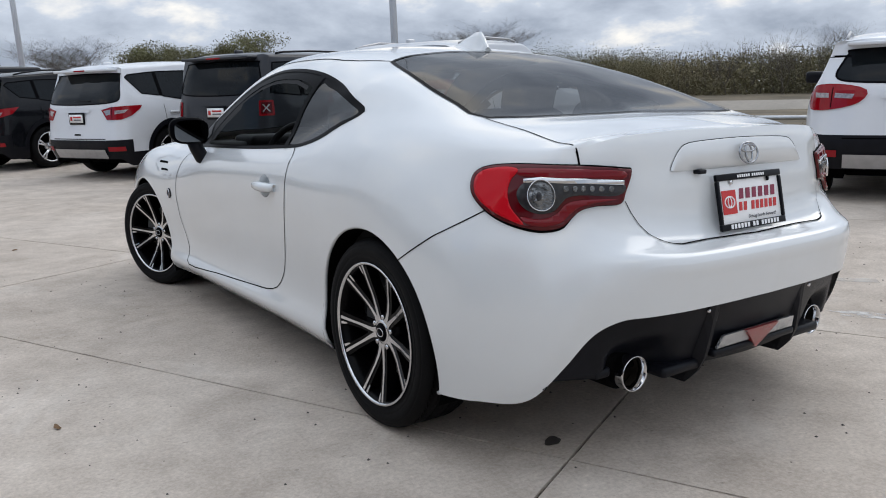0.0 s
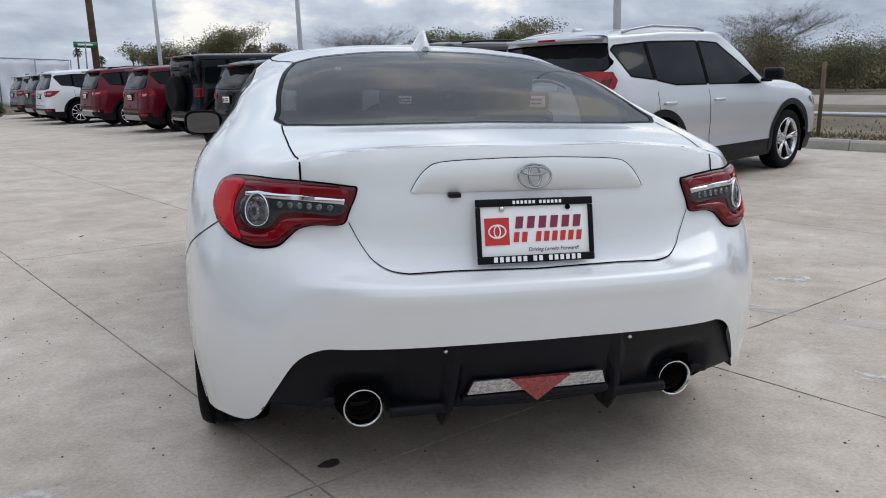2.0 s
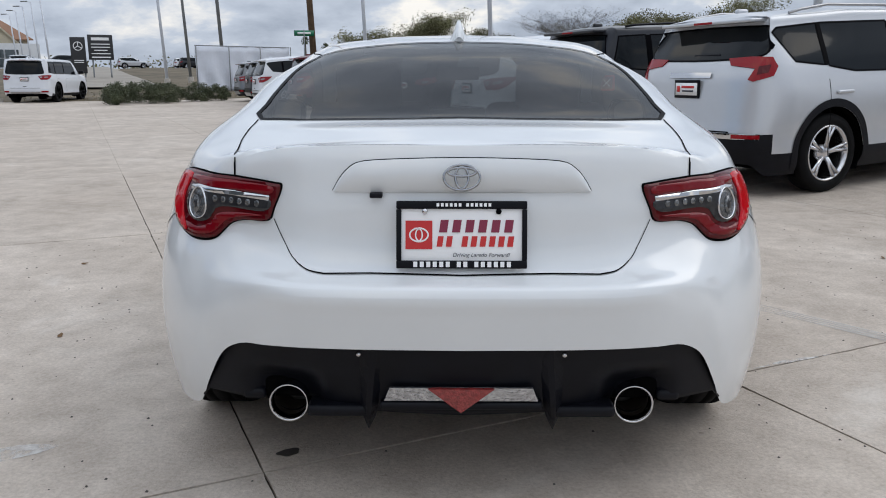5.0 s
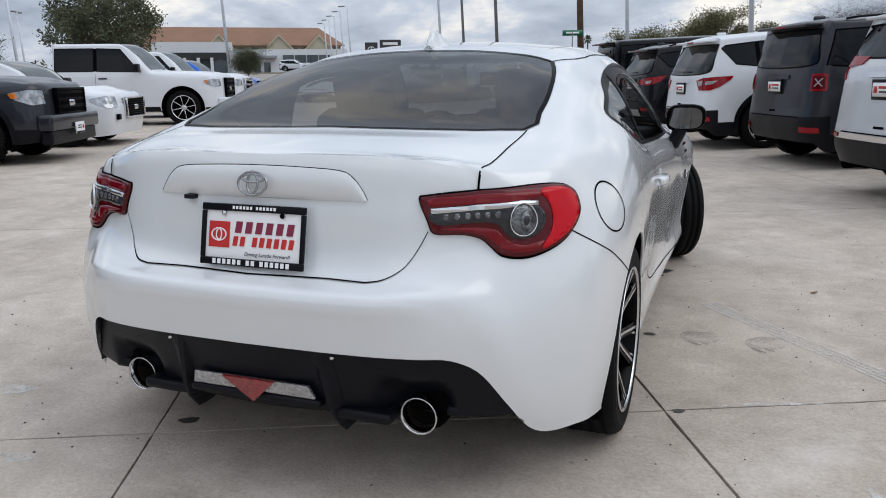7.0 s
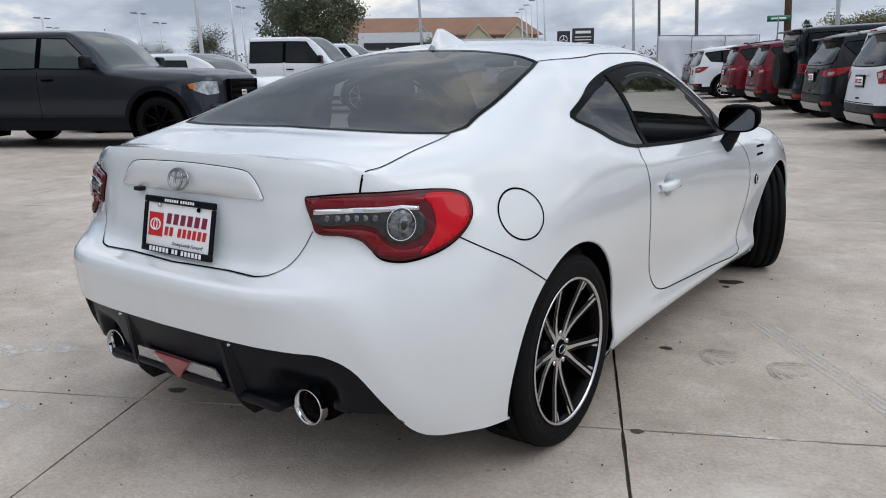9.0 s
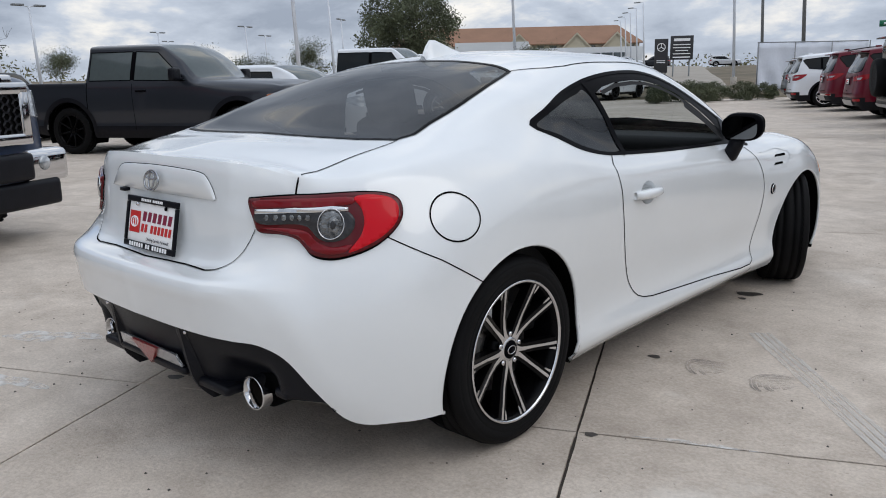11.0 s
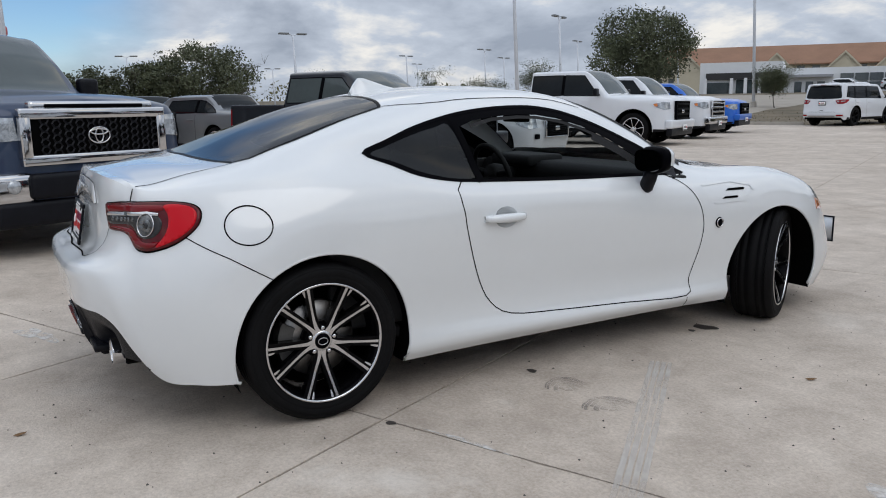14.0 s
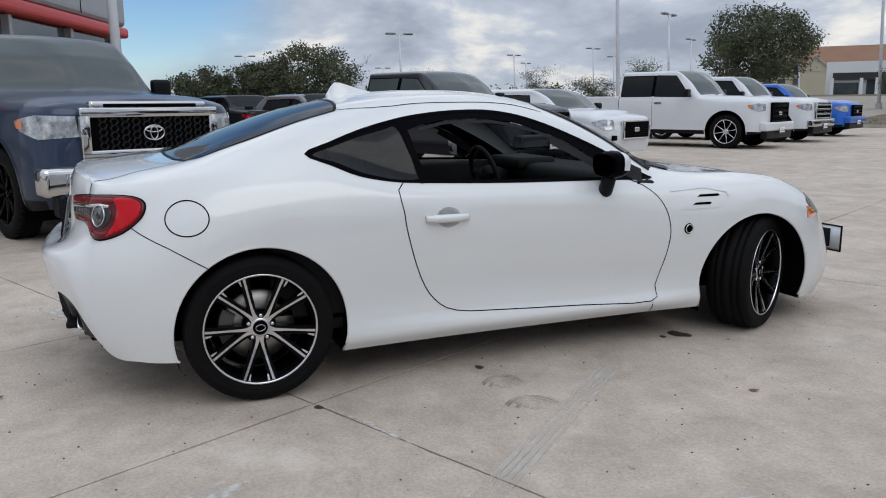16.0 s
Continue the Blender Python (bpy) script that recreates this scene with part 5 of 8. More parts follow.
# ---- parked vehicles ----
BLACK_GLASS = noisy(base_mat("dark_vehicle_glass", (0.005, 0.007, 0.009), 0.04, spec=0.18), 2, 0.3)
PALE_GLASS = noisy(base_mat("clear_vehicle_glass", (0.060, 0.075, 0.076), 0.04, spec=0.5), 2, 0.1)
SILVER_TRIM = noisy(base_mat("satin_silver_trim", (0.42, 0.42, 0.43), 0.35, 0.8), 12, 0.1)
LAMP_RED = base_mat("red_vehicle_lamp", (0.26, 0.003, 0.008), 0.08, coat=0.0, spec=0.35)
LAMP_CLEAR = noisy(base_mat("clear_vehicle_lamp", (0.36, 0.38, 0.40), 0.10, 0.5, coat=1.0), 14, 0.7)
LAMP_INNER = noisy(base_mat("pale_lamp_insert", (0.34, 0.30, 0.31), 0.15, 0.2, coat=.6), 40, 0.4)
P_WHITE = paint("white_vehicle_paint", (0.69, 0.71, 0.745))
P_SILVER = paint("silver_vehicle_paint", (0.55, 0.565, 0.59), 0.4, 0.32)
P_MID = paint("mid_grey_vehicle_paint", (0.20, 0.21, 0.225), 0.35, 0.32)
P_GREY = paint("graphite_vehicle_paint", (0.030, 0.032, 0.038), 0.2, 0.30, .24)
P_BLACK = paint("black_vehicle_paint", (0.004, 0.0046, 0.0065), 0.0, 0.22, .20)
P_RED = paint("red_vehicle_paint", (0.105, 0.004, 0.014), 0.2, 0.3, .3)
P_BLUE = paint("blue_vehicle_paint", (0.02, 0.13, 0.55), 0.1, 0.3)
P_SLATE = paint("slate_blue_vehicle_paint", (0.030, 0.046, 0.086), 0.3, 0.3, .5)
P_TACO = paint("dark_grey_vehicle_paint", (0.024, 0.027, 0.035), 0.3, 0.3, .5)
WHEELS = {}
ROW = "row of parked vehicles beside the kerb"


def wheel_meshes(r, style):
    key = (round(r, 3), style)
    if key not in WHEELS:
        rr, w = r * .70, .115
        tyre = lathe([(rr, -w * .9), (r * .86, -w), (r * .97, -w * .86), (r, -w * .6), (r, w * .6), (r * .97, w * .86), (r * .86, w), (rr + .01, w * .95), (rr, w * .85)], 40)
        blocks = []
        if style in ("off", "trail"):
            for i in range(44):
                m = Matrix.Rotation(2 * math.pi * i / 44, 4, "X")
                for sx in (-1, 1):
                    blocks.append(moved(extrude_poly([(0, 0), (.045, 0), (.045, .03), (0, .03)], .016), m @ Matrix.Translation((sx * .07 - .022, 0, r - .012))))
        me_t = mesh_from("tyre", *merge(tyre, *blocks), RUBBER)
        spokes, dark = [], style in ("off", "black")
        rim = lathe([(rr + .004, w * .86), (rr + .006, w * .93), (rr - .012, w * .92), (rr - .02, w * .5), (rr - .03, -w * .5)], 40)
        hub = lathe([(0, w * .62), (.03, w * .62), (.075, w * .5), (.08, 0)], 20)
        n = {"five": 5, "multi": 10, "off": 8, "trail": 8, "black": 6, "six": 6}[style]
        for i in range(n):
            g = 2 * math.pi * i / n + .2
            for off in ((-.09, .09) if n <= 6 else (0,)):
                a, b = Vector((w * .55, math.cos(g) * .05, math.sin(g) * .05)), Vector((w * .84, math.cos(g + off * 1.3) * (rr - .01), math.sin(g + off * 1.3) * (rr - .01)))
                thin = .6 if style == "trail" else 1.0
                spokes.append(tube([a, (a + b) / 2 + Vector((-.006, 0, 0)), b], [.022 * thin, .016 * thin, .018 * thin], 6))
        me_r = mesh_from("rim", *merge(rim, hub, *spokes), RIM_BLACK if dark else MACHINED)
        # a black disc added as the shade inside the open rim
        me_b = mesh_from("rim_shade_disc", *lathe([(0, -.02), (rr - .02, -.02)], 30), GAP)
        WHEELS[key] = (me_t, me_r, me_b)
    return WHEELS[key]


def vehicle(name, label, kind, mat, place, heading, L, W, H, wb, ro, belt, hood, cowl, screen, roof_end, gc=.21, r=.36, tum=.21, rake=.30, bed=1.15,
            wheel="multi", glass=None, clad=True, posts=(), gl=.83, group="", lamp="wide", plate=True, rails=False, nose="plain", deck=1.05, tb=0.0, tc=.50, skid=True, trim=None, spare=False, handle_mat=None):
    """A parked vehicle: skin, panes, lamps, wheels and trim. Rear axle at y = 0, nose to +y. kind: suv, pickup or sedan."""
    w, yf, yr = W / 2, L - ro, -ro
    car = tagged(new(name), label, {"suv": "car", "sedan": "car", "pickup": "pickup truck"}[kind], group)
    sh = Shell(8, 6, True)
    rail = H - .055
    d = .055 if kind == "suv" and rake > .25 else 0.0      # the roof falls towards the tail

    def roof_top(e, top, base):
        return [(e * k, base + (top - base) * q) for k, q in ((.88, .45), (.68, .78), (.5, .9), (.33, .96), (.16, .99), (0, 1.0))]

    if kind == "suv":
        tail = [(.07, gc + .10), (.015, .42), (0, .56), (.02, .70), (.055, belt - .10), (.07, belt), (rake, H - .13 - d), (rake + .03, rail - .01 - d)]
        sh.station(0, yr, 0, -1, tail)
        sh.station(w * .5, yr + .015, .05, -1, tail)
        sh.station(w * .80, yr + .07, .35, -.94, [(i * .95, z) for i, z in tail], yr + rake + .06, roof_top(.66 * w, H - .03 - d, rail - d))
        sh.station(w * .95, yr + .22, .85, -.53, [(.05, gc), (.01, .42), (0, .56), (.005, .72), (.03, belt - .1), (.045, belt), (rake * .62, H - .13 - d), (rake * .72, rail - d)], yr + rake + .12, roof_top(.70 * w, H - .02 - d, rail - d))
    elif kind == "pickup":
        tail = [(.03, gc + .22), (0, .45), (0, .60), (.02, .72), (.025, bed - .10), (.025, bed), (.085, bed), (.095, bed - .46)]
        sh.station(0, yr, 0, -1, tail)
        sh.station(w * .6, yr + .005, .02, -1, tail)
        sh.station(w * .90, yr + .02, .35, -.94, tail, yr + .12, [(w * .9 * k, bed - .47) for k in (.85, .65, .5, .33, .16, 0)])
        sh.station(w * .985, yr + .10, .95, -.3, [(.04, gc + .15), (0, .45), (0, .60), (.005, .8), (.02, bed - .10), (.03, bed), (.09, bed), (.10, bed - .46)], yr + .16, [(w * .88 * k, bed - .47) for k in (.95, .75, .5, .33, .16, 0)])
    else:
        tail = [(.06, gc + .08), (.01, .42), (0, .58), (.015, .70), (.05, deck - .18), (.07, deck - .06), (.11, deck - .01), (.19, deck)]
        sh.station(0, yr, 0, -1, tail)
        sh.station(w * .5, yr + .02, .08, -1, tail)
        sh.station(w * .80, yr + .09, .4, -.92, tail, yr + .2, roof_top(.66 * w, deck + .015, deck))
        sh.station(w * .95, yr + .26, .88, -.47, [(.05, gc), (.01, .42), (0, .58), (.008, .70), (.03, deck - .18), (.05, deck - .07), (.10, deck - .02), (.18, deck)], yr + .27, roof_top(.78 * w, deck + .015, deck))

    def side(y, x=w, yc=None, low=None, top=None, nx=1, ny=0):
        sh.station(x, y, nx, ny, low, y if yc is None else yc, top)

    sill = [(.05, gc), (.012, gc + .10), (.012, .52), (0, .72)]
    cab = sill + [(.014, belt - .09), (.035, belt), (tum - .025, H - .13), (tum, rail)]
    cab_top = roof_top(w - tum, H, rail)
    box = sill + [(.012, bed - .10), (.025, bed), (.085, bed), (.095, bed - .46)]
    box_top = [((w - .1) * k, bed - .47) for k in (.92, .7, .5, .33, .16, 0)]
    if kind == "suv":
        for y, dd in ((yr + .50, d * .8), (0.0, d * .4), (roof_end + .5, 0.0)):
            if y > yr + .45:
                side(y, low=cab[:6] + [(x, z - dd) for x, z in cab[6:]], top=[(x, z - dd) for x, z in cab_top])
    elif kind == "pickup":
        side(0.0, low=box, top=box_top)
        side(roof_end - .03, low=box, top=box_top)
        side(roof_end, low=cab, top=cab_top)
    else:
        dk = sill + [(.02, deck - .20), (.04, deck - .08), (.10, deck - .02), (.19, deck)]
        side(0.0, low=sill + [(.02, belt - .1), (.045, belt - .01), (.13, deck + .03), (.20, deck + .05)], top=roof_top(w - .2, deck + .07, deck + .05))
        mid_z = (deck + H) / 2
        side((roof_end) / 2, low=sill + [(.014, belt - .09), (.035, belt), (tum - .02, mid_z - .05), (tum + .01, mid_z + .02)], top=roof_top(w - tum - .01, mid_z + .06, mid_z + .02))
        side(roof_end, low=cab, top=cab_top)
    for f in ((.4, .75) if kind != "suv" else (.75,)):
        side(roof_end + (screen - roof_end) * f, low=cab, top=cab_top)
    side(screen, low=cab, yc=screen + .10, top=[(x, z - .015) for x, z in cab_top])
    lift_c = .05 if kind == "pickup" else .03
    nd = .045 if kind == "pickup" else 0.0
    zm = (H + hood + lift_c) / 2
    ym = (screen + cowl) / 2
    side(ym, low=sill + [(.014, belt - .10), (.032, belt - .01), (tum * .62, zm - .03), (tum * .85, zm + .04)], yc=ym + .13, top=roof_top(w - tum * .85, zm + .10, zm + .04))
    side(cowl, low=sill + [(.016, belt - .13), (.035, belt - .05), (.09, hood - .015 + lift_c), (.15, hood + .01 + lift_c)], yc=cowl + .2, top=roof_top(w - .15, hood + .04 + lift_c, hood + .01 + lift_c))
    yh = (cowl + yf) / 2
    side(yh, low=sill + [(.012, hood - .20), (.03, hood - .10), (.10, hood - .035 + lift_c * .4), (.20, hood - .01 + lift_c * .7)], yc=yh + .12, top=roof_top(w - .2, hood + .03 + lift_c * .7, hood - .01 + lift_c * .7))
    sh.station(w * .985, yf - .42, .97, .24, [(.05, gc), (.012, .40), (.0, .52), (.0, .70), (.015, hood - .24), (.04, hood - .13 + nd), (.11, hood - .07 + nd), (.20, hood - .045 + nd)], yf - .30, roof_top(w - .2, hood - .005 + nd, hood - .045 + nd))
    sh.station(w * .90, yf - .16, .72, .69, [(.06, gc + .02), (.012, .40), (0, .52), (.01, .70), (.03, hood - .25), (.05, hood - .16 + nd), (.09, hood - .10 + nd), (.15, hood - .08 + nd)], yf - .13, roof_top(w * .80, hood - .045 + nd, hood - .08 + nd))
    front = [(.06, gc + .04), (.012, .40), (0, .52), (.01, .70), (.02, hood - .25), (.03, hood - .17 + nd), (.06, hood - .11 + nd), (.12, hood - .07 + nd)]
    sh.station(w * .60, yf - .03, .15, .99, front)
    sh.station(0, yf, 0, 1, front)
    far = group == "far vehicles"
    sh.build(.09 if far else .034, [1, 3, 6, 5, 3, 9, 3] if not far else [1, 2, 3, 3, 2, 4, 2], [2, 2, 1, 1, 1, 1])
    Vv, Ff = sh.verts, sh.faces
    N, rev = vertex_normals(Vv, Ff)
    if rev:
        Ff = [tuple(reversed(f)) for f in Ff]
    fit_ = 1.24 if kind == "pickup" else 1.17
    arches = [(0.0, r, r * fit_), (wb, r, r * fit_)]
    zb, zt = belt + .03, H - .135 - d * .35
    panes = []
    ys = list(posts)
    for i, (a, b) in enumerate(zip(ys[:-1], ys[1:])):
        a_, b_ = a + (.022 if d else .035), b - (.022 if d else .035)
        last, firstp = i == len(ys) - 2, i == 0
        if last:
            panes.append([(a_, zb), (b_, zb - .02), (screen + .02 + (b_ - screen) * .05, zt - .02), (a_, zt)])
        elif firstp and kind == "suv":
            if d:
                panes.append([(a_ + .28, zb + .115), (b_, zb + .075), (b_, zt - .012), (a_ + .16, zt - .045), (a_ + .10, zt - .085)])
            else:
                panes.append([(a_ + .02, zb + .05), (b_, zb), (b_, zt), (a_ + rake * .6, zt - .01)])
        elif firstp and kind == "sedan":
            panes.append([(a_, zb), (b_, zb), (b_, zt), (roof_end - .05, zt - .03)])
        else:
            panes.append([(a_, zb + .065), (a_ + .32, zb + .01), (b_, zb), (b_, zt), (a_, zt - d * .15)] if d else [(a_, zb), (b_, zb), (b_, zt), (a_, zt)])
    for cy, cz, rad in arches:
        Vv, N, Ff = slice_faces(Vv, N, Ff, (1, 2), ring(cy, cz, rad, 24 if far else 40), lambda c: c[0] > w * .62 and c[2] < belt)
    for p in panes:
        Vv, N, Ff = slice_faces(Vv, N, Ff, (1, 2), p, lambda c: c[0] > w * .55 and c[2] > belt - .1)
    if kind == "suv":
        gl_w = gl if d else .79
        g0, g1 = belt + .03 + tb, H - .125 - d
        back = arc_smooth([(0, g0 - .02), (w * gl_w * .6, g0 - .012), (w * gl_w * .93, g0 + .012), (w * gl_w, g0 + .07), (w * (gl_w - .05), (g0 + g1) / 2 + .03), (w * (gl_w - .10), g1 - .03), (w * (gl_w - .14), g1), (0, g1 + .012)], 3, False)
        Vv, N, Ff = slice_faces(Vv, N, Ff, (0, 2), back, lambda c: c[1] < yr + rake + .1 and c[2] > belt - .1, False)
    if clad:
        Vv, N, Ff = slice_faces(Vv, N, Ff, (1, 2), [(yr - 2, gc + .20), (yf + 2, gc + .20)], lambda c: c[2] < .8, False)
    C = np.array([Vv[list(f)].mean(0) for f in Ff])
    cf = C[:, 0] > w * .62
    gone = np.zeros(len(Ff), bool)
    for cy, cz, rad in arches:
        gone |= cf & (np.hypot(C[:, 1] - cy, C[:, 2] - cz) < rad)
    masks = []
    free = ~gone
    for p in panes:
        m = free & cf & in_poly(C[:, 1], C[:, 2], p)
        masks.append((m, True)); free &= ~m
    top_z = C[:, 2]
    edge = w - tum - .05
    m = free & (C[:, 1] > screen - .02) & (C[:, 1] < cowl + .12) & (top_z > hood + .055 + lift_c) & (C[:, 0] < edge - (C[:, 1] - screen) * -.06)
    masks.append((m, "screen")); free &= ~m
    if kind == "suv":
        m = free & (C[:, 1] < yr + rake + .12) & in_poly(C[:, 0], C[:, 2], [(-.05, g0 - .02)] + list(back) + [(-.05, g1 + .012)])
    elif kind == "pickup":
        m = free & (np.abs(C[:, 1] - roof_end + .015) < .025) & (top_z > belt + .05) & (top_z < H - .14) & (C[:, 0] < w * .62)
    else:
        m = free & (C[:, 1] > yr + .5) & (C[:, 1] < roof_end + .02) & (top_z > deck + .06) & (C[:, 0] < w * .64)
    masks.append((m, "back")); free &= ~m

    def piece(nm, mask, mt, lab="", sides=(0, 1), join=True):
        idx, vs, ns, fs = {}, [], [], []
        for f, on in zip(Ff, mask):
            if on:
                for i in f:
                    if i not in idx:
                        idx[i] = len(vs); vs.append(tuple(Vv[i])); ns.append(tuple(N[i]))
                fs.append(tuple(idx[i] for i in f))
        if not fs:
            return
        mv, mn, mf = [(-x, y, z) for x, y, z in vs], [(-x, y, z) for x, y, z in ns], [tuple(reversed(f)) for f in fs]
        if join:
            k = len(vs)
            ob = solid(nm, vs + mv, fs + [tuple(i + k for i in f) for f in mf], mt, car, lab)
            ob.data.normals_split_custom_set_from_vertices(ns + mn)
        else:
            for a, b, c in ((vs, ns, fs), (mv, mn, mf)):
                ob = solid(nm, a, c, mt, car, lab)
                ob.data.normals_split_custom_set_from_vertices(b)

    low_clad = free & (C[:, 2] < gc + (.20 if clad else .06))
    if clad:
        low_clad |= free & (C[:, 1] < yr + .25) & (C[:, 2] < tc)
    mid_c = (C[:, 1] > 0) & (C[:, 1] < wb)
    piece("rear_bumper_cladding", low_clad & (C[:, 1] <= 0), BLACK_PLASTIC)
    piece("sill_cladding", low_clad & mid_c, BLACK_PLASTIC, join=False)
    piece("front_bumper_cladding", low_clad & (C[:, 1] >= wb), BLACK_PLASTIC)
    piece("body", free & ~low_clad, mat)
    for m, what in masks:
        if what is True:
            piece("side_window", m, glass or BLACK_GLASS, join=False)
        elif what == "screen":
            piece("windshield", m, PALE_GLASS)
        else:
            piece("rear_window", m, BLACK_GLASS)
    tree = BVHTree.FromPolygons([tuple(v) for v in Vv], [tuple(f) for f in Ff])

    def flank_at(y, z):
        p, n, _, _ = tree.ray_cast(Vector((w + 1, y, z)), Vector((-1, 0, 0)))
        if p is None:
            p, n, _, _ = tree.find_nearest(Vector((w, y, z)))
        return p, n if n.x > 0 else -n

    def end_at(x, z, d):
        p, n, _, _ = tree.ray_cast(Vector((abs(x), yf + 1 if d > 0 else yr - 1, z)), Vector((0, -d, 0)))
        if p is None:
            p, n, _, _ = tree.find_nearest(Vector((abs(x), yf if d > 0 else yr, z)))
        n = n if n.y * d > 0 else -n
        return (Vector((-p.x, p.y, p.z)), Vector((-n.x, n.y, n.z))) if x < 0 else (p, n)

    for p in panes:
        if far:
            continue
        pc = strip(fine(p, 8, True), flank_at, .016, .003, .5, True)
        for q in (pc, mirror(pc)):
            solid("window_seal", *q, GLOSS_BLACK, car)
    for cy, cz, rad in arches:
        arc = [(cy + (rad + .004) * math.cos(g), max(gc + .02, cz + (rad + .004) * math.sin(g))) for g in np.radians(np.linspace(-12, 192, 34))]
        pc = strip(arc, flank_at, .072 if clad else .02, .006, .06, False, 4)
        for q in (pc, mirror(pc)):
            solid("arch_trim", *q, BLACK_PLASTIC if clad else mat, car)
    tail_of = lambda x, z: end_at(x, z, -1)
    nose_of = lambda x, z: end_at(x, z, 1)
    for y in ys[1:-1]:
        for pc in (strip(fine([(y, belt + (.10 if d and y == ys[1] else .035)), (y, H - .137 - d * .4)], 4), flank_at, .036 if d else .060, .004),):
            for q in (pc, mirror(pc)):
                solid("window_post", *q, GLOSS_BLACK, car)
        pc = strip(fine([(y, belt - .02), (y + .02, gc + .14)], 8), flank_at, .008, .002)
        for q in (pc, mirror(pc)):
            solid("door_gap", *q, GAP, car)
        grip = flank_at(y + .18, belt - .14)[0]
        for sx in (1, -1):
            part("door_handle", box_bm(.03, .20, .03, (sx * (grip.x + .012), grip.y, grip.z), .010), handle_mat or mat, car)
    # lamps at the tail
    sc = sh.s[2]
    z1 = belt - .03 + tb
    clear_bits = []
    if lamp == "wide":
        lo = [(sc - .23, z1 - .035), (sc - .06, z1 + .0), (sc + .20, z1 + .012), (sc + .44, z1 + .012), (sc + .40, z1 - .035), (sc + .26, z1 - .125), (sc + .10, z1 - .175), (sc - .13, z1 - .175)]
        clear_bits = [[(sc - .185, z1 - .05), (sc - .065, z1 - .035), (sc - .065, z1 - .10), (sc - .135, z1 - .115)], [(sc + .01, z1 - .05), (sc + .21, z1 - .04), (sc + .15, z1 - .085), (sc + .01, z1 - .10)]]
    elif lamp == "slim":
        lo = [(sc - .26, z1 - .05), (sc + .04, z1 - .01), (sc + .42, z1 + .015), (sc + .30, z1 - .09), (sc + .06, z1 - .15), (sc - .26, z1 - .13)]
        clear_bits = [[(sc - .02, z1 - .07), (sc + .14, z1 - .06), (sc + .10, z1 - .115), (sc - .02, z1 - .12)]]
    elif lamp == "round":
        lo = arc_smooth([(sc - .34, z1 - .02), (sc - .10, z1 + .035), (sc + .20, z1 + .02), (sc + .30, z1 - .07), (sc + .22, z1 - .19), (sc - .05, z1 - .19), (sc - .28, z1 - .13)], 3)
        clear_bits = [[(sc - .24, z1 - .055), (sc - .07, z1 - .045), (sc - .07, z1 - .085), (sc - .22, z1 - .095)], [(sc - .01, z1 - .045), (sc + .16, z1 - .04), (sc + .14, z1 - .085), (sc - .01, z1 - .085)]]
    elif lamp == "hook":
        lo = [(sc - .33, z1 + .055), (sc - .05, z1 + .065), (sc + .22, z1 + .06), (sc + .28, z1 - .02), (sc + .22, z1 - .10), (sc + .02, z1 - .145), (sc - .04, z1 - .13), (sc + .02, z1 - .035), (sc - .27, z1 - .005)]
        clear_bits = [[(sc + .06, z1 - .02), (sc + .19, z1 - .005), (sc + .16, z1 - .07), (sc + .05, z1 - .09)]]
    elif lamp == "square":
        lo = [(sc - .02, z1 - .03), (sc + .17, z1 - .03), (sc + .18, z1 - .04), (sc + .18, z1 - .21), (sc + .17, z1 - .22), (sc - .02, z1 - .22), (sc - .03, z1 - .21), (sc - .03, z1 - .04)]
    else:
        lo = [(sc - .03, bed - .08), (sc + .14, bed - .08), (sc + .14, bed - .42), (sc - .03, bed - .42)]
    lo = fine(lo, 3, True)
    pc = wrap_patch(lo, .012, .03, lambda s_, z_: sh.at(s_, z_), .05)
    for q in (pc, mirror(pc)):
        tl_ = solid("tail_lamp", *q, LAMP_RED, car, "red tail lamp", smooth=False)
        place_of = lambda s_, z_: sh.at(s_, z_)
        if lamp in ("wide", "slim", "round"):
            gp = wrap_patch([(sc - .045, z1 + .005), (sc - .037, z1 + .005), (sc - .037, z1 - .172), (sc - .045, z1 - .172)], .014, .004, place_of, .05)
            solid("lamp_gap", *(mirror(gp) if q is not pc else gp), GAP, tl_, smooth=False)
        for bit in clear_bits:
            cb = wrap_patch(fine(bit, 2, True), .016, .005, place_of, .05)
            solid("lamp_insert", *(mirror(cb) if q is not pc else cb), RED_DARK if lamp == "hook" else LAMP_INNER, tl_, smooth=False)
        if lamp == "square":
            rg_ = wrap_patch([(sc + .0, z1 - .055), (sc + .15, z1 - .055), (sc + .15, z1 - .195), (sc + .0, z1 - .195)], .0155, .005, place_of, .05)
            solid("lamp_insert", *(mirror(rg_) if q is not pc else rg_), RED_DARK, tl_, smooth=False)
        if lamp == "square" and not spare:
            for k in (-1, 1):
                cross = [(sc + .075 + (u + k * v_ * .8), z1 - .125 + v_ * .8) for u, v_ in ((-.011, -.055), (.011, -.055), (.011, .055), (-.011, .055))]
                pcx = wrap_patch(cross, .019, .004, place_of, .05)
                solid("lamp_cross", *(mirror(pcx) if q is not pc else pcx), LAMP_INNER, tl_, smooth=False)
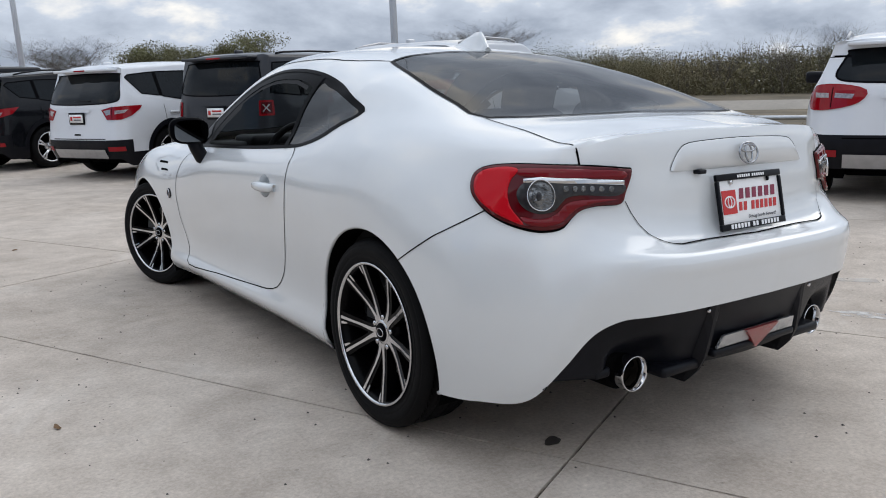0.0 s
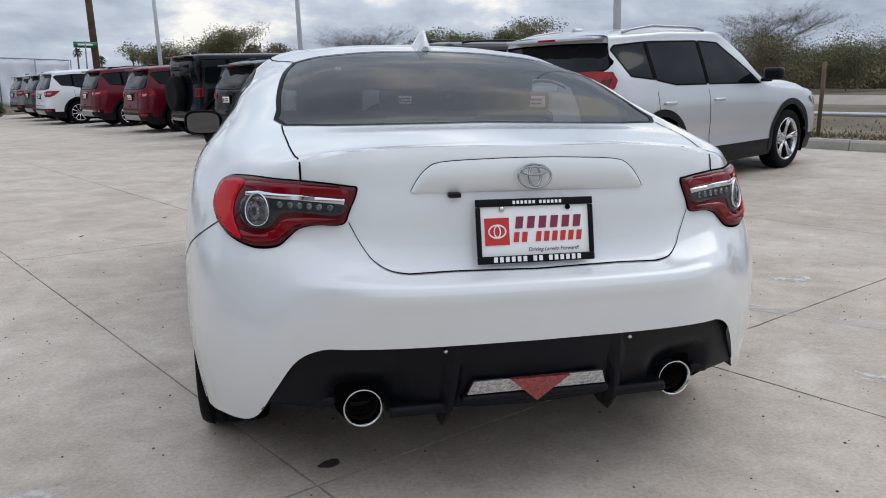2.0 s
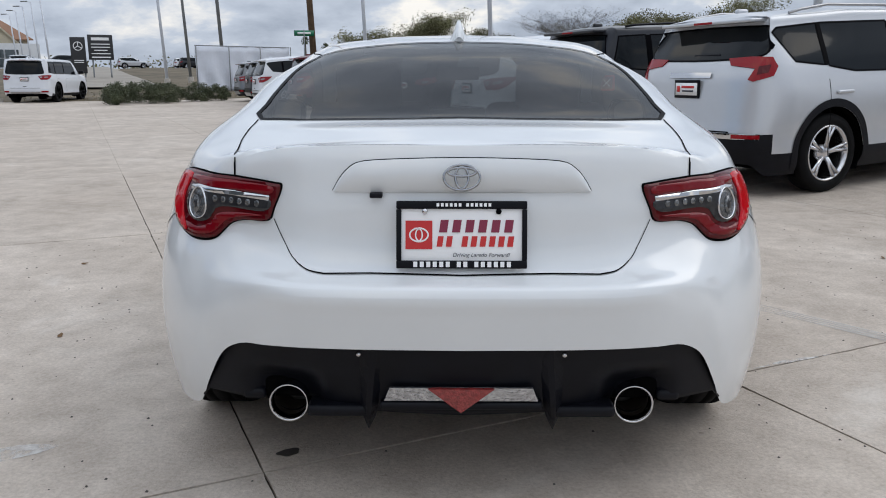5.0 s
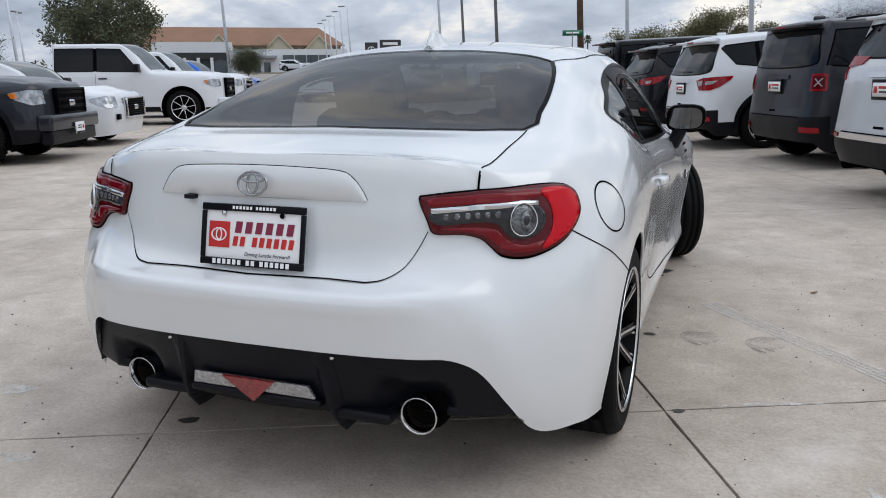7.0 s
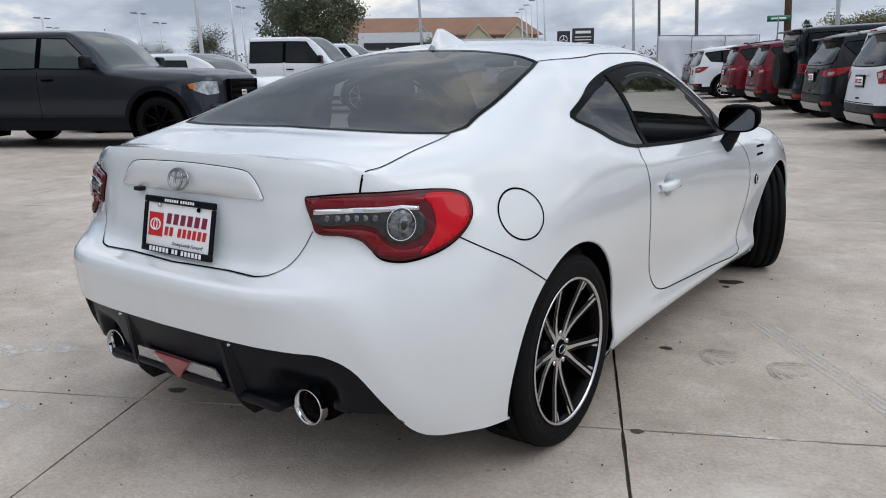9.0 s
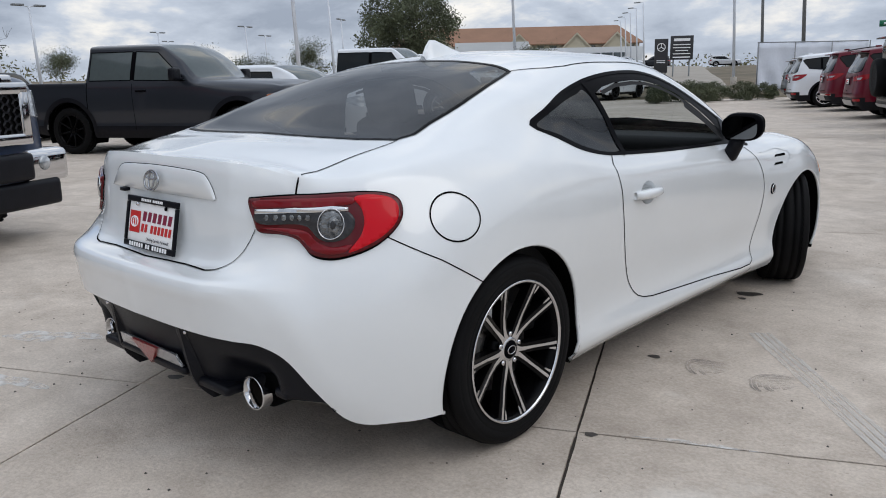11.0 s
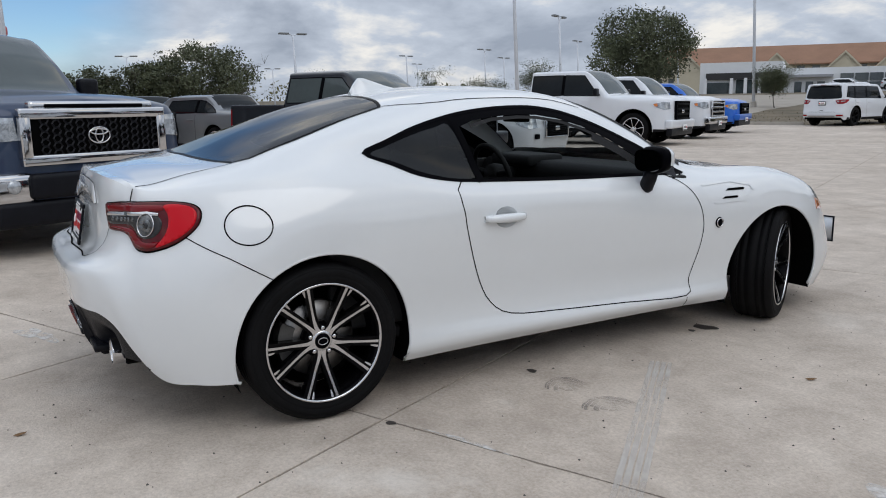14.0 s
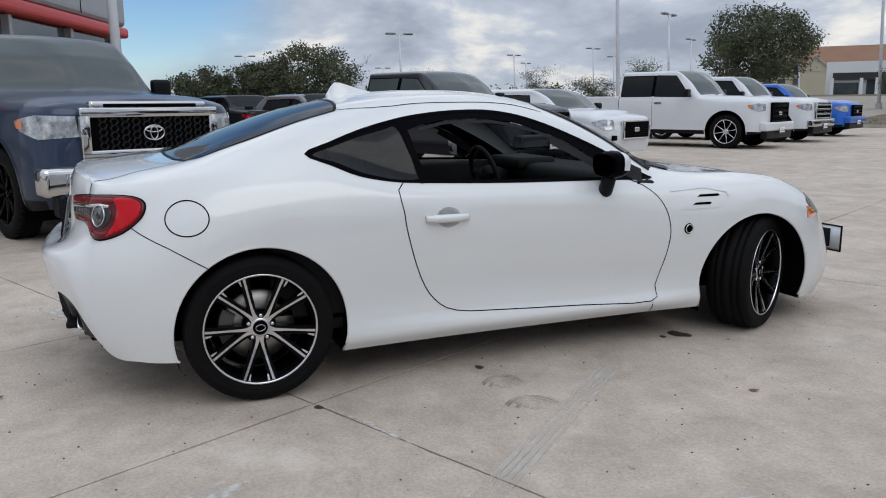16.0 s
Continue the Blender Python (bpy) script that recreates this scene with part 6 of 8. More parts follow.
    if plate:
        pz = {"suv": belt - .18 + tb * .6, "pickup": .62, "sedan": .82}[kind]
        p, n = tail_of(0.0, pz)
        tag = new("license_plate")
        tag.parent = car
        part("plate_frame", box_bm(.33, .02, .17, (0, 0, 0), .004), FRAME_BLUE, tag)
        part("plate_sheet", box_bm(.29, .01, .115, (0, -.009, 0)), PLATE_WHITE, tag)
        part("plate_print", box_bm(.042, .006, .055, (-.105, -.014, 0)), PLATE_RED, tag)
        part("plate_print", box_bm(.17, .006, .022, (.025, -.014, .020)), PLATE_RED, tag)
        part("plate_print", box_bm(.15, .006, .016, (.025, -.014, -.018)), PLATE_DARK, tag)
        tag.matrix_basis = Matrix.Translation((0, p.y - .012, pz))
    if kind == "suv":
        pc = strip(fine([(-w * .62, .60), (w * .62, .60)], 8), tail_of, .012, .003)
        solid("tailgate_gap", *pc, GAP, car)
        pc = strip(fine([(-w * .30, belt - .075 + tb * .7), (w * .30, belt - .075 + tb * .7)], 6), tail_of, .05, .016)
        solid("tailgate_trim", *pc, trim or mat, car)
        if trim is CHROME:
            pc = strip(fine([(-w * .90, tc - .015), (w * .90, tc - .015)], 12), tail_of, .050, .010)
            solid("bumper_strip", *pc, CHROME, car, "chrome bumper strip")
        sp = box_bm(W * .64, .26, .034, (0, yr + rake + .0, H - .070 - d), .014, 3)
        spoiler = part("spoiler", sp, mat, car)
        part("brake_lamp", box_bm(.24, .02, .022, (0, yr + rake - .127, H - .070 - d), .005), LAMP_RED, spoiler)
        pc = strip(fine([(-x, z) for x, z in reversed(back[1:])] + list(back), 2), tail_of, .016, .003)
        solid("rear_window_seal", *pc, GLOSS_BLACK, car)
        part("rear_wiper", box_bm(.34, .02, .02, (.10, yr + .075 + .02 + tb * .6, belt + .06 + tb), .006), BLACK_PLASTIC, car)
        if skid:
            pc = strip(fine([(-w * .60, .395), (w * .60, .395)], 14), tail_of, .125, .022, rows=5)
            solid("bumper_skid", *pc, SILVER_TRIM, car)
        zr = tc - .015 if trim is CHROME else .46
        rf = strip(fine([(w * .66, zr), (w * .90, zr)], 5), tail_of, .034 if trim is CHROME else .062, .014)
        for q in (rf, mirror(rf)):
            solid("rear_reflector", *q, LAMP_RED, car)
        latch = strip(fine([(-.07, .66), (.07, .66)], 3), tail_of, .022, .006)
        solid("tailgate_latch", *latch, GAP, car)
        if rails:
            for sx in (-1, 1):
                v, f = tube([(sx * (w - tum - .02), yr + rake + .25, H - .03 - d * .7), (sx * (w - tum - .02), yr + rake + .40, H - .012 - d * .5), (sx * (w - tum - .02), (yr + screen) / 2, H + .000), (sx * (w - tum - .02), screen - .30, H - .008), (sx * (w - tum - .02), screen - .12, H - .035)], .014, 8)
                solid("roof_rail", v, f, SILVER_TRIM if rails == "silver" else BLACK_PLASTIC, car)
        part("roof_antenna", box_bm(.05, .14, .07, (0, yr + rake + .35, H + .01 - d * .7), .02), mat, car)
        if spare:
            v, f = lathe([(.05, -.02), (.25, -.03), (.30, -.09), (.36, -.11), (.385, -.06), (.385, .06), (.36, .11), (.25, .10), (.0, .10)], 36)
            solid("spare_wheel", *moved((v, f), pose(0, yr - .06, .98, 0, 0, -90)), RUBBER, car)
    if kind == "pickup":
        part("rear_bumper", box_bm(W * .94, .16, .20, (0, yr - .06, .56), .03), CHROME if nose != "dark" else BLACK_PLASTIC, car)
        pc = strip(fine([(-w * .8, bed - .50), (w * .8, bed - .50)], 6), tail_of, .012, .003)
        solid("tailgate_gap", *pc, GAP, car)
        pc = strip(fine([(roof_end - .012, bed), (roof_end - .012, gc + .14)], 6), flank_at, .016, .003)
        for q in (pc, mirror(pc)):
            solid("bed_gap", *q, GAP, car)
    # nose: grille, lamps, bumper
    gz0, gz1 = {"plain": (.52, hood - .20), "tall": (.62, hood - .10), "hex": (.77, hood - .11), "dark": (.62, hood - .12), "mesh": (.48, hood - .16)}[nose]
    gw = w * {"tall": .62, "hex": .55}.get(nose, .50)
    fy = nose_of(0, (gz0 + gz1) / 2)[0].y + .012
    gr = new("grille")
    gr.parent = car
    gmat = CHROME if nose in ("tall", "hex", "mesh") else GLOSS_BLACK
    part("grille_backing", box_bm(gw * 2, .06, gz1 - gz0, (0, fy - .02, (gz0 + gz1) / 2), .02), GAP, gr)
    fr = .085 if nose == "hex" else .035
    for bx, bz, sx, sz in ((0, gz1, gw * 2 + fr * 2, fr), (0, gz0, gw * 2 + fr * 2, fr), (-gw - fr / 2, (gz0 + gz1) / 2, fr, gz1 - gz0), (gw + fr / 2, (gz0 + gz1) / 2, fr, gz1 - gz0)):
        part("grille_frame", box_bm(sx, .075, sz, (bx, fy - .005, bz), .015), gmat if nose != "plain" else mat, gr)
    if nose == "hex":
        pieces = []
        hx = .066
        cols_, rows_ = int(gw * 2 / (hx * 1.5)), int((gz1 - gz0) / (hx * .9))
        for i in range(cols_ + 1):
            for j in range(rows_ + 1):
                cx, cz = -gw + hx * 1.5 * i + .02, gz0 + .02 + hx * .88 * (j + (i % 2) * .5)
                if cz > gz1 - .02 or abs(cx) > gw - .02:
                    continue
                pieces.append(tube([(cx + hx * .52 * math.cos(k * math.pi / 3), fy + .016, cz + hx * .46 * math.sin(k * math.pi / 3)) for k in range(6)], .0095, 4, True))
        tagged(solid("grille_mesh", *merge(*pieces), BLACK_PLASTIC, gr, smooth=False), kind="stuff")
        part("grille_slot", box_bm(gw * 1.55, .03, .030, (0, fy + .012, gz1 + .060), .010), GLOSS_BLACK, gr)
        part("hood_trim", box_bm(gw * 1.95, .10, .085, (0, fy - .040, gz1 + .055), .03, 3), CHROME, gr)
        badge(gr, Matrix.Translation((0, fy + .03, (gz0 + gz1) / 2)), .19, .13, CHROME, Matrix(), "grille_badge")
    else:
        n = 4 if nose != "mesh" else 9
        for i in range(n):
            z = gz0 + (gz1 - gz0) * (i + .5) / n
            part("grille_bar", box_bm(gw * 2, .03, (gz1 - gz0) / n * .42, (0, fy + .006, z), .006), gmat if nose == "tall" else GLOSS_BLACK, gr)
        part("grille_badge", box_bm(.18, .03, .09, (0, fy + .02, (gz0 + gz1) / 2), .02), CHROME if nose != "tall" else GLOSS_BLACK, gr)
    for sx in (-1, 1):
        hz = hood - .22
        s_n = sh.s[-3]
        ex = .12 if nose == "hex" else 0
        outl = [(s_n - .30, hz + .05), (s_n - .05, hz + .09), (s_n + .16 + ex, hz + .08), (s_n + .18 + ex, hz - .09), (s_n - .02, hz - .11), (s_n - .22, hz - .04)]
        pc = wrap_patch(fine(outl, 3, True), .012, .03, lambda s_, z_: sh.at(s_, z_), .05)
        hl_ = solid("headlamp", *(pc if sx > 0 else mirror(pc)), LAMP_CLEAR, car, "clear headlamp", smooth=False)
        mp = [(s_n - .30, hz + .04), (s_n - .20, hz + .06), (s_n - .18, hz - .02), (s_n - .26, hz - .02)]
        pc = wrap_patch(mp, .016, .006, lambda s_, z_: sh.at(s_, z_), .05)
        solid("side_marker", *(pc if sx > 0 else mirror(pc)), AMBER if kind == "pickup" else LAMP_CLEAR, hl_, smooth=False)
        part("fog_lamp", box_bm(.16, .05, .10, (sx * w * .74, nose_of(w * .74, .50)[0].y + .0, .50), .02), GLOSS_BLACK, car)
        # mirrors
        q, n_ = flank_at(cowl - .22, belt + .01)
        mm = box_bm(.22, .11, .20 if kind == "pickup" else .14, (sx * (w + .11), cowl - .30, belt + .11), .045, 3)
        part("wing_mirror", mm, BLACK_PLASTIC, car)
        part("mirror_arm", box_bm(.12, .06, .04, (sx * (w + .01), cowl - .28, belt + .04), .012), BLACK_PLASTIC, car)
    if kind == "pickup":
        bz = .56
        if nose == "hex":
            part("front_bumper", box_bm(W * .60, .20, .20, (0, yf - .05, bz + .01), .04, 3), BLACK_PLASTIC, car, "black centre bumper")
            for sx in (-1, 1):
                cr = part("bumper_corner", box_bm(W * .21, .22, .25, (sx * w * .76, yf - .10, bz), .06, 3), CHROME, car, "chrome bumper corner")
                v, f = lathe([(0, .012), (.045, .01), (.055, 0), (.055, -.04)], 20)
                solid("fog_light", *moved((v, f), pose(sx * w * .72, yf + .012, bz + .02, 0, 0, 90)), LAMP_CLEAR, cr)
        else:
            part("front_bumper", box_bm(W * .93, .20, .22, (0, yf - .04, bz), .05, 3), CHROME if nose == "tall" else mat, car)
        part("bumper_valance", box_bm(W * .86, .16, .20, (0, yf - .06, bz - .20), .04, 3), BLACK_PLASTIC, car)
    if plate and kind == "pickup":
        fp = part("front_plate", box_bm(.31, .02, .16, (0, yf + .09, bz - .10), .004), PLATE_WHITE, car)
        part("plate_print", box_bm(.05, .006, .05, (-.10, yf + .101, bz - .09)), PLATE_RED, fp)
        for k_, ln_ in ((.02, .13), (-.012, .16)):
            part("plate_print", box_bm(ln_, .006, .016, (.03, yf + .101, bz - .09 + k_)), PLATE_DARK, fp)
        part("plate_print", box_bm(.31, .006, .025, (0, yf + .101, bz - .165)), FRAME_BLUE, fp)
    # wells, floor, wheels
    part("underbody", box_bm(W * .60, L * .78, .22, (0, (yf + yr) / 2 + .08, gc + .09), .03), GAP, car)
    part("cabin_block", box_bm(W * .76, max(.8, cowl - max(roof_end, yr + .6)), belt - .45, (0, (cowl + max(roof_end, yr + .6)) / 2, (belt + .30) / 2), .05), GAP, car)
    for cy, cz, rad in arches:
        for sx in (-1, 1):
            n, v = 20, []
            for i in range(n + 1):
                g = math.radians(-25 + 230 * i / n)
                for x in (w - .035, w - .36):
                    v.append((sx * x, cy + (rad + .006) * math.cos(g), cz + (rad + .006) * math.sin(g)))
            f = [(i * 2, i * 2 + 1, i * 2 + 3, i * 2 + 2) for i in range(n)] + [tuple(i * 2 + 1 for i in range(n + 1))]
            solid("wheel_well", v, f, GAP, car)
    me_t, me_r, me_b = wheel_meshes(r, wheel)
    for cy in (0, wb):
        for sx in (-1, 1):
            wh = new("wheel")
            wh.parent = car
            wh.matrix_basis = pose(sx * (w - .135), cy, r, 0, 0, 0 if sx > 0 else 180)
            for nm, me in (("tyre", me_t), ("rim", me_r), ("rim_shade_disc", me_b)):
                o = new(nm, me)
                o.parent = wh
    car.matrix_basis = pose(place[0], place[1], place[2], math.degrees(math.atan(FALL)) if group == ROW else 0, 0, heading - 90)
    return car


def park(a, b):
    return lot(a, b)


FACE = "row of parked vehicles across the aisle"
vehicle("suv", "silver compact crossover with roof rails parked by the kerb", "suv", P_SILVER, park(5.15, 3.65), PHI, 4.57, 1.84, 1.70, 2.67, .95, 1.06, 1.04, 2.28, 1.18, -.1,
        rake=.34, tum=.24, tb=.16, tc=.58, skid=False, r=.365, wheel="five", posts=(-.74, -.06, .86, 1.98), group=ROW, lamp="hook", rails="silver", trim=CHROME)
vehicle("suv", "dark grey boxy compact suv with square red lamps", "suv", P_GREY, park(5.55, 6.60), PHI, 4.23, 1.805, 1.69, 2.57, .78, 1.09, 1.08, 2.20, 1.50, -.1,
        r=.35, rake=.20, tum=.16, tb=.05, tc=.60, skid=False, wheel="black", posts=(-.62, -.02, .86, 1.96), group=ROW, lamp="square", rails="black")
vehicle("suv", "white crossover with red lamps and silver bumper skid", "suv", P_WHITE, park(5.55, 9.18), PHI, 4.52, 1.84, 1.68, 2.69, .95, 1.07, 1.05, 2.28, 1.22, -.1,
        r=.355, tc=.58, wheel="five", posts=(-.74, -.10, .84, 1.98), group=ROW, lamp="wide")
vehicle("suv", "black crossover with slim red lamps and silver skid", "suv", P_BLACK, park(5.75, 12.40), PHI, 4.48, 1.85, 1.65, 2.67, .92, 1.07, 1.05, 2.28, 1.22, -.1,
        r=.36, tc=.60, wheel="five", posts=(-.72, -.10, .84, 1.98), group=ROW, lamp="slim", rails="black")
vehicle("suv", "black square off-road suv with a rear spare wheel", "suv", P_BLACK, park(5.75, 15.45), PHI, 4.33, 1.87, 1.84, 2.95, .62, 1.16, 1.13, 2.35, 2.05, 0,
        r=.40, rake=.10, tum=.09, gc=.27, wheel="black", posts=(-.48, .20, 1.05, 2.12), group=ROW, lamp="square", spare=True)
vehicle("suv", "red crossover with slim lamps, parked in the row", "suv", P_RED, park(5.95, 18.45), PHI, 4.55, 1.84, 1.68, 2.70, .95, 1.06, 1.05, 2.28, 1.22, -.1,
        r=.36, wheel="multi", posts=(-.74, -.10, .84, 1.98), group=ROW, lamp="slim")
vehicle("suv", "dark red crossover with chrome trim, parked in the row", "suv", P_RED, park(6.0, 22.4), PHI, 4.64, 1.84, 1.71, 2.71, .98, 1.07, 1.07, 2.30, 1.22, -.1,
        r=.36, wheel="multi", posts=(-.76, -.10, .84, 1.98), group=ROW, lamp="wide", rails="black", trim=CHROME)
vehicle("suv", "white crossover with wide red lamps, far along the row", "suv", P_WHITE, park(5.5, 25.6), PHI, 4.64, 1.84, 1.71, 2.71, .98, 1.07, 1.07, 2.30, 1.22, -.1,
        r=.36, wheel="multi", posts=(-.76, -.10, .84, 1.98), group=ROW, lamp="wide")
vehicle("suv", "dark grey crossover near the end of the row", "suv", P_GREY, park(5.8, 28.7), PHI, 4.5, 1.84, 1.66, 2.69, .95, 1.06, 1.05, 2.28, 1.22, -.1,
        r=.355, wheel="multi", posts=(-.74, -.10, .84, 1.98), group=ROW, lamp="wide")
vehicle("suv", "mid grey crossover at the far end of the row", "suv", P_MID, park(5.95, 31.8), PHI, 4.5, 1.84, 1.66, 2.69, .95, 1.06, 1.05, 2.28, 1.22, -.1,
        r=.355, wheel="multi", posts=(-.74, -.10, .84, 1.98), group=ROW, lamp="wide")
vehicle("suv", "white compact crossover with large red lamps near the kerb", "suv", P_WHITE, park(6.2, -1.20), PHI, 4.42, 1.80, 1.57, 2.70, .84, 1.0, .98, 2.24, 1.15, -.1,
        r=.345, tb=.08, tum=.29, gl=.72, tc=.62, wheel="multi", posts=(-.66, -.06, .86, 1.96), group=ROW, lamp="round", rails="silver")

vehicle("pickup_truck", "slate blue pickup with a chrome honeycomb grille", "pickup", P_SLATE, park(-8.0, 1.34), PHI, 5.81, 2.03, 1.95, 3.70, 1.15, 1.27, 1.24, 3.02, 2.20, .62,
        r=.41, gc=.30, wheel="off", posts=(.62, 1.60, 2.76), group=FACE, lamp="tall", nose="hex", bed=1.28, clad=False)
vehicle("pickup_truck", "dark grey crew-cab pickup with black wheels", "pickup", P_TACO, park(-8.65, 9.15), PHI, 5.40, 1.90, 1.80, 3.24, 1.20, 1.18, 1.13, 2.52, 1.70, .42,
        r=.39, gc=.28, wheel="off", glass=PALE_GLASS, handle_mat=GLOSS_BLACK, posts=(.42, 1.30, 2.34), group=FACE, lamp="tall", nose="dark", bed=1.18)
vehicle("sedan", "white full-size sedan with a mesh grille", "sedan", P_WHITE, park(-8.4, 12.1), PHI, 5.04, 1.90, 1.49, 3.05, 1.10, 1.0, .98, 2.70, 1.85, .55,
        r=.36, gc=.17, wheel="multi", posts=(-.05, .75, 2.05), group=FACE, lamp="slim", nose="mesh", deck=1.06, clad=False)
vehicle("pickup_truck", "white crew-cab pickup with black off-road wheels", "pickup", P_WHITE, park(-8.6, 18.5), PHI, 5.89, 2.03, 2.02, 3.68, 1.22, 1.30, 1.26, 2.98, 2.18, .62,
        r=.43, gc=.36, wheel="trail", posts=(.62, 1.62, 2.74), group=FACE, lamp="tall", nose="dark", bed=1.34, handle_mat=GLOSS_BLACK, clad=False)
vehicle("pickup_truck", "white pickup with a chrome grille and bumper", "pickup", P_WHITE, park(-8.7, 22.4), PHI, 5.85, 2.03, 1.95, 3.64, 1.22, 1.27, 1.24, 2.94, 2.15, .62,
        r=.41, gc=.32, wheel="six", posts=(.62, 1.60, 2.70), group=FACE, lamp="tall", nose="tall", bed=1.30, clad=False)
vehicle("pickup_truck", "bright blue pickup at the end of the row", "pickup", P_BLUE, park(-8.6, 27.0), PHI, 5.40, 1.90, 1.80, 3.24, 1.20, 1.18, 1.15, 2.52, 1.70, .42,
        r=.40, gc=.30, wheel="black", posts=(.42, 1.30, 2.34), group=FACE, lamp="tall", nose="dark", bed=1.18, clad=False)
vehicle("suv", "white body-on-frame suv standing on the driveway", "suv", P_WHITE, (-17.7, 30.8, 0), 96, 4.83, 1.925, 1.80, 2.79, 1.05, 1.14, 1.13, 2.75, 1.85, -.1,
        r=.40, gc=.27, rake=.20, tum=.14, wheel="black", posts=(-.80, -.10, .86, 2.20), lamp="wide", clad=False)
vehicle("sedan", "silver grey sedan parked behind the pickups", "sedan", P_MID, park(-12.6, 11.0), PHI + 180, 4.85, 1.86, 1.46, 2.82, 1.08, .98, .95, 2.5, 1.7, .45,
        r=.34, gc=.16, wheel="multi", posts=(-.1, .68, 1.9), lamp="slim", deck=1.04, clad=False)
vehicle("sedan", "black sedan parked beyond the blue pickup", "sedan", P_BLACK, park(-15.0, 10.3), PHI + 180, 4.80, 1.84, 1.45, 2.80, 1.06, .97, .94, 2.5, 1.7, .45,
        r=.34, gc=.16, wheel="multi", posts=(-.1, .68, 1.9), lamp="slim", deck=1.04, clad=False)

# ---- lot, kerb, plain ----
KERB_A, END_B = 10.15, 36.0


def rise(a, b):
    """Height of the land round the lot, which climbs gently away from it."""
    db, dm = max(0, b - END_B), max(0, -a - 23)
    h = float(np.interp(a, [KERB_A, KERB_A + .2, 17, 36, 58, 80], [0, .15, -.15, .33, 1.05, 1.5]))
    other = max(min(.026 * db, 2.2), min(.02 * dm, 2.0))
    h = max(h, other) if other > 0 else h
    return h + (.05 * noise.noise(Vector((a * .3, b * .3, 0))) if h > .2 else 0)


ga = sorted({-2500, -900, -400, -200, -120, -80, -60, -48, -40, -34, -30, -26, -23.2, -23, 4.56, KERB_A + .12, KERB_A + .2, 11, 12, 13.5, 15, 17, 19, 22, 25, 29, 33, 38, 44, 50, 58, 68, 80, 120, 200, 400, 900, 2500})
gb = sorted({-2500, -900, -400, -200, -120, -80, -60.2, -60, -50, -40, -30, -22, -16, -10, -6, -2, 2, 6, 10, 14, 18, 22, 26, 30, 33, END_B, END_B + .2, 39, 43, 48, 54, 62, 72, 85, 105, 140, 200, 400, 900, 2500})
inside = lambda a, b: -23 <= a <= KERB_A + .12 and -60 <= b <= END_B
gv = [lot(a, b, -.06 if inside(a, b) else rise(a, b)) for a in ga for b in gb]
nb_ = len(gb)
gf = [(i * nb_ + j, (i + 1) * nb_ + j, (i + 1) * nb_ + j + 1, i * nb_ + j + 1) for i in range(len(ga) - 1) for j in range(nb_ - 1)]
tagged(solid("ground", gv, gf, SOIL), "dry grass and soil plain reaching the horizon", "ground", kind="structure")

LINES_A = [-23.0, -18.8, -15.2, -11.6, -8.0, -4.4, -.735, .955, 4.56, 8.2, KERB_A]
LINES_B = [-60.0] + [-.262 + 3.72 * k for k in range(-15, 10)] + [END_B]
GAP_A, GAP_B = {.955: .006, -.735: .0026, 4.56: .005}, {}
pave = tagged(solid("pavement", [lot(a, b, -.012) for a in (-23, 4.56, KERB_A) for b in (-60, END_B)], [(0, 2, 3, 1), (2, 4, 5, 3)], JOINT, smooth=False),
              "tan worn concrete slabs with dark joints", "pavement", kind="structure")
rnd = random.Random(4)


def slab(a0, a1, b0, b1, near):
    ga0, ga1 = GAP_A.get(a0, .005) / 2, GAP_A.get(a1, .005) / 2
    gb0 = gb1 = .0024
    n = 110 if near else 1
    out = []
    corners = [(a0 + ga0, b0 + gb0), (a1 - ga1, b0 + gb0), (a1 - ga1, b1 - gb1), (a0 + ga0, b1 - gb1)]
    for k in range(4):
        p, q = corners[k], corners[(k + 1) % 4]
        for i in range(n):
            t = i / n
            x, y = p[0] + (q[0] - p[0]) * t, p[1] + (q[1] - p[1]) * t
            if near and 0 < i:
                inw = .0022 * (1 + noise.noise(Vector((x * 9, y * 9, k)))) + max(0, noise.noise(Vector((x * 4 + 7, y * 4, k * 3))) - .38) * .022
                dx, dy = ((0, 1), (-1, 0), (0, -1), (1, 0))[k]
                x, y = x + dx * inw, y + dy * inw
            out.append((x, y))
    k = len(out)
    v = [lot(x, y, 0) for x, y in out] + [lot(x, y, -.014) for x, y in out]
    f = [tuple(range(k))] + [(i, k + i, k + (i + 1) % k, (i + 1) % k) for i in range(k)]
    solid("slab", v, f, CONCRETE, pave, smooth=False)


# kerb
KERB = noisy(base_mat("kerb_concrete", (0.36, 0.33, 0.29), 0.85), 1.5, 0.22, bump=0.3, bump_scale=60)
kerb = tagged(new("kerb"), "pale concrete kerb along the lot's edge", "kerb", kind="structure")
bkerb = -12.0
while bkerb < END_B - .1:
    b1 = min(bkerb + 3.0, END_B)
    prof = [(0, -.05), (.02, .115), (.05, .15), (.15, .155), (.15, -.05)]
    v = [lot(KERB_A + x, bkerb + .006, z) for x, z in prof] + [lot(KERB_A + x, b1 - .006, z) for x, z in prof]
    f = [tuple(range(5)), tuple(range(9, 4, -1))] + [(i, 5 + i, 5 + (i + 1) % 5, (i + 1) % 5) for i in range(5)]
    solid("kerb_stone", v, f, KERB, kerb, smooth=False)
    bkerb = b1
v = [lot(x, END_B + y, z) for y, z in ((0, -.05), (.02, .13), (.15, .14), (.15, -.05)) for x in (-23, -4.0)]
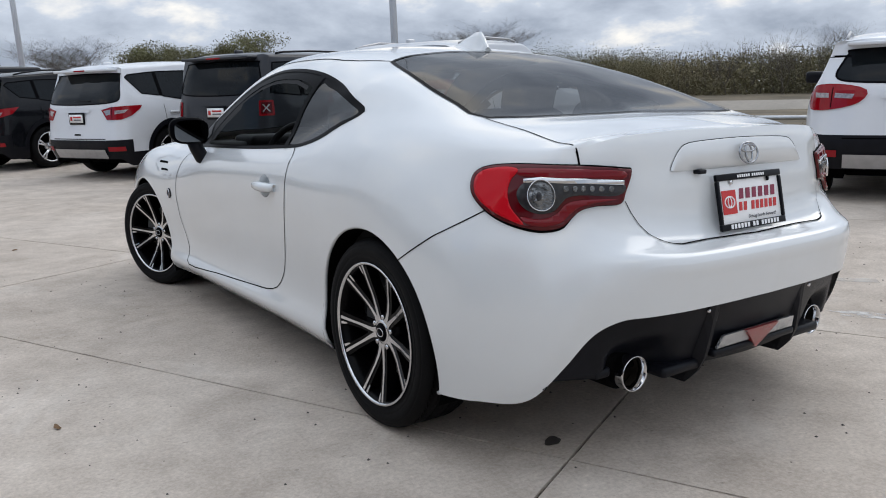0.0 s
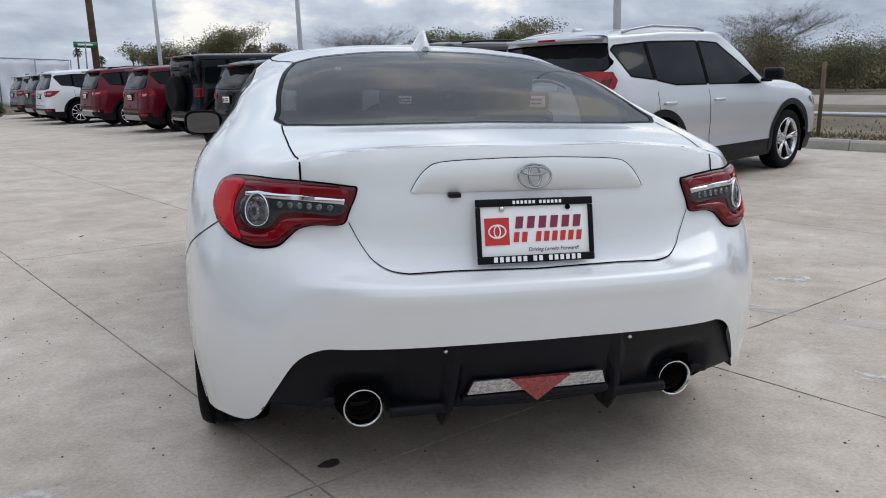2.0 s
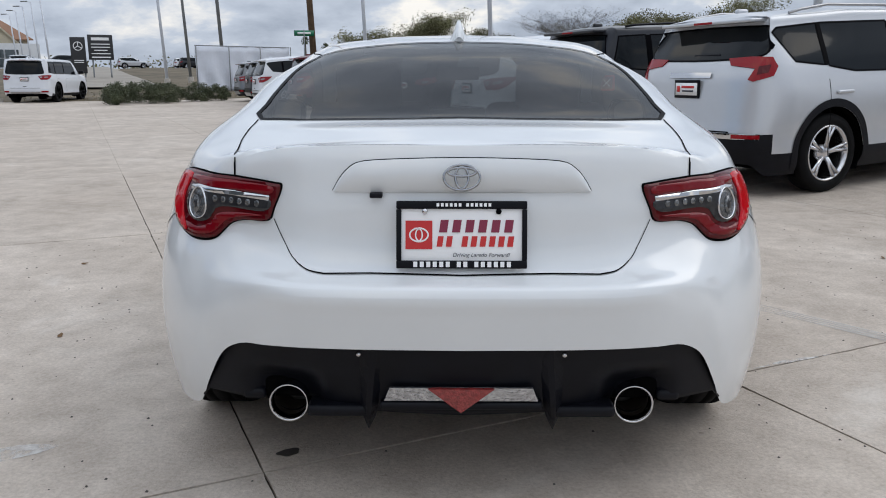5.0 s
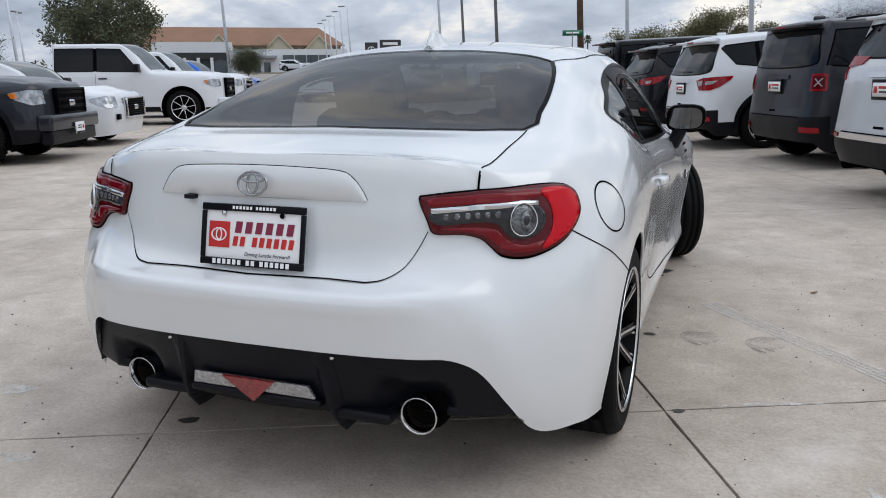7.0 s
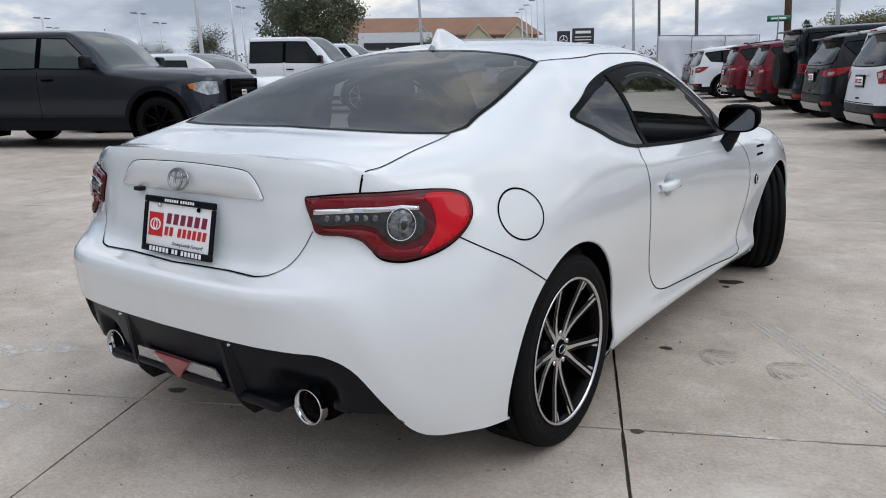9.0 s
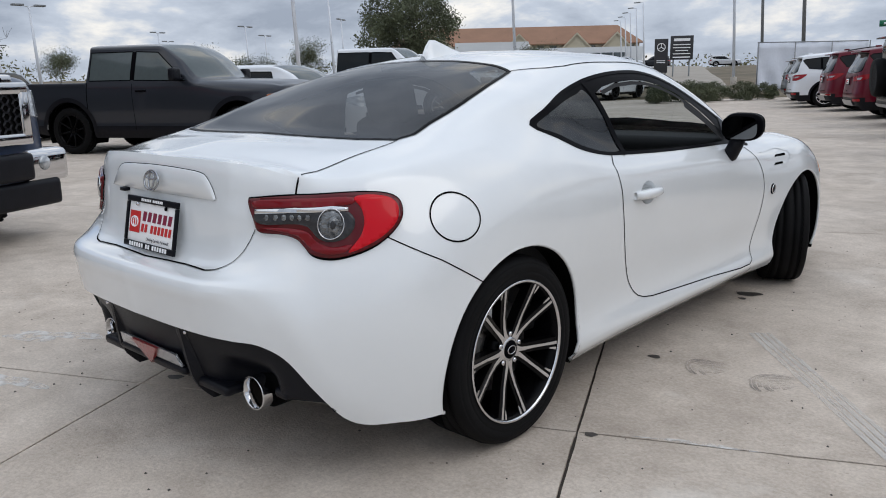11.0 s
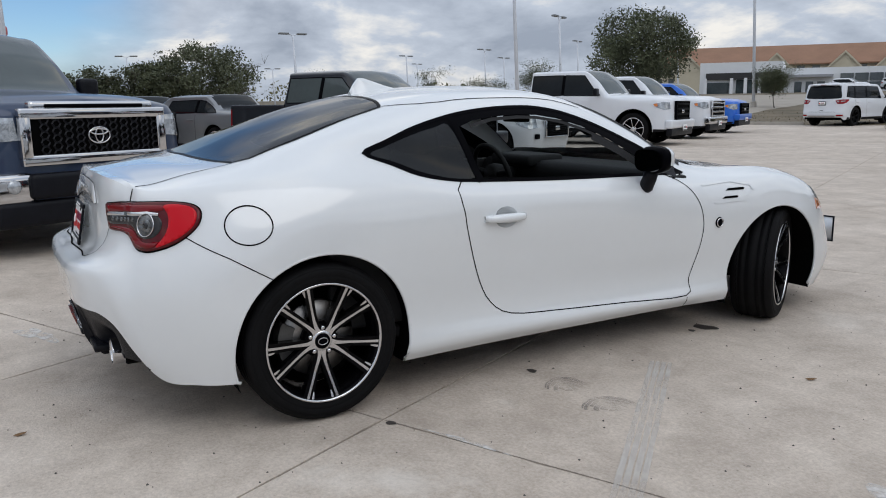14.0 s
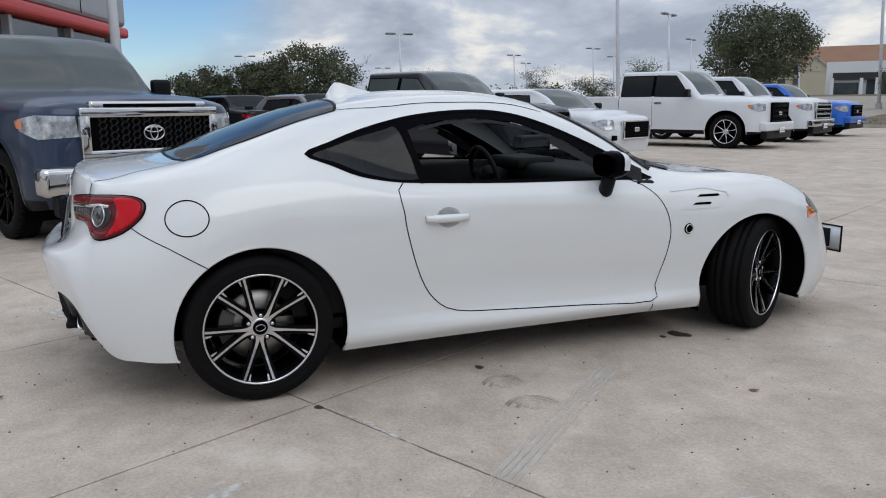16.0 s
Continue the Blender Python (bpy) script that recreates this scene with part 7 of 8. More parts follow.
solid("kerb_end", v, [(0, 1, 3, 2), (2, 3, 5, 4), (4, 5, 7, 6)], KERB, kerb, smooth=False)

# road and dirt strip on the plain
ROAD = noisy(base_mat("sun_bleached_road", (0.30, 0.27, 0.23), 0.9), .6, .15)
def strip_on_land(name, a0, a1, b0, b1, mat, lift, label):
    n = 40
    v = []
    for i in range(n + 1):
        b = b0 + (b1 - b0) * i / n
        top = max(rise(a0, b), rise(a1, b), rise((a0 + a1) / 2, b)) + lift
        for a, z in ((a0 - 1.6, rise(a0 - 1.6, b) - .15), (a0, top), ((a0 + a1) / 2, top), (a1, top), (a1 + 1.6, rise(a1 + 1.6, b) - .15)):
            v.append(lot(a, b, z))
    f = [(i * 5 + j, i * 5 + j + 1, i * 5 + 6 + j, i * 5 + 5 + j) for i in range(n) for j in range(4)]
    return tagged(solid(name, v, f, mat), label, "road", kind="structure")


strip_on_land("road", 36, 43, -150, 400, ROAD, .12, "pale two-lane road beyond the field")
strip_on_land("road", -3, 3, END_B + 12, 400, ROAD, .14, "pale highway leading away beyond the driveway")

strip_on_land("road", -44, -10, END_B + 9, END_B + 60, ROAD, .10, "grey paved yard beyond the grass strip")

# low pipe guard rail
RAILM = noisy(base_mat("galvanised_rail", (0.50, 0.51, 0.52), 0.4, 0.7), 4, .15)
rail = tagged(new("guard_rail"), "low galvanised pipe guard rail on short posts", "guard rail")
v, f = tube([lot(17.6, b, rise(17.6, b) + .46) for b in np.linspace(-14, 40, 28)], .055, 10)
solid("pipe", v, f, RAILM, rail)
for b in np.arange(-13, 40, 2.9):
    h = rise(17.6, b)
    v, f = tube([lot(17.6, b, h - .2), lot(17.6, b, h + .43)], .05, 8)
    solid("post", v, f, RAILM, rail)
WOOD = noisy(base_mat("weathered_wood", (0.12, 0.075, 0.045), 0.85), 3, .35, bump=.3, bump_scale=40)
v, f = tube([lot(12.2, 4.4, -.1), lot(12.2, 4.4, 1.35)], .035, 8)
tagged(solid("marker_post", v, f, WOOD), "thin rusty marker post beside the kerb", "post")

# ---- poles ----
POLE_WHITE = noisy(base_mat("white_pole_paint", (0.62, 0.65, 0.70), 0.4), 1.0, .06)
POLE_GREY = noisy(base_mat("grey_pole_steel", (0.22, 0.23, 0.24), 0.5, .3), 1.0, .15)
LEAN = pose(0, 0, 0, 1.2, -2.3, 0)


def light_pole(label, x, y, z, h, radius, mat, arms=0, yaw=0.0, arm=.9, group="lot light poles"):
    p = tagged(new("light_pole"), label, "pole", group)
    v, f = tube([(0, 0, -.3), (0, 0, h * .5), (0, 0, h)], [radius, radius * .85, radius * .62], 12)
    solid("shaft", v, f, mat, p)
    if h < 15 and radius > .08:
        v, f = lathe([(radius * 1.9, 0), (radius * 1.9, .5), (0, .55)], 16)
        solid("footing", *moved((v, f), pose(0, 0, 0, 0, -90, 0)), KERB, p)
    for k in range(arms):
        g = radians(yaw + 180 * k)
        d = Vector((math.cos(g), math.sin(g), 0))
        v, f = tube([(0, 0, h - .05), d * arm * .5 + Vector((0, 0, h + .05))], .035, 6)
        a_ = solid("arm", v, f, mat, p)
        bm = box_bm(.75, .34, .12, (0, 0, 0), .03, turn=Matrix.Rotation(g, 4, "Z"))
        o = part("lamp_head", bm, POLE_GREY if arms else mat, p)
        o.location = d * (arm * .5 + .3) + Vector((0, 0, h + .06))
    p.matrix_basis = Matrix.Translation((x, y, z)) @ LEAN
    return p


TALL = "tall white steel light pole on the lot"
for x, y, z, h, rad in ((6.0, 10.8, .2, 8, .075), (1.2, 22.2, .2, 8.5, .08), (-3.95, 34.2, .2, 10, .09), (-18.7, 49.2, .4, 11, .10), (-29.1, 22.2, .0, 13, .10), (-33.9, 45.9, .5, 14, .11)):
    light_pole(TALL, x, y, z, h, rad, POLE_WHITE)
light_pole("white steel pole beside the showroom", -18.1, -.5, 0, 9, .14, POLE_WHITE)
light_pole("grey steel roadside pole", -18.9, 54.5, .5, 14, .11, POLE_GREY, group="roadside poles")
light_pole("dark steel roadside pole", -18.6, 62.0, .6, 18, .15, POLE_GREY, group="roadside poles")
light_pole("brown wooden utility pole", -8.6, 47.0, .4, 15, .21, WOOD, group="roadside poles")
T_HEAD = "white lot lamp pole with a twin flat head"
for x, y, h, rad, yaw in ((-53.2, 19.2, 5.9, .11, 100), (-43.5, 36.4, 6.9, .11, 120), (-72.0, 48.3, 6.6, .11, 110), (-79.0, 55.7, 6.2, .11, 110), (-85.8, 12.3, 6.0, .11, 90), (-55.2, 12.9, 4.9, .10, 95),
                          (-101.4, 33.1, 5.6, .12, 100), (-85.4, 45.3, 6.6, .11, 110), (-65.8, 56.6, 7.3, .11, 120), (-92, 20, 6.2, .11, 100), (-60, 66, 7.0, .11, 120), (-110, 60, 7.0, .12, 110)):
    light_pole(T_HEAD, x, y, .4, h, rad, POLE_WHITE, 2, yaw)
for k in range(5):
    light_pole("white lamp pole in a line by the showroom", -46 - 4.5 * k, 88 + 6.5 * k, 1.6, 8.2, .12, POLE_WHITE, 1, 190)
SIGN_GREEN = base_mat("green_sign_sheet", (0.01, 0.16, 0.08), 0.4)
ss = tagged(new("street_sign"), "green street name sign on a thin post", "sign")
v, f = tube([(0, 0, -1.5), (0, 0, .45)], .03, 8)
solid("post", v, f, POLE_GREY, ss)
part("blade", box_bm(.95, .02, .26, (0, 0, .3)), SIGN_GREEN, ss)
part("blade_print", box_bm(.62, .012, .09, (0, -.012, .3)), PLATE_WHITE, ss)
ss.matrix_basis = pose(-9.15, 46.6, 3.25, 0, 0, 10) @ Matrix.Scale(1.28, 4)

# ---- fabric fence, bushes ----
FABRIC = noisy(base_mat("white_fence_fabric", (0.66, 0.69, 0.76), 0.8), 1.2, .08, bump=.5, bump_scale=4)
fence = tagged(new("fabric_fence"), "white fabric screen hung on a steel frame", "fence")
fa, fb = Vector((-14.0, 40.6, 0)), Vector((-9.7, 44.6, 0))
n = 40
v = []
for i in range(n + 1):
    t = i / n
    p = fa + (fb - fa) * t
    for k in range(9):
        w_ = .10 * math.sin(t * 34 + k * .6) * (1 - k / 8) + .05 * noise.noise(Vector((t * 12, k * .7, 0)))
        v.append(p + Vector((w_ * .7, -w_ * .7, .22 + 2.45 * k / 8)))
f = [(i * 9 + k, i * 9 + k + 1, i * 9 + k + 10, i * 9 + k + 9) for i in range(n) for k in range(8)]
ob = solid("fabric", v, f, FABRIC, fence)
md = ob.modifiers.new("thickness", "SOLIDIFY"); md.thickness = .01
for t in (0.0, .33, .66, 1.0):
    p = fa + (fb - fa) * t + Vector((.1, -.1, 0))
    v, f = tube([p, p + Vector((0, 0, 2.72))], .03, 8)
    solid("post", v, f, POLE_GREY, fence)
v, f = tube([fa + Vector((0, 0, 2.70)), fb + Vector((0, 0, 2.70))], .025, 8)
solid("top_rail", v, f, POLE_GREY, fence)

LEAF_OLIVE = noisy(base_mat("olive_leaves", (0.15, 0.15, 0.07), 0.8), .5, .35, tint=(0.13, 0.115, 0.06))
LEAF_DARK = noisy(base_mat("dark_green_leaves", (0.082, 0.094, 0.050), 0.75), .7, .45)
LEAF_DRY = noisy(base_mat("dry_brush_leaves", (0.200, 0.165, 0.095), 0.85), .12, .30, tint=(0.145, 0.142, 0.07))
BARK = noisy(base_mat("grey_bark", (0.10, 0.085, 0.07), 0.9), 4, .3, bump=.5, bump_scale=30)


def leaf_cloud(centres, per, spread, size, rng, squash=.8):
    """Many small bent leaves round the given centres."""
    C = np.repeat(np.asarray(centres, float), per, axis=0)
    n = len(C)
    C = C + np.clip(rng.normal(0, 1, (n, 3)), -1.6, 1.6) * np.array((spread, spread, spread * squash))
    u = rng.normal(0, 1, (n, 3)); u /= np.linalg.norm(u, axis=1)[:, None]
    w = rng.normal(0, 1, (n, 3)); w -= (w * u).sum(1)[:, None] * u; w /= np.linalg.norm(w, axis=1)[:, None]
    s = size * rng.uniform(.6, 1.3, (n, 1))
    P = np.stack([C - u * s, C + w * s * .45, C + u * s, C - w * s * .45], 1).reshape(-1, 3)
    F_ = np.arange(4 * n).reshape(n, 4)
    return P, F_


def tree(label, x, y, z, h, crown_r, leaf_mat, leaf=.09, per=22, seed=1, bare=False, trunk=.16, levels=4, group="", name="tree", low=.3, spread=.30, dome=0):
    rng = np.random.default_rng(seed)
    rd = random.Random(seed)
    tips, pieces, girth = [], [], 1.0

    def grow(p, d, ln, rad, lv):
        q = p + d * ln
        m = p + d * ln * .5 + Vector((rd.uniform(-1, 1), rd.uniform(-1, 1), rd.uniform(-.3, .6))) * ln * .10
        pieces.append(tube([p, m, q], [rad * girth, rad * .80 * girth, rad * .56 * girth], 5 if lv < 3 else 3, cap=False))
        if lv >= levels - 2:
            tips.append(q); tips.append(m)
        if lv >= levels:
            return
        for k in range((4 if bare else rd.choice((3, 3, 4))) if lv else (7 if bare else 5)):
            g = rd.uniform(0, 2 * math.pi)
            out, rise_ = (rd.uniform(.25, .75), rd.uniform(.15, .6)) if bare else (rd.uniform(.45, 1.0), rd.uniform(.0, .55))
            nd = (d * .75 + Vector((math.cos(g) * out, math.sin(g) * out, rise_))).normalized()
            grow(q if rd.random() < .7 else m, nd, ln * rd.uniform(.42, .95), rad * .60, lv + 1)

    # grown once for its spread, then again with the girth that the spread calls for
    for again in (False, True):
        rd.seed(seed)
        tips.clear(); pieces.clear()
        grow(Vector((0, 0, 0)), Vector((rd.uniform(-.1, .1), rd.uniform(-.1, .1), 1)).normalized(), h * low, trunk * .55, 0)
        T = np.array([tuple(t) for t in tips])
        top = T[:, 2].max()
        ext = np.percentile(np.hypot(T[:, 0], T[:, 1]), 92) * (1.18 if dome else 1.0)
        kx, kz = crown_r / ext, h / top
        girth = float(1 / kx)
    D = []
    while len(D) < dome:
        q = rng.uniform(-1, 1, 3)
        k = np.linalg.norm(q)
        if .30 < k < .86 + .34 * noise.noise(Vector(q * 2.2) + Vector((seed, 0, 0))) and noise.noise(Vector(q * 3.4) + Vector((0, seed, 0))) > -.02 and q[2] > -.85:
            D.append((q[0] * ext * 1.05, q[1] * ext * 1.05, top * (.60 + .42 * q[2])))
    if D:
        T = np.array(D)
    tr = tagged(new(name), label, "tree", group)
    v, f = merge(*pieces)
    scale = lambda p: (p[0] * kx, p[1] * kx, p[2] * kz)
    solid("trunk", [scale(p) for p in v], f, BARK, tr)
    if not bare:
        P, F_ = leaf_cloud(T * np.array((kx, kx, kz)), per, spread, leaf, rng)
        tagged(solid("crown", P, F_, leaf_mat, tr, smooth=False), kind="stuff")
    tr.matrix_basis = Matrix.Translation((x, y, z)) @ LEAN
    return tr


tree("broad dark green lot tree with a rounded crown", -49.9, 50.5, .5, 8.8, 5.2, LEAF_DARK, .14, 46, 3, trunk=.30, low=.2, spread=.42, dome=460, group="lot trees")
tree("wide dark green lot tree behind the parked cars", -35.7, 8.2, .2, 3.95, 2.9, LEAF_DARK, .075, 48, 5, trunk=.14, low=.2, spread=.20, dome=330, group="lot trees")
tree("small dark green tree beside the lot trees", -36.5, 5.8, .2, 3.1, 1.6, LEAF_DARK, .075, 46, 6, trunk=.10, spread=.18, dome=240, group="lot trees")
tree("low dark green lot tree with ragged edge", -37.5, 3.2, .2, 2.75, 1.7, LEAF_DARK, .075, 46, 16, trunk=.10, spread=.18, dome=220, group="lot trees")
tree("slim young tree on the grass strip", -32.8, 46.7, .5, 3.0, 1.1, LEAF_DARK, .044, 36, 7, trunk=.07, group="lot trees")
for i, (x, y, h, r_) in enumerate(((-57.3, 33.8, 3.4, 1.7), (-44.5, 35.1, 3.4, 1.3), (-54.9, 37.7, 2.6, 1.9), (-62, 24, 3.2, 2.4), (-50, 48, 3.2, 1.4), (-70, 20, 3.5, 3.0))):
    tree("small lot tree far across the parking", x, y, .6, h, r_, LEAF_DARK, .055, 36, 20 + i, trunk=.08, levels=3, group="far lot trees")
tree("spreading olive oak beyond the field", 20.1, 53.7, 1.6, 4.7, 4.6, LEAF_OLIVE, .072, 39, 8, low=.2, trunk=.25, group="field trees")
tree("rounded olive oak beyond the field", 1.0, 60.0, 1.5, 4.4, 4.0, LEAF_OLIVE, .072, 44, 9, low=.2, trunk=.25, group="field trees")
tree("wide olive tree beyond the field", -5.5, 60.0, 1.4, 3.2, 3.6, LEAF_OLIVE, .072, 31, 10, low=.2, trunk=.2, group="field trees")
tree("bare winter tree with fine grey twigs", 9.7, 57.5, 1.6, 4.6, 4.2, LEAF_OLIVE, bare=True, seed=11, trunk=.15, levels=6, group="field trees")
tree("thin olive tree beside the bare tree", 15.2, 60.6, 1.7, 4.2, 2.4, LEAF_OLIVE, .077, 31, 12, group="field trees")
tree("bare winter tree above the brush", 36.0, 47.5, 2.2, 5.2, 3.6, LEAF_OLIVE, bare=True, seed=13, levels=6, group="field trees")
for i, (a, b, h, r_) in enumerate(((53.5, 21.6, 4.4, 3.2), (55, 15.5, 3.8, 2.6), (58, 1.0, 3.9, 2.6), (52, 27, 4.2, 3.0), (57, -8, 3.8, 3.4))):
    p = lot(a, b)
    tree("olive green scrub tree at the edge of the brush", p.x, p.y, rise(a, b) - .2, h, r_, LEAF_OLIVE if i % 2 == 0 else LEAF_DRY, .055, 46, 40 + i, trunk=.05, levels=4, low=.04, group="brush trees", spread=.50)
for i, (a, b, h, r_) in enumerate(((57, 19, 5.0, 2.2), (57, 5.5, 5.2, 2.0), (58, 3.4, 5.6, 2.3), (58, 9.5, 4.6, 1.8), (57, -4, 5.0, 2.2))):
    p = lot(a, b)
    tree("bare shrub with fine upright twigs in the brush", p.x, p.y, rise(a, b) - .2, h, r_, LEAF_DRY, bare=True, seed=60 + i, trunk=.06, levels=5, low=.16, group="brush trees")
rng = np.random.default_rng(77)
LA_ = lot(1, 0, 0) - lot(0, 0, 0)
cl = []
for b in np.arange(-40, 66, .75):
    for k in range(9):
        a = 58 + rng.uniform(0, 14)
        hgt = max(1.4, 3.2 + .5 * noise.noise(Vector((b * .11, 3.3, 0))) + .55 * noise.noise(Vector((b * .5, k, 0))))
        p = lot(a, b + rng.uniform(-.6, .6), 0)
        for zz in np.arange(.2, hgt, .55):
            cl.append((p.x + rng.normal() * .4, p.y + rng.normal() * .4, rise(58, b) + zz))
core = [p for p in cl if p[2] - rise(58, 0) < 2.9 and rng.random() < .8]
P, F_ = leaf_cloud(cl, 40, .46, .085, rng)
P2, F2 = leaf_cloud([(x_ + LA_[0] * 3, y_ + LA_[1] * 3, z_ - .1) for x_, y_, z_ in core], 9, .42, .27, rng)
P, F_ = np.concatenate([P, P2]), np.concatenate([F_, F2 + len(P)])
tv_, tf_ = [], []
for x_, y_, z_ in [cl[i] for i in rng.integers(0, len(cl), 16000)]:
    d_, o_ = rng.normal(0, .35, 3) + np.array((0, 0, 1.1)), len(tv_)
    tv_ += [(x_ - .010, y_ + .010, z_ - .4), (x_ + .010, y_ - .010, z_ - .4), (x_ + d_[0], y_ + d_[1], z_ + d_[2] * .8)]
    tf_.append((o_, o_ + 1, o_ + 2))
tagged(solid("brush_twigs", tv_, tf_, BARK, smooth=False), "thin bare twigs rising out of the brush", "brush", kind="stuff")
tagged(solid("brush", P, F_, LEAF_DRY, smooth=False), "tangled olive and brown brush along the field", "brush", kind="stuff")
cl = []
for t in np.arange(0, 1, .004):
    g = radians(-30 + 260 * t)
    r0 = 230 + 40 * noise.noise(Vector((t * 30, 0, 0)))
    p = Vector((math.cos(g + radians(20)) * r0, math.sin(g + radians(20)) * r0, 0))
    hh = 3.0 + 2.5 * noise.noise(Vector((t * 60, 5, 0)))
    for zz in np.arange(0, hh, 1.4):
        cl.append((p.x, p.y, 2.0 + zz))
P, F_ = leaf_cloud(cl, 16, 2.0, .6, rng, .5)
tagged(solid("far_woods", P, F_, LEAF_OLIVE, smooth=False), "low dark woods on the horizon", "woods", kind="stuff")
for i, (x, y, r_) in enumerate(((-12.9, 27.6, .62), (-13.6, 29.4, .72), (-12.7, 29.9, .85), (-12.0, 30.9, .72), (-11.2, 31.9, .70), (-11.8, 29.2, .70), (-10.6, 33.0, .62), (-8.9, 34.3, .62))):
    rg = np.random.default_rng(100 + i)
    cc = rg.normal(0, 1, (60, 3)); cc /= np.linalg.norm(cc, axis=1)[:, None]
    cc = cc * r_ * rg.uniform(.55, .9, (60, 1)) * np.array((1, 1, .62)) + np.array((0, 0, r_ * .5))
    cc = cc[cc[:, 2] > .03]
    P, F_ = leaf_cloud(cc, 95, r_ * .12, .032, rg)
    b_ = tagged(solid("bush", P, F_, LEAF_DARK if i < 7 else LEAF_DRY, smooth=False), "clipped dark green bush on the island", "bush", "island bushes")
    b_.matrix_basis = Matrix.Translation((x, y, 0.02))

# dry grass tufts on the verge by the kerb and beyond the driveway
rg = np.random.default_rng(9)
gvv, gff = [], []
for i in range(9000):
    if i < 7500:
        a, b = KERB_A + .2 + abs(rg.normal()) * 5, rg.uniform(-8, 34)
    else:
        a, b = rg.uniform(-22, 12), END_B + .2 + abs(rg.normal()) * 7
    p = lot(a, b, rise(a, b) - .02)
    g, hh, lean = rg.uniform(0, 6.28), rg.uniform(.04, .13), rg.normal(0, .05, 2)
    d = Vector((math.cos(g), math.sin(g), 0)) * .03
    o = len(gvv)
    gvv += [p - d, p + d, p + Vector((lean[0], lean[1], hh))]
    gff.append((o, o + 1, o + 2))
GRASS = noisy(base_mat("dry_grass", (0.16, 0.122, 0.07), 0.9), .25, .4, tint=(0.11, 0.095, 0.05))
tagged(solid("grass", gvv, gff, GRASS, smooth=False), "short dry grass on the verge", "grass", kind="stuff")

# ---- buildings ----
STUCCO = noisy(base_mat("cream_stucco", (0.52, 0.47, 0.36), 0.9), .3, .08)
ROOF_TILE = noisy(base_mat("terracotta_roof", (0.26, 0.145, 0.092), 0.85), .25, .12, bump=.4, bump_scale=2)
WHITE_PANEL = noisy(base_mat("white_metal_panel", (0.72, 0.74, 0.76), 0.4), .2, .05)
GREY_PANEL = noisy(base_mat("grey_metal_panel", (0.33, 0.34, 0.36), 0.4, .3), .3, .07)
RED_BAND = base_mat("red_fascia", (0.50, 0.03, 0.03), 0.35)
SHOP_GLASS = noisy(base_mat("shop_glass", (0.05, 0.065, 0.07), 0.05, coat=.8), .4, .4)
DARK_PANEL = noisy(base_mat("dark_fascia", (0.025, 0.025, 0.028), 0.45), .5, .2)


def frame_from(p, q):
    """A frame with x along p to q, y away from the viewer, z up."""
    d = Vector((q[0] - p[0], q[1] - p[1], 0))
    ln = d.length
    d.normalize()
    back = Vector((-d.y, d.x, 0))
    m = Matrix(((d.x, back.x, 0, p[0]), (d.y, back.y, 0, p[1]), (0, 0, 1, 0), (0, 0, 0, 1)))
    return m, ln


m, ln = frame_from((-163.0, 158.0), (-108.3, 200.8))
hotel = tagged(new("hotel"), "three-storey cream hotel with a terracotta hipped roof", "building")
hotel.matrix_basis = m @ Matrix.Translation((0, 0, 2.0))
part("wall", box_bm(ln, 16, 8.2, (ln / 2, 8, 4.1)), STUCCO, hotel, smooth=False)
ev, rv = 8.2, 13.4
v = [(-1, -1, ev), (ln + 1, -1, ev), (ln + 1, 17, ev), (-1, 17, ev), (7, 8, rv), (ln - 5, 8, rv), (-1, -1, ev - .3), (ln + 1, -1, ev - .3)]
solid("roof", v, [(0, 1, 5, 4), (1, 2, 5), (2, 3, 4, 5), (3, 0, 4), (0, 6, 7, 1)], ROOF_TILE, hotel, smooth=False)
for gx in (14, 36, 52, 63):
    if gx < ln - 2:
        v = [(gx - 4, -1.8, ev - 1.5), (gx + 4, -1.8, ev - 1.5), (gx, -1.8, ev + 2.4)]
        solid("gable", v, [(0, 1, 2)], STUCCO, hotel, smooth=False)
        r_ = [(gx - 4.6, -2.2, ev - 1.7), (gx, -2.2, ev + 2.9), (gx, 7, ev + 2.9), (gx - 4.6, 7, ev - 1.7), (gx + 4.6, -2.2, ev - 1.7), (gx + 4.6, 7, ev - 1.7)]
        solid("gable_roof", r_, [(0, 1, 2, 3), (1, 4, 5, 2)], ROOF_TILE, hotel, smooth=False)
        barge = [(gx - 4.6, -2.22, ev - 1.7), (gx, -2.22, ev + 2.9), (gx + 4.6, -2.22, ev - 1.7), (gx + 4.1, -2.22, ev - 1.75), (gx, -2.22, ev + 2.3), (gx - 4.1, -2.22, ev - 1.75)]
        solid("bargeboard", barge, [(0, 1, 4, 5), (1, 2, 3, 4)], STUCCO, hotel, smooth=False)
        part("gable_front", box_bm(7.4, .8, ev - 1.5, (gx, -1.3, (ev - 1.5) / 2)), STUCCO, hotel, smooth=False)
WIN_ME = mesh_from("window", *extrude_poly([(-.9, -.8), (.9, -.8), (.9, .8), (-.9, .8)], .06), SHOP_GLASS, False)
for st in range(3):
    for k in range(int(ln / 3.6)):
        o = new("window", WIN_ME)
        o.parent = hotel
        o.matrix_basis = pose(2.4 + 3.6 * k, -.05, 1.6 + 2.6 * st, 90, 0, 0)

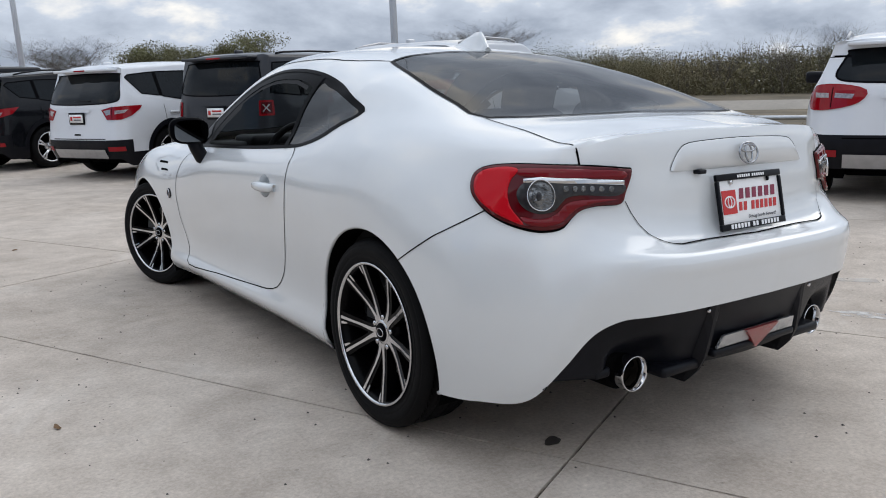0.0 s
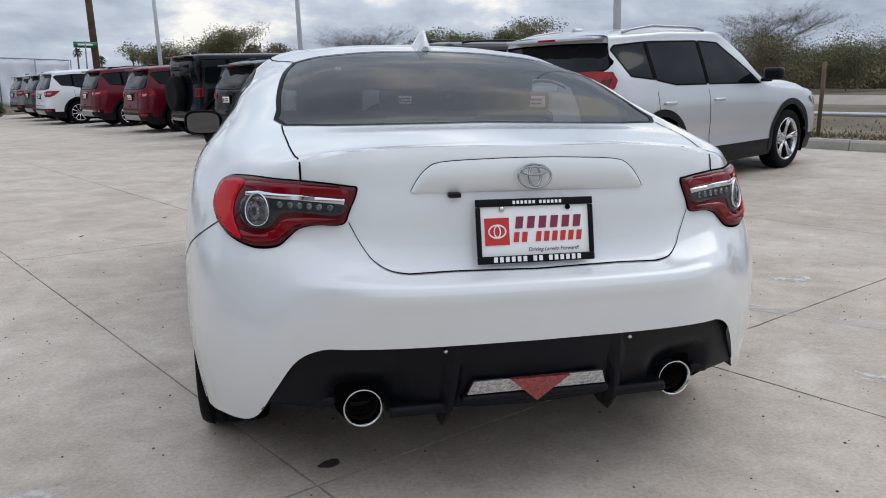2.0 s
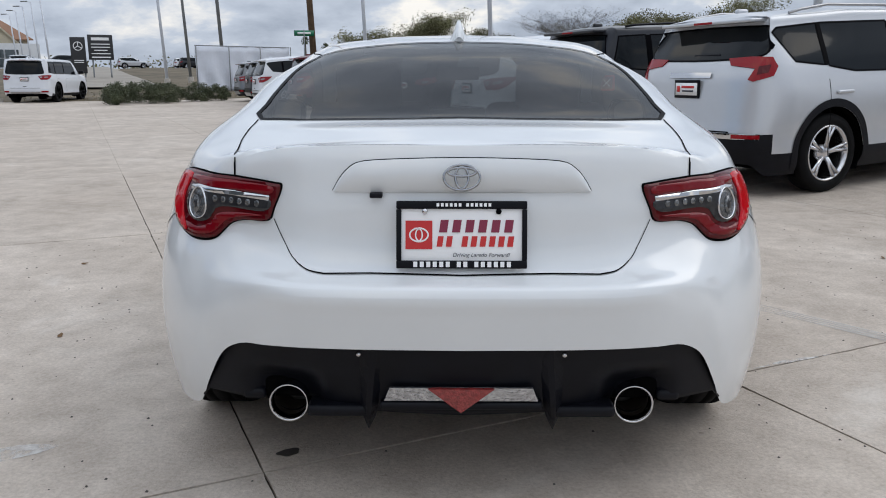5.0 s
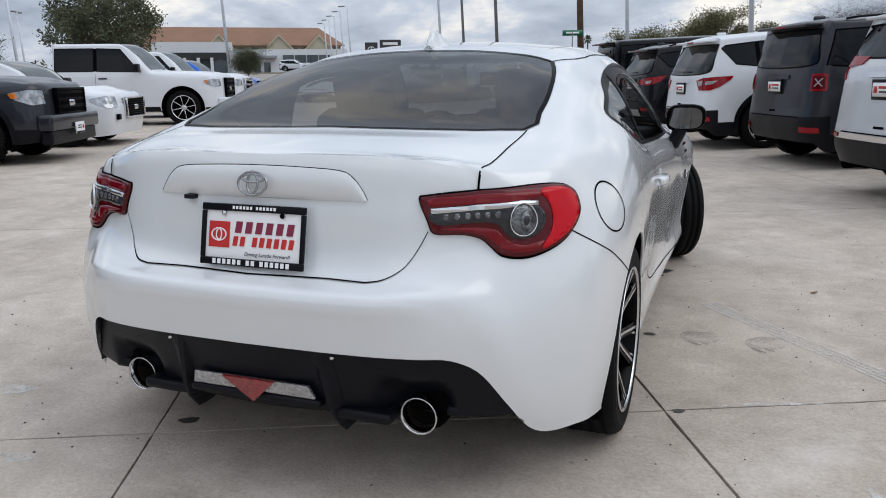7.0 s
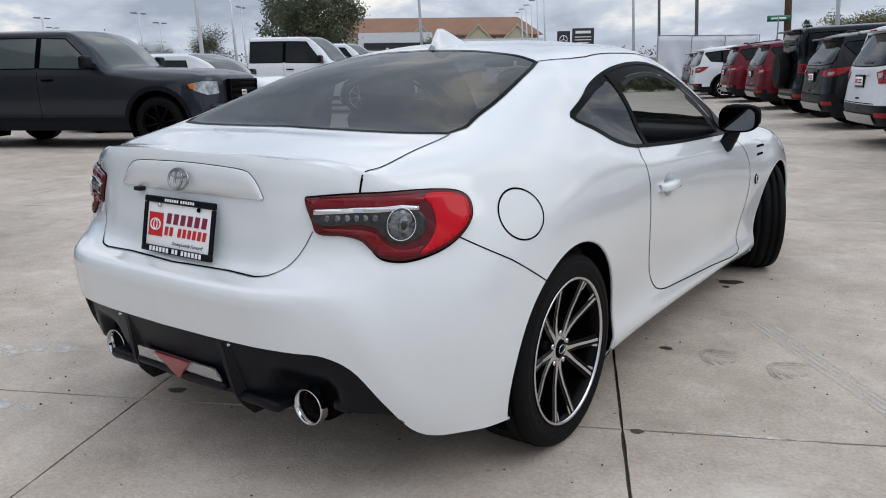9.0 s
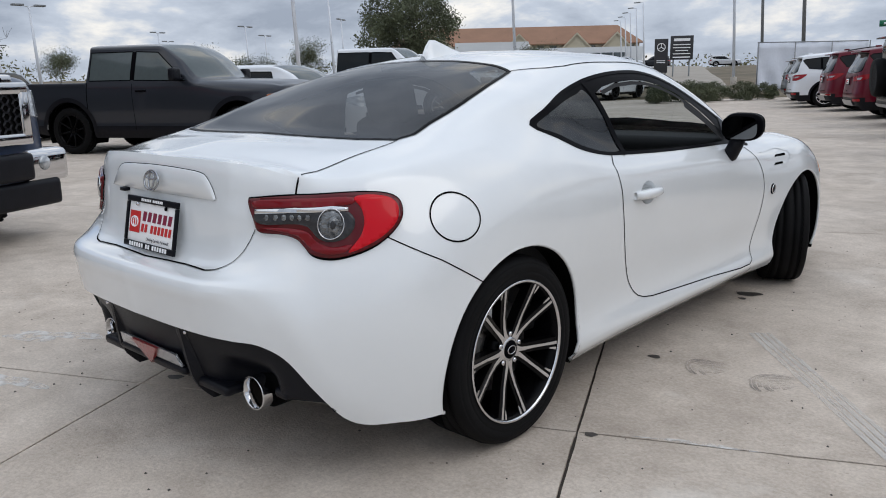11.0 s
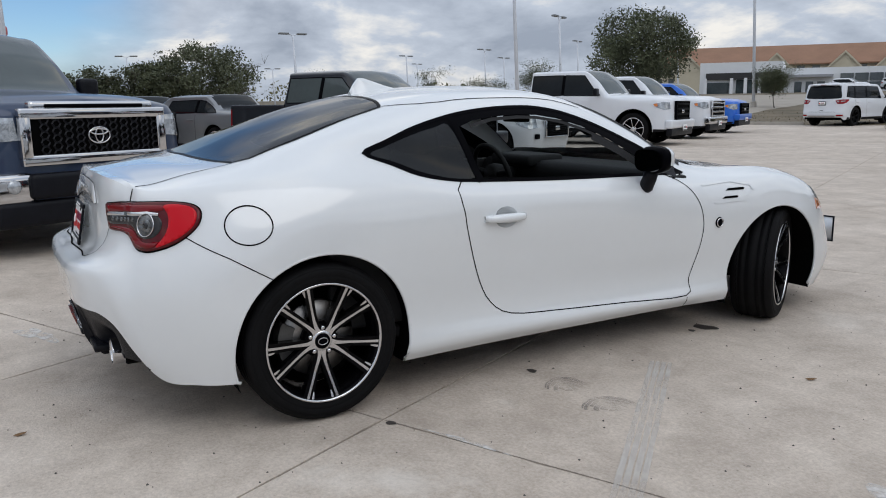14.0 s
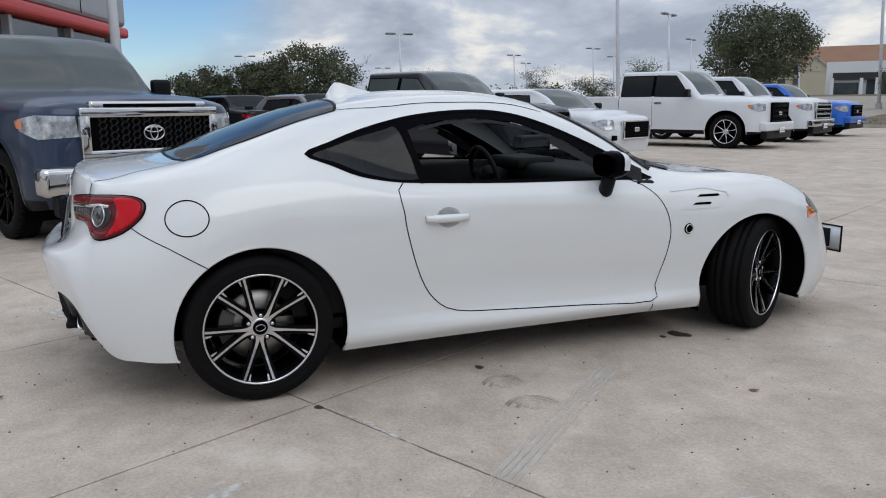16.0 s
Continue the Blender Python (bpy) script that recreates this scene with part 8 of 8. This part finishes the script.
m, ln = frame_from((-92.4, 105.1), (-65.6, 124.1))
shop = tagged(new("car_showroom"), "white car showroom with dark fascia and large glazing", "building")
shop.matrix_basis = m @ Matrix.Translation((0, 0, 1.7))
part("wall", box_bm(13, 18, 5.6, (6.5, 9, 2.8)), WHITE_PANEL, shop, smooth=False)
part("fascia", box_bm(11.5, .5, 1.1, (6.8, -.3, 3.3)), DARK_PANEL, shop, smooth=False)
part("entrance_glass", box_bm(6.2, .2, 2.6, (9.0, -.12, 1.4)), SHOP_GLASS, shop, smooth=False)
part("entrance_glass", box_bm(3.6, .2, 2.2, (3.0, -.12, 1.2)), SHOP_GLASS, shop, smooth=False)
for x in (1.0, 5.2, 7.4, 9.6, 12.4):
    part("column", box_bm(.5, .5, 3.0, (x, -.45, 1.5)), WHITE_PANEL, shop, smooth=False)
part("wing", box_bm(ln - 13, 16, 4.4, (13 + (ln - 13) / 2, 9.0, 2.2)), WHITE_PANEL, shop, smooth=False)
part("wing_canopy", box_bm(7, 1.4, .4, (17, .3, 3.1)), GREY_PANEL, shop, smooth=False)
for k in range(4):
    for r_ in range(2):
        part("wing_window", box_bm(1.9, .2, 1.25, (22.5 + 2.1 * k, .95, 1.4 + 1.4 * r_)), SHOP_GLASS, shop, smooth=False)
for k in range(3):
    part("door", box_bm(1.1, .2, 2.2, (15.4 + 1.7 * k, .95, 1.1)), SHOP_GLASS, shop, smooth=False)

m, ln = frame_from((-27.0, -.2), (-8.0, -6.7))
near = tagged(new("showroom_building"), "grey panelled showroom with a red band over dark glass", "building")
near.matrix_basis = m
W0 = 7.5
part("upper_panel", box_bm(ln, 10, 2.9, (ln / 2, -5, 5.35), .25, 4), GREY_PANEL, near, smooth=False)
part("red_fascia", box_bm(ln + .1, 10.1, .36, (ln / 2, -5, 3.72), .12, 3), RED_BAND, near, smooth=False)
part("glazing", box_bm(ln - .8, 9.2, 3.5, (ln / 2, -5, 1.75)), SHOP_GLASS, near, smooth=False)
for k in range(6):
    part("mullion", box_bm(.18, .3, 3.5, (.5 + (ln - 1) * k / 5, -.35, 1.75)), GREY_PANEL, near, smooth=False)
for k in range(1, 5):
    part("panel_joint", box_bm(.02, .02, 2.7, (ln * k / 5, .006, 5.35)), GAP, near, smooth=False)

def board_sign(x, y, z, w_, h_, yaw, rows, label):
    s_ = tagged(new("pylon_sign"), label, "sign", "pylon signs")
    part("panel", box_bm(w_, .35, h_, (0, 0, h_ / 2), .04), DARK_PANEL, s_)
    for sx in (-.35, .35):
        part("post", box_bm(.12, .12, z, (sx * w_, 0, -z / 2)), POLE_GREY, s_)
    for cx, cz, bw, bh in rows:
        part("print_bar", box_bm(bw, .02, bh, (cx, -.185, cz)), PLATE_WHITE, s_, smooth=False)
    s_.matrix_basis = pose(x, y, z, 0, 0, yaw)
    return s_


board_sign(-28.3, 61.4, 2.35, 1.85, 1.95, 25, ((0, 1.62, 1.3, .22), (0, 1.22, 1.4, .07), (0, .98, 1.4, .07), (0, .74, 1.0, .07), (0, .48, 1.4, .07), (0, .2, 1.4, .09)), "black pylon sign with white print bars")
board_sign(-29.9, 60.9, 1.3, 1.1, 2.8, 25, ((0, 1.0, .7, .06), (0, .85, .7, .06)), "tall black pylon sign with a pale ring")
v, f = tube([(.32 * math.cos(g), 0, .32 * math.sin(g)) for g in np.linspace(0, 2 * math.pi, 24, endpoint=False)], .035, 6, True)
v2, f2 = merge(*[tube([(0, 0, 0), (.3 * math.cos(g), 0, .3 * math.sin(g))], .03, 6) for g in (math.pi / 2, math.pi * 7 / 6, math.pi * 11 / 6)])
rg_ = solid("ring_mark", *merge((v, f), (v2, f2)), PLATE_WHITE)
rg_.parent = [o for o in bpy.data.objects if o.name.startswith("pylon_sign")][-1]
rg_.matrix_basis = pose(0, -.2, 2.1)

# far parked vehicles and traffic
for i, (x, y, hd, mt) in enumerate(((-62, 98, 20, P_WHITE), (-57, 101, 20, P_SILVER), (-52, 105, 200, P_GREY), (-50, 118, 30, P_SILVER), (-42, 122, 30, P_GREY), (-45, 128, 30, P_WHITE), (-78, 330, 110, P_WHITE), (-92, 360, 290, P_BLACK), (-110, 372, 110, P_SILVER))):
    vehicle("suv", "far crossover beyond the driveway", "suv", mt, (x, y, rise(Vector((x, y, 0)).dot(LA), Vector((x, y, 0)).dot(LB)) + .05), hd, 4.6, 1.84, 1.68, 2.70, .95, 1.06, 1.05, 2.28, 1.22, -.1,
            r=.36, posts=(-.74, -.10, .84, 1.98), group="far vehicles")

# palms far beyond the road
PALM = noisy(base_mat("palm_fronds", (0.075, 0.085, 0.045), 0.8), 1, .35)


def palm(x, y, z, h, seed):
    rd_ = random.Random(seed)
    p_ = tagged(new("palm_tree"), "far fan palm with a shaggy crown on a thin trunk", "tree", "far palms")
    solid("trunk", *tube([(0, 0, -1), (.1, 0, h * .5), (.05, .05, h)], [.28, .2, .17], 6), BARK, p_)
    v, f = [], []
    for k in range(70):
        g, el, ln_ = rd_.uniform(0, 6.28), rd_.uniform(-.9, 1.3), rd_.uniform(.9, 1.5)
        d_ = Vector((math.cos(g) * math.cos(el), math.sin(g) * math.cos(el), math.sin(el)))
        s2 = Vector((-math.sin(g), math.cos(g), 0)) * .18
        o = len(v)
        a2 = Vector((.05, .05, h)) + d_ * ln_
        v += [Vector((.05, .05, h)), Vector((.05, .05, h)) + d_ * ln_ * .7 + s2, a2 - Vector((0, 0, .35)), Vector((.05, .05, h)) + d_ * ln_ * .7 - s2]
        f.append((o, o + 1, o + 2, o + 3))
    tagged(solid("crown", v, f, PALM, p_, smooth=False), kind="stuff")
    p_.matrix_basis = Matrix.Translation((x, y, z))


for i, (x, y, h) in enumerate(((-34.6, 184.4, 7.0), (-30.0, 185.1, 5.5), (-23.6, 186.0, 6.3), (-20.7, 186.4, 5.6))):
    palm(x, y, 2.2, h, i + 60)

# ---- marks on the concrete ----


def stain_mat(name, color, strength, scale, low=.38):
    m_ = base_mat(name, color, .6)
    t = m_.node_tree
    co = t.nodes.new("ShaderNodeTexCoord")
    nz_ = t.nodes.new("ShaderNodeTexNoise"); nz_.inputs["Scale"].default_value, nz_.inputs["Detail"].default_value = scale, 5
    t.links.new(co.outputs["Object"], nz_.inputs["Vector"])
    mr = t.nodes.new("ShaderNodeMapRange")
    mr.inputs["From Min"].default_value, mr.inputs["From Max"].default_value = low, .62
    mr.inputs["To Max"].default_value = strength
    t.links.new(nz_.outputs[0], mr.inputs[0])
    tr_ = t.nodes.new("ShaderNodeBsdfTransparent")
    mx = t.nodes.new("ShaderNodeMixShader")
    t.links.new(mr.outputs[0], mx.inputs[0]); t.links.new(tr_.outputs[0], mx.inputs[1]); t.links.new(t.nodes["Principled BSDF"].outputs[0], mx.inputs[2])
    t.links.new(mx.outputs[0], t.nodes["Material Output"].inputs["Surface"])
    return m_


OIL = base_mat("dried_oil", (0.055, 0.047, 0.042), .55)
SCUFF = stain_mat("rubber_scuff", (0.19, 0.175, 0.16), .55, 5)
PALE_T = stain_mat("pale_tyre_dust", (0.60, 0.57, 0.53), .62, 5, .22)
PALE_S = stain_mat("pale_cement_residue", (0.68, 0.66, 0.63), .75, 16)


def blot(name, label, x, y, rx, ry, yaw, mat, seed, z=.0022, n=28, rough_=.18):
    rd = random.Random(seed)
    ph = [rd.uniform(0, 6.28) for _ in range(4)]
    out = []
    for i in range(n):
        g = 2 * math.pi * i / n
        k = 1 + rough_ * (math.sin(2 * g + ph[0]) * .5 + math.sin(3 * g + ph[1]) * .5 + math.sin(5 * g + ph[2]) * .35)
        out.append((rx * k * math.cos(g), ry * k * math.sin(g)))
    v = [(a, b, 0) for a, b in out]
    o = tagged(solid(name, v, [tuple(range(n))], mat, smooth=False), label, "stain", "marks on the concrete")
    o.matrix_basis = pose(x, y, z, 0, 0, yaw)
    return o


blot("oil_stain", "round dried oil spot on the concrete", -.505, -.435, .032, .024, 20, OIL, 1)
blot("oil_stain", "small dried oil spot beside the joint", 1.02, .185, .021, .016, 10, OIL, 2)
blot("oil_stain", "tiny dark oil spot on the concrete", .835, .972, .024, .020, 0, OIL, 3)
blot("oil_stain", "dark oil drip near the front wheel", .77, 2.14, .060, .045, 30, OIL, 4)
blot("oil_stain", "tiny drip beside the larger oil drip", .775, 2.035, .022, .016, 0, OIL, 5)
for x, y, yaw, rx, ry, sd in ((1.114, .957, 63, .100, .165, 6), (1.373, .966, 64, .120, .155, 7)):
    v, f, k = [], [], 22
    for r0, r1, g0, g1 in ((.94, 1.0, 15, 165), (.82, .92, 25, 170), (.66, .79, 8, 150), (.47, .63, 20, 175), (.20, .44, 5, 160), (.0, .17, 0, 180)):
        s0 = len(v)
        for i in range(k):
            g = radians(g0 + (g1 - g0) * i / (k - 1))
            for r in (r0, r1):
                r *= 1 + .05 * noise.noise(Vector((g * 2, r * 3, sd)))
                v.append((rx * r * math.cos(g), ry * r * math.sin(g), 0))
        f += [(s0 + 2 * i, s0 + 2 * i + 1, s0 + 2 * i + 3, s0 + 2 * i + 2) for i in range(k - 1)]
    ob = tagged(solid("scuff_mark", v, f, SCUFF, smooth=False), "grey half-round rubber scuff on the concrete", "stain", "marks on the concrete")
    ob.matrix_basis = pose(x, y, .0022, 0, 0, yaw)
for k in range(4):
    n = 26
    v = []
    for i in range(n + 1):
        t = i / n
        off = (k - 1.5) * .026
        x, y = 2.35 - 1.30 * t + .77 * off, 0.0 + 1.54 * t + .64 * off
        w_ = .0100 + .004 * noise.noise(Vector((t * 20, k, 0)))
        v += [(x - w_ * .77, y - w_ * .64, .0022), (x + w_ * .77, y + w_ * .64, .0022)]
    tagged(solid("tyre_track", v, [(2 * i, 2 * i + 1, 2 * i + 3, 2 * i + 2) for i in range(n)], PALE_T, smooth=False), "pale dusty tyre track across the concrete", "stain", "marks on the concrete")
for i, (x, y, rx, ry, yaw) in enumerate(((1.62, -.35, .20, .05, -62), (-1.45, -.55, .22, .07, 30), (-1.0, -.9, .16, .06, 20), (1.30, .34, .16, .012, 25), (1.9, -.62, .25, .06, -60), (2.3, -.4, .2, .05, -60), (.2, -1.3, .2, .06, 20), (2.35, 1.2, .14, .06, 10))):
    blot("cement_residue", "pale rough cement residue on the slab", x, y, rx, ry, yaw, PALE_S, 30 + i, z=.0018, rough_=.5)
LEAFM = base_mat("dead_leaf", (0.16, 0.09, 0.04), .8)
rd = random.Random(8)
for i, (x, y) in enumerate(((.41, -1.02), (-1.38, 4.38), (-1.9, 3.6), (2.1, -.75), (1.55, 1.9), (-1.7, .6), (-2.2, 1.9), (2.6, 2.1), (-.9, -1.2), (3.0, .9))):
    a_ = rd.uniform(0, 360)
    v = [(-.022, 0, .004), (-.006, -.011, .001), (.02, -.003, .007), (.024, .004, .010), (.0, .012, .006), (-.006, .0, .009)]
    o = tagged(solid("dead_leaf", v, [(0, 1, 5), (1, 2, 5), (2, 3, 5), (3, 4, 5), (4, 0, 5)], LEAFM, smooth=False), "small curled dry leaf on the concrete", "leaf", "dead leaves")
    o.matrix_basis = pose(x, y, .001, 0, 0, a_)
gvv, gff = [], []
rg = np.random.default_rng(12)
for i in range(700):
    x, y = rg.uniform(-2.6, 3.6), rg.uniform(-2.2, 3.6)
    s_ = rg.uniform(.0015, .005)
    o = len(gvv)
    gvv += [(x - s_, y - s_ * .7, 0), (x + s_, y - s_, 0), (x + s_ * .8, y + s_, 0), (x - s_ * .6, y + s_, 0), (x, y, s_ * 1.1)]
    gff += [(o, o + 1, o + 4), (o + 1, o + 2, o + 4), (o + 2, o + 3, o + 4), (o + 3, o, o + 4)]
tagged(solid("grit", gvv, gff, OIL, smooth=False), "scattered dark grit on the concrete", "grit", kind="stuff")

# the slabs themselves
for a0, a1 in zip(LINES_A[:-1], LINES_A[1:]):
    for b0, b1 in zip(LINES_B[:-1], LINES_B[1:]):
        slab(a0, a1, b0, b1, -5 < a0 < 6 and -6 < b0 < 5)
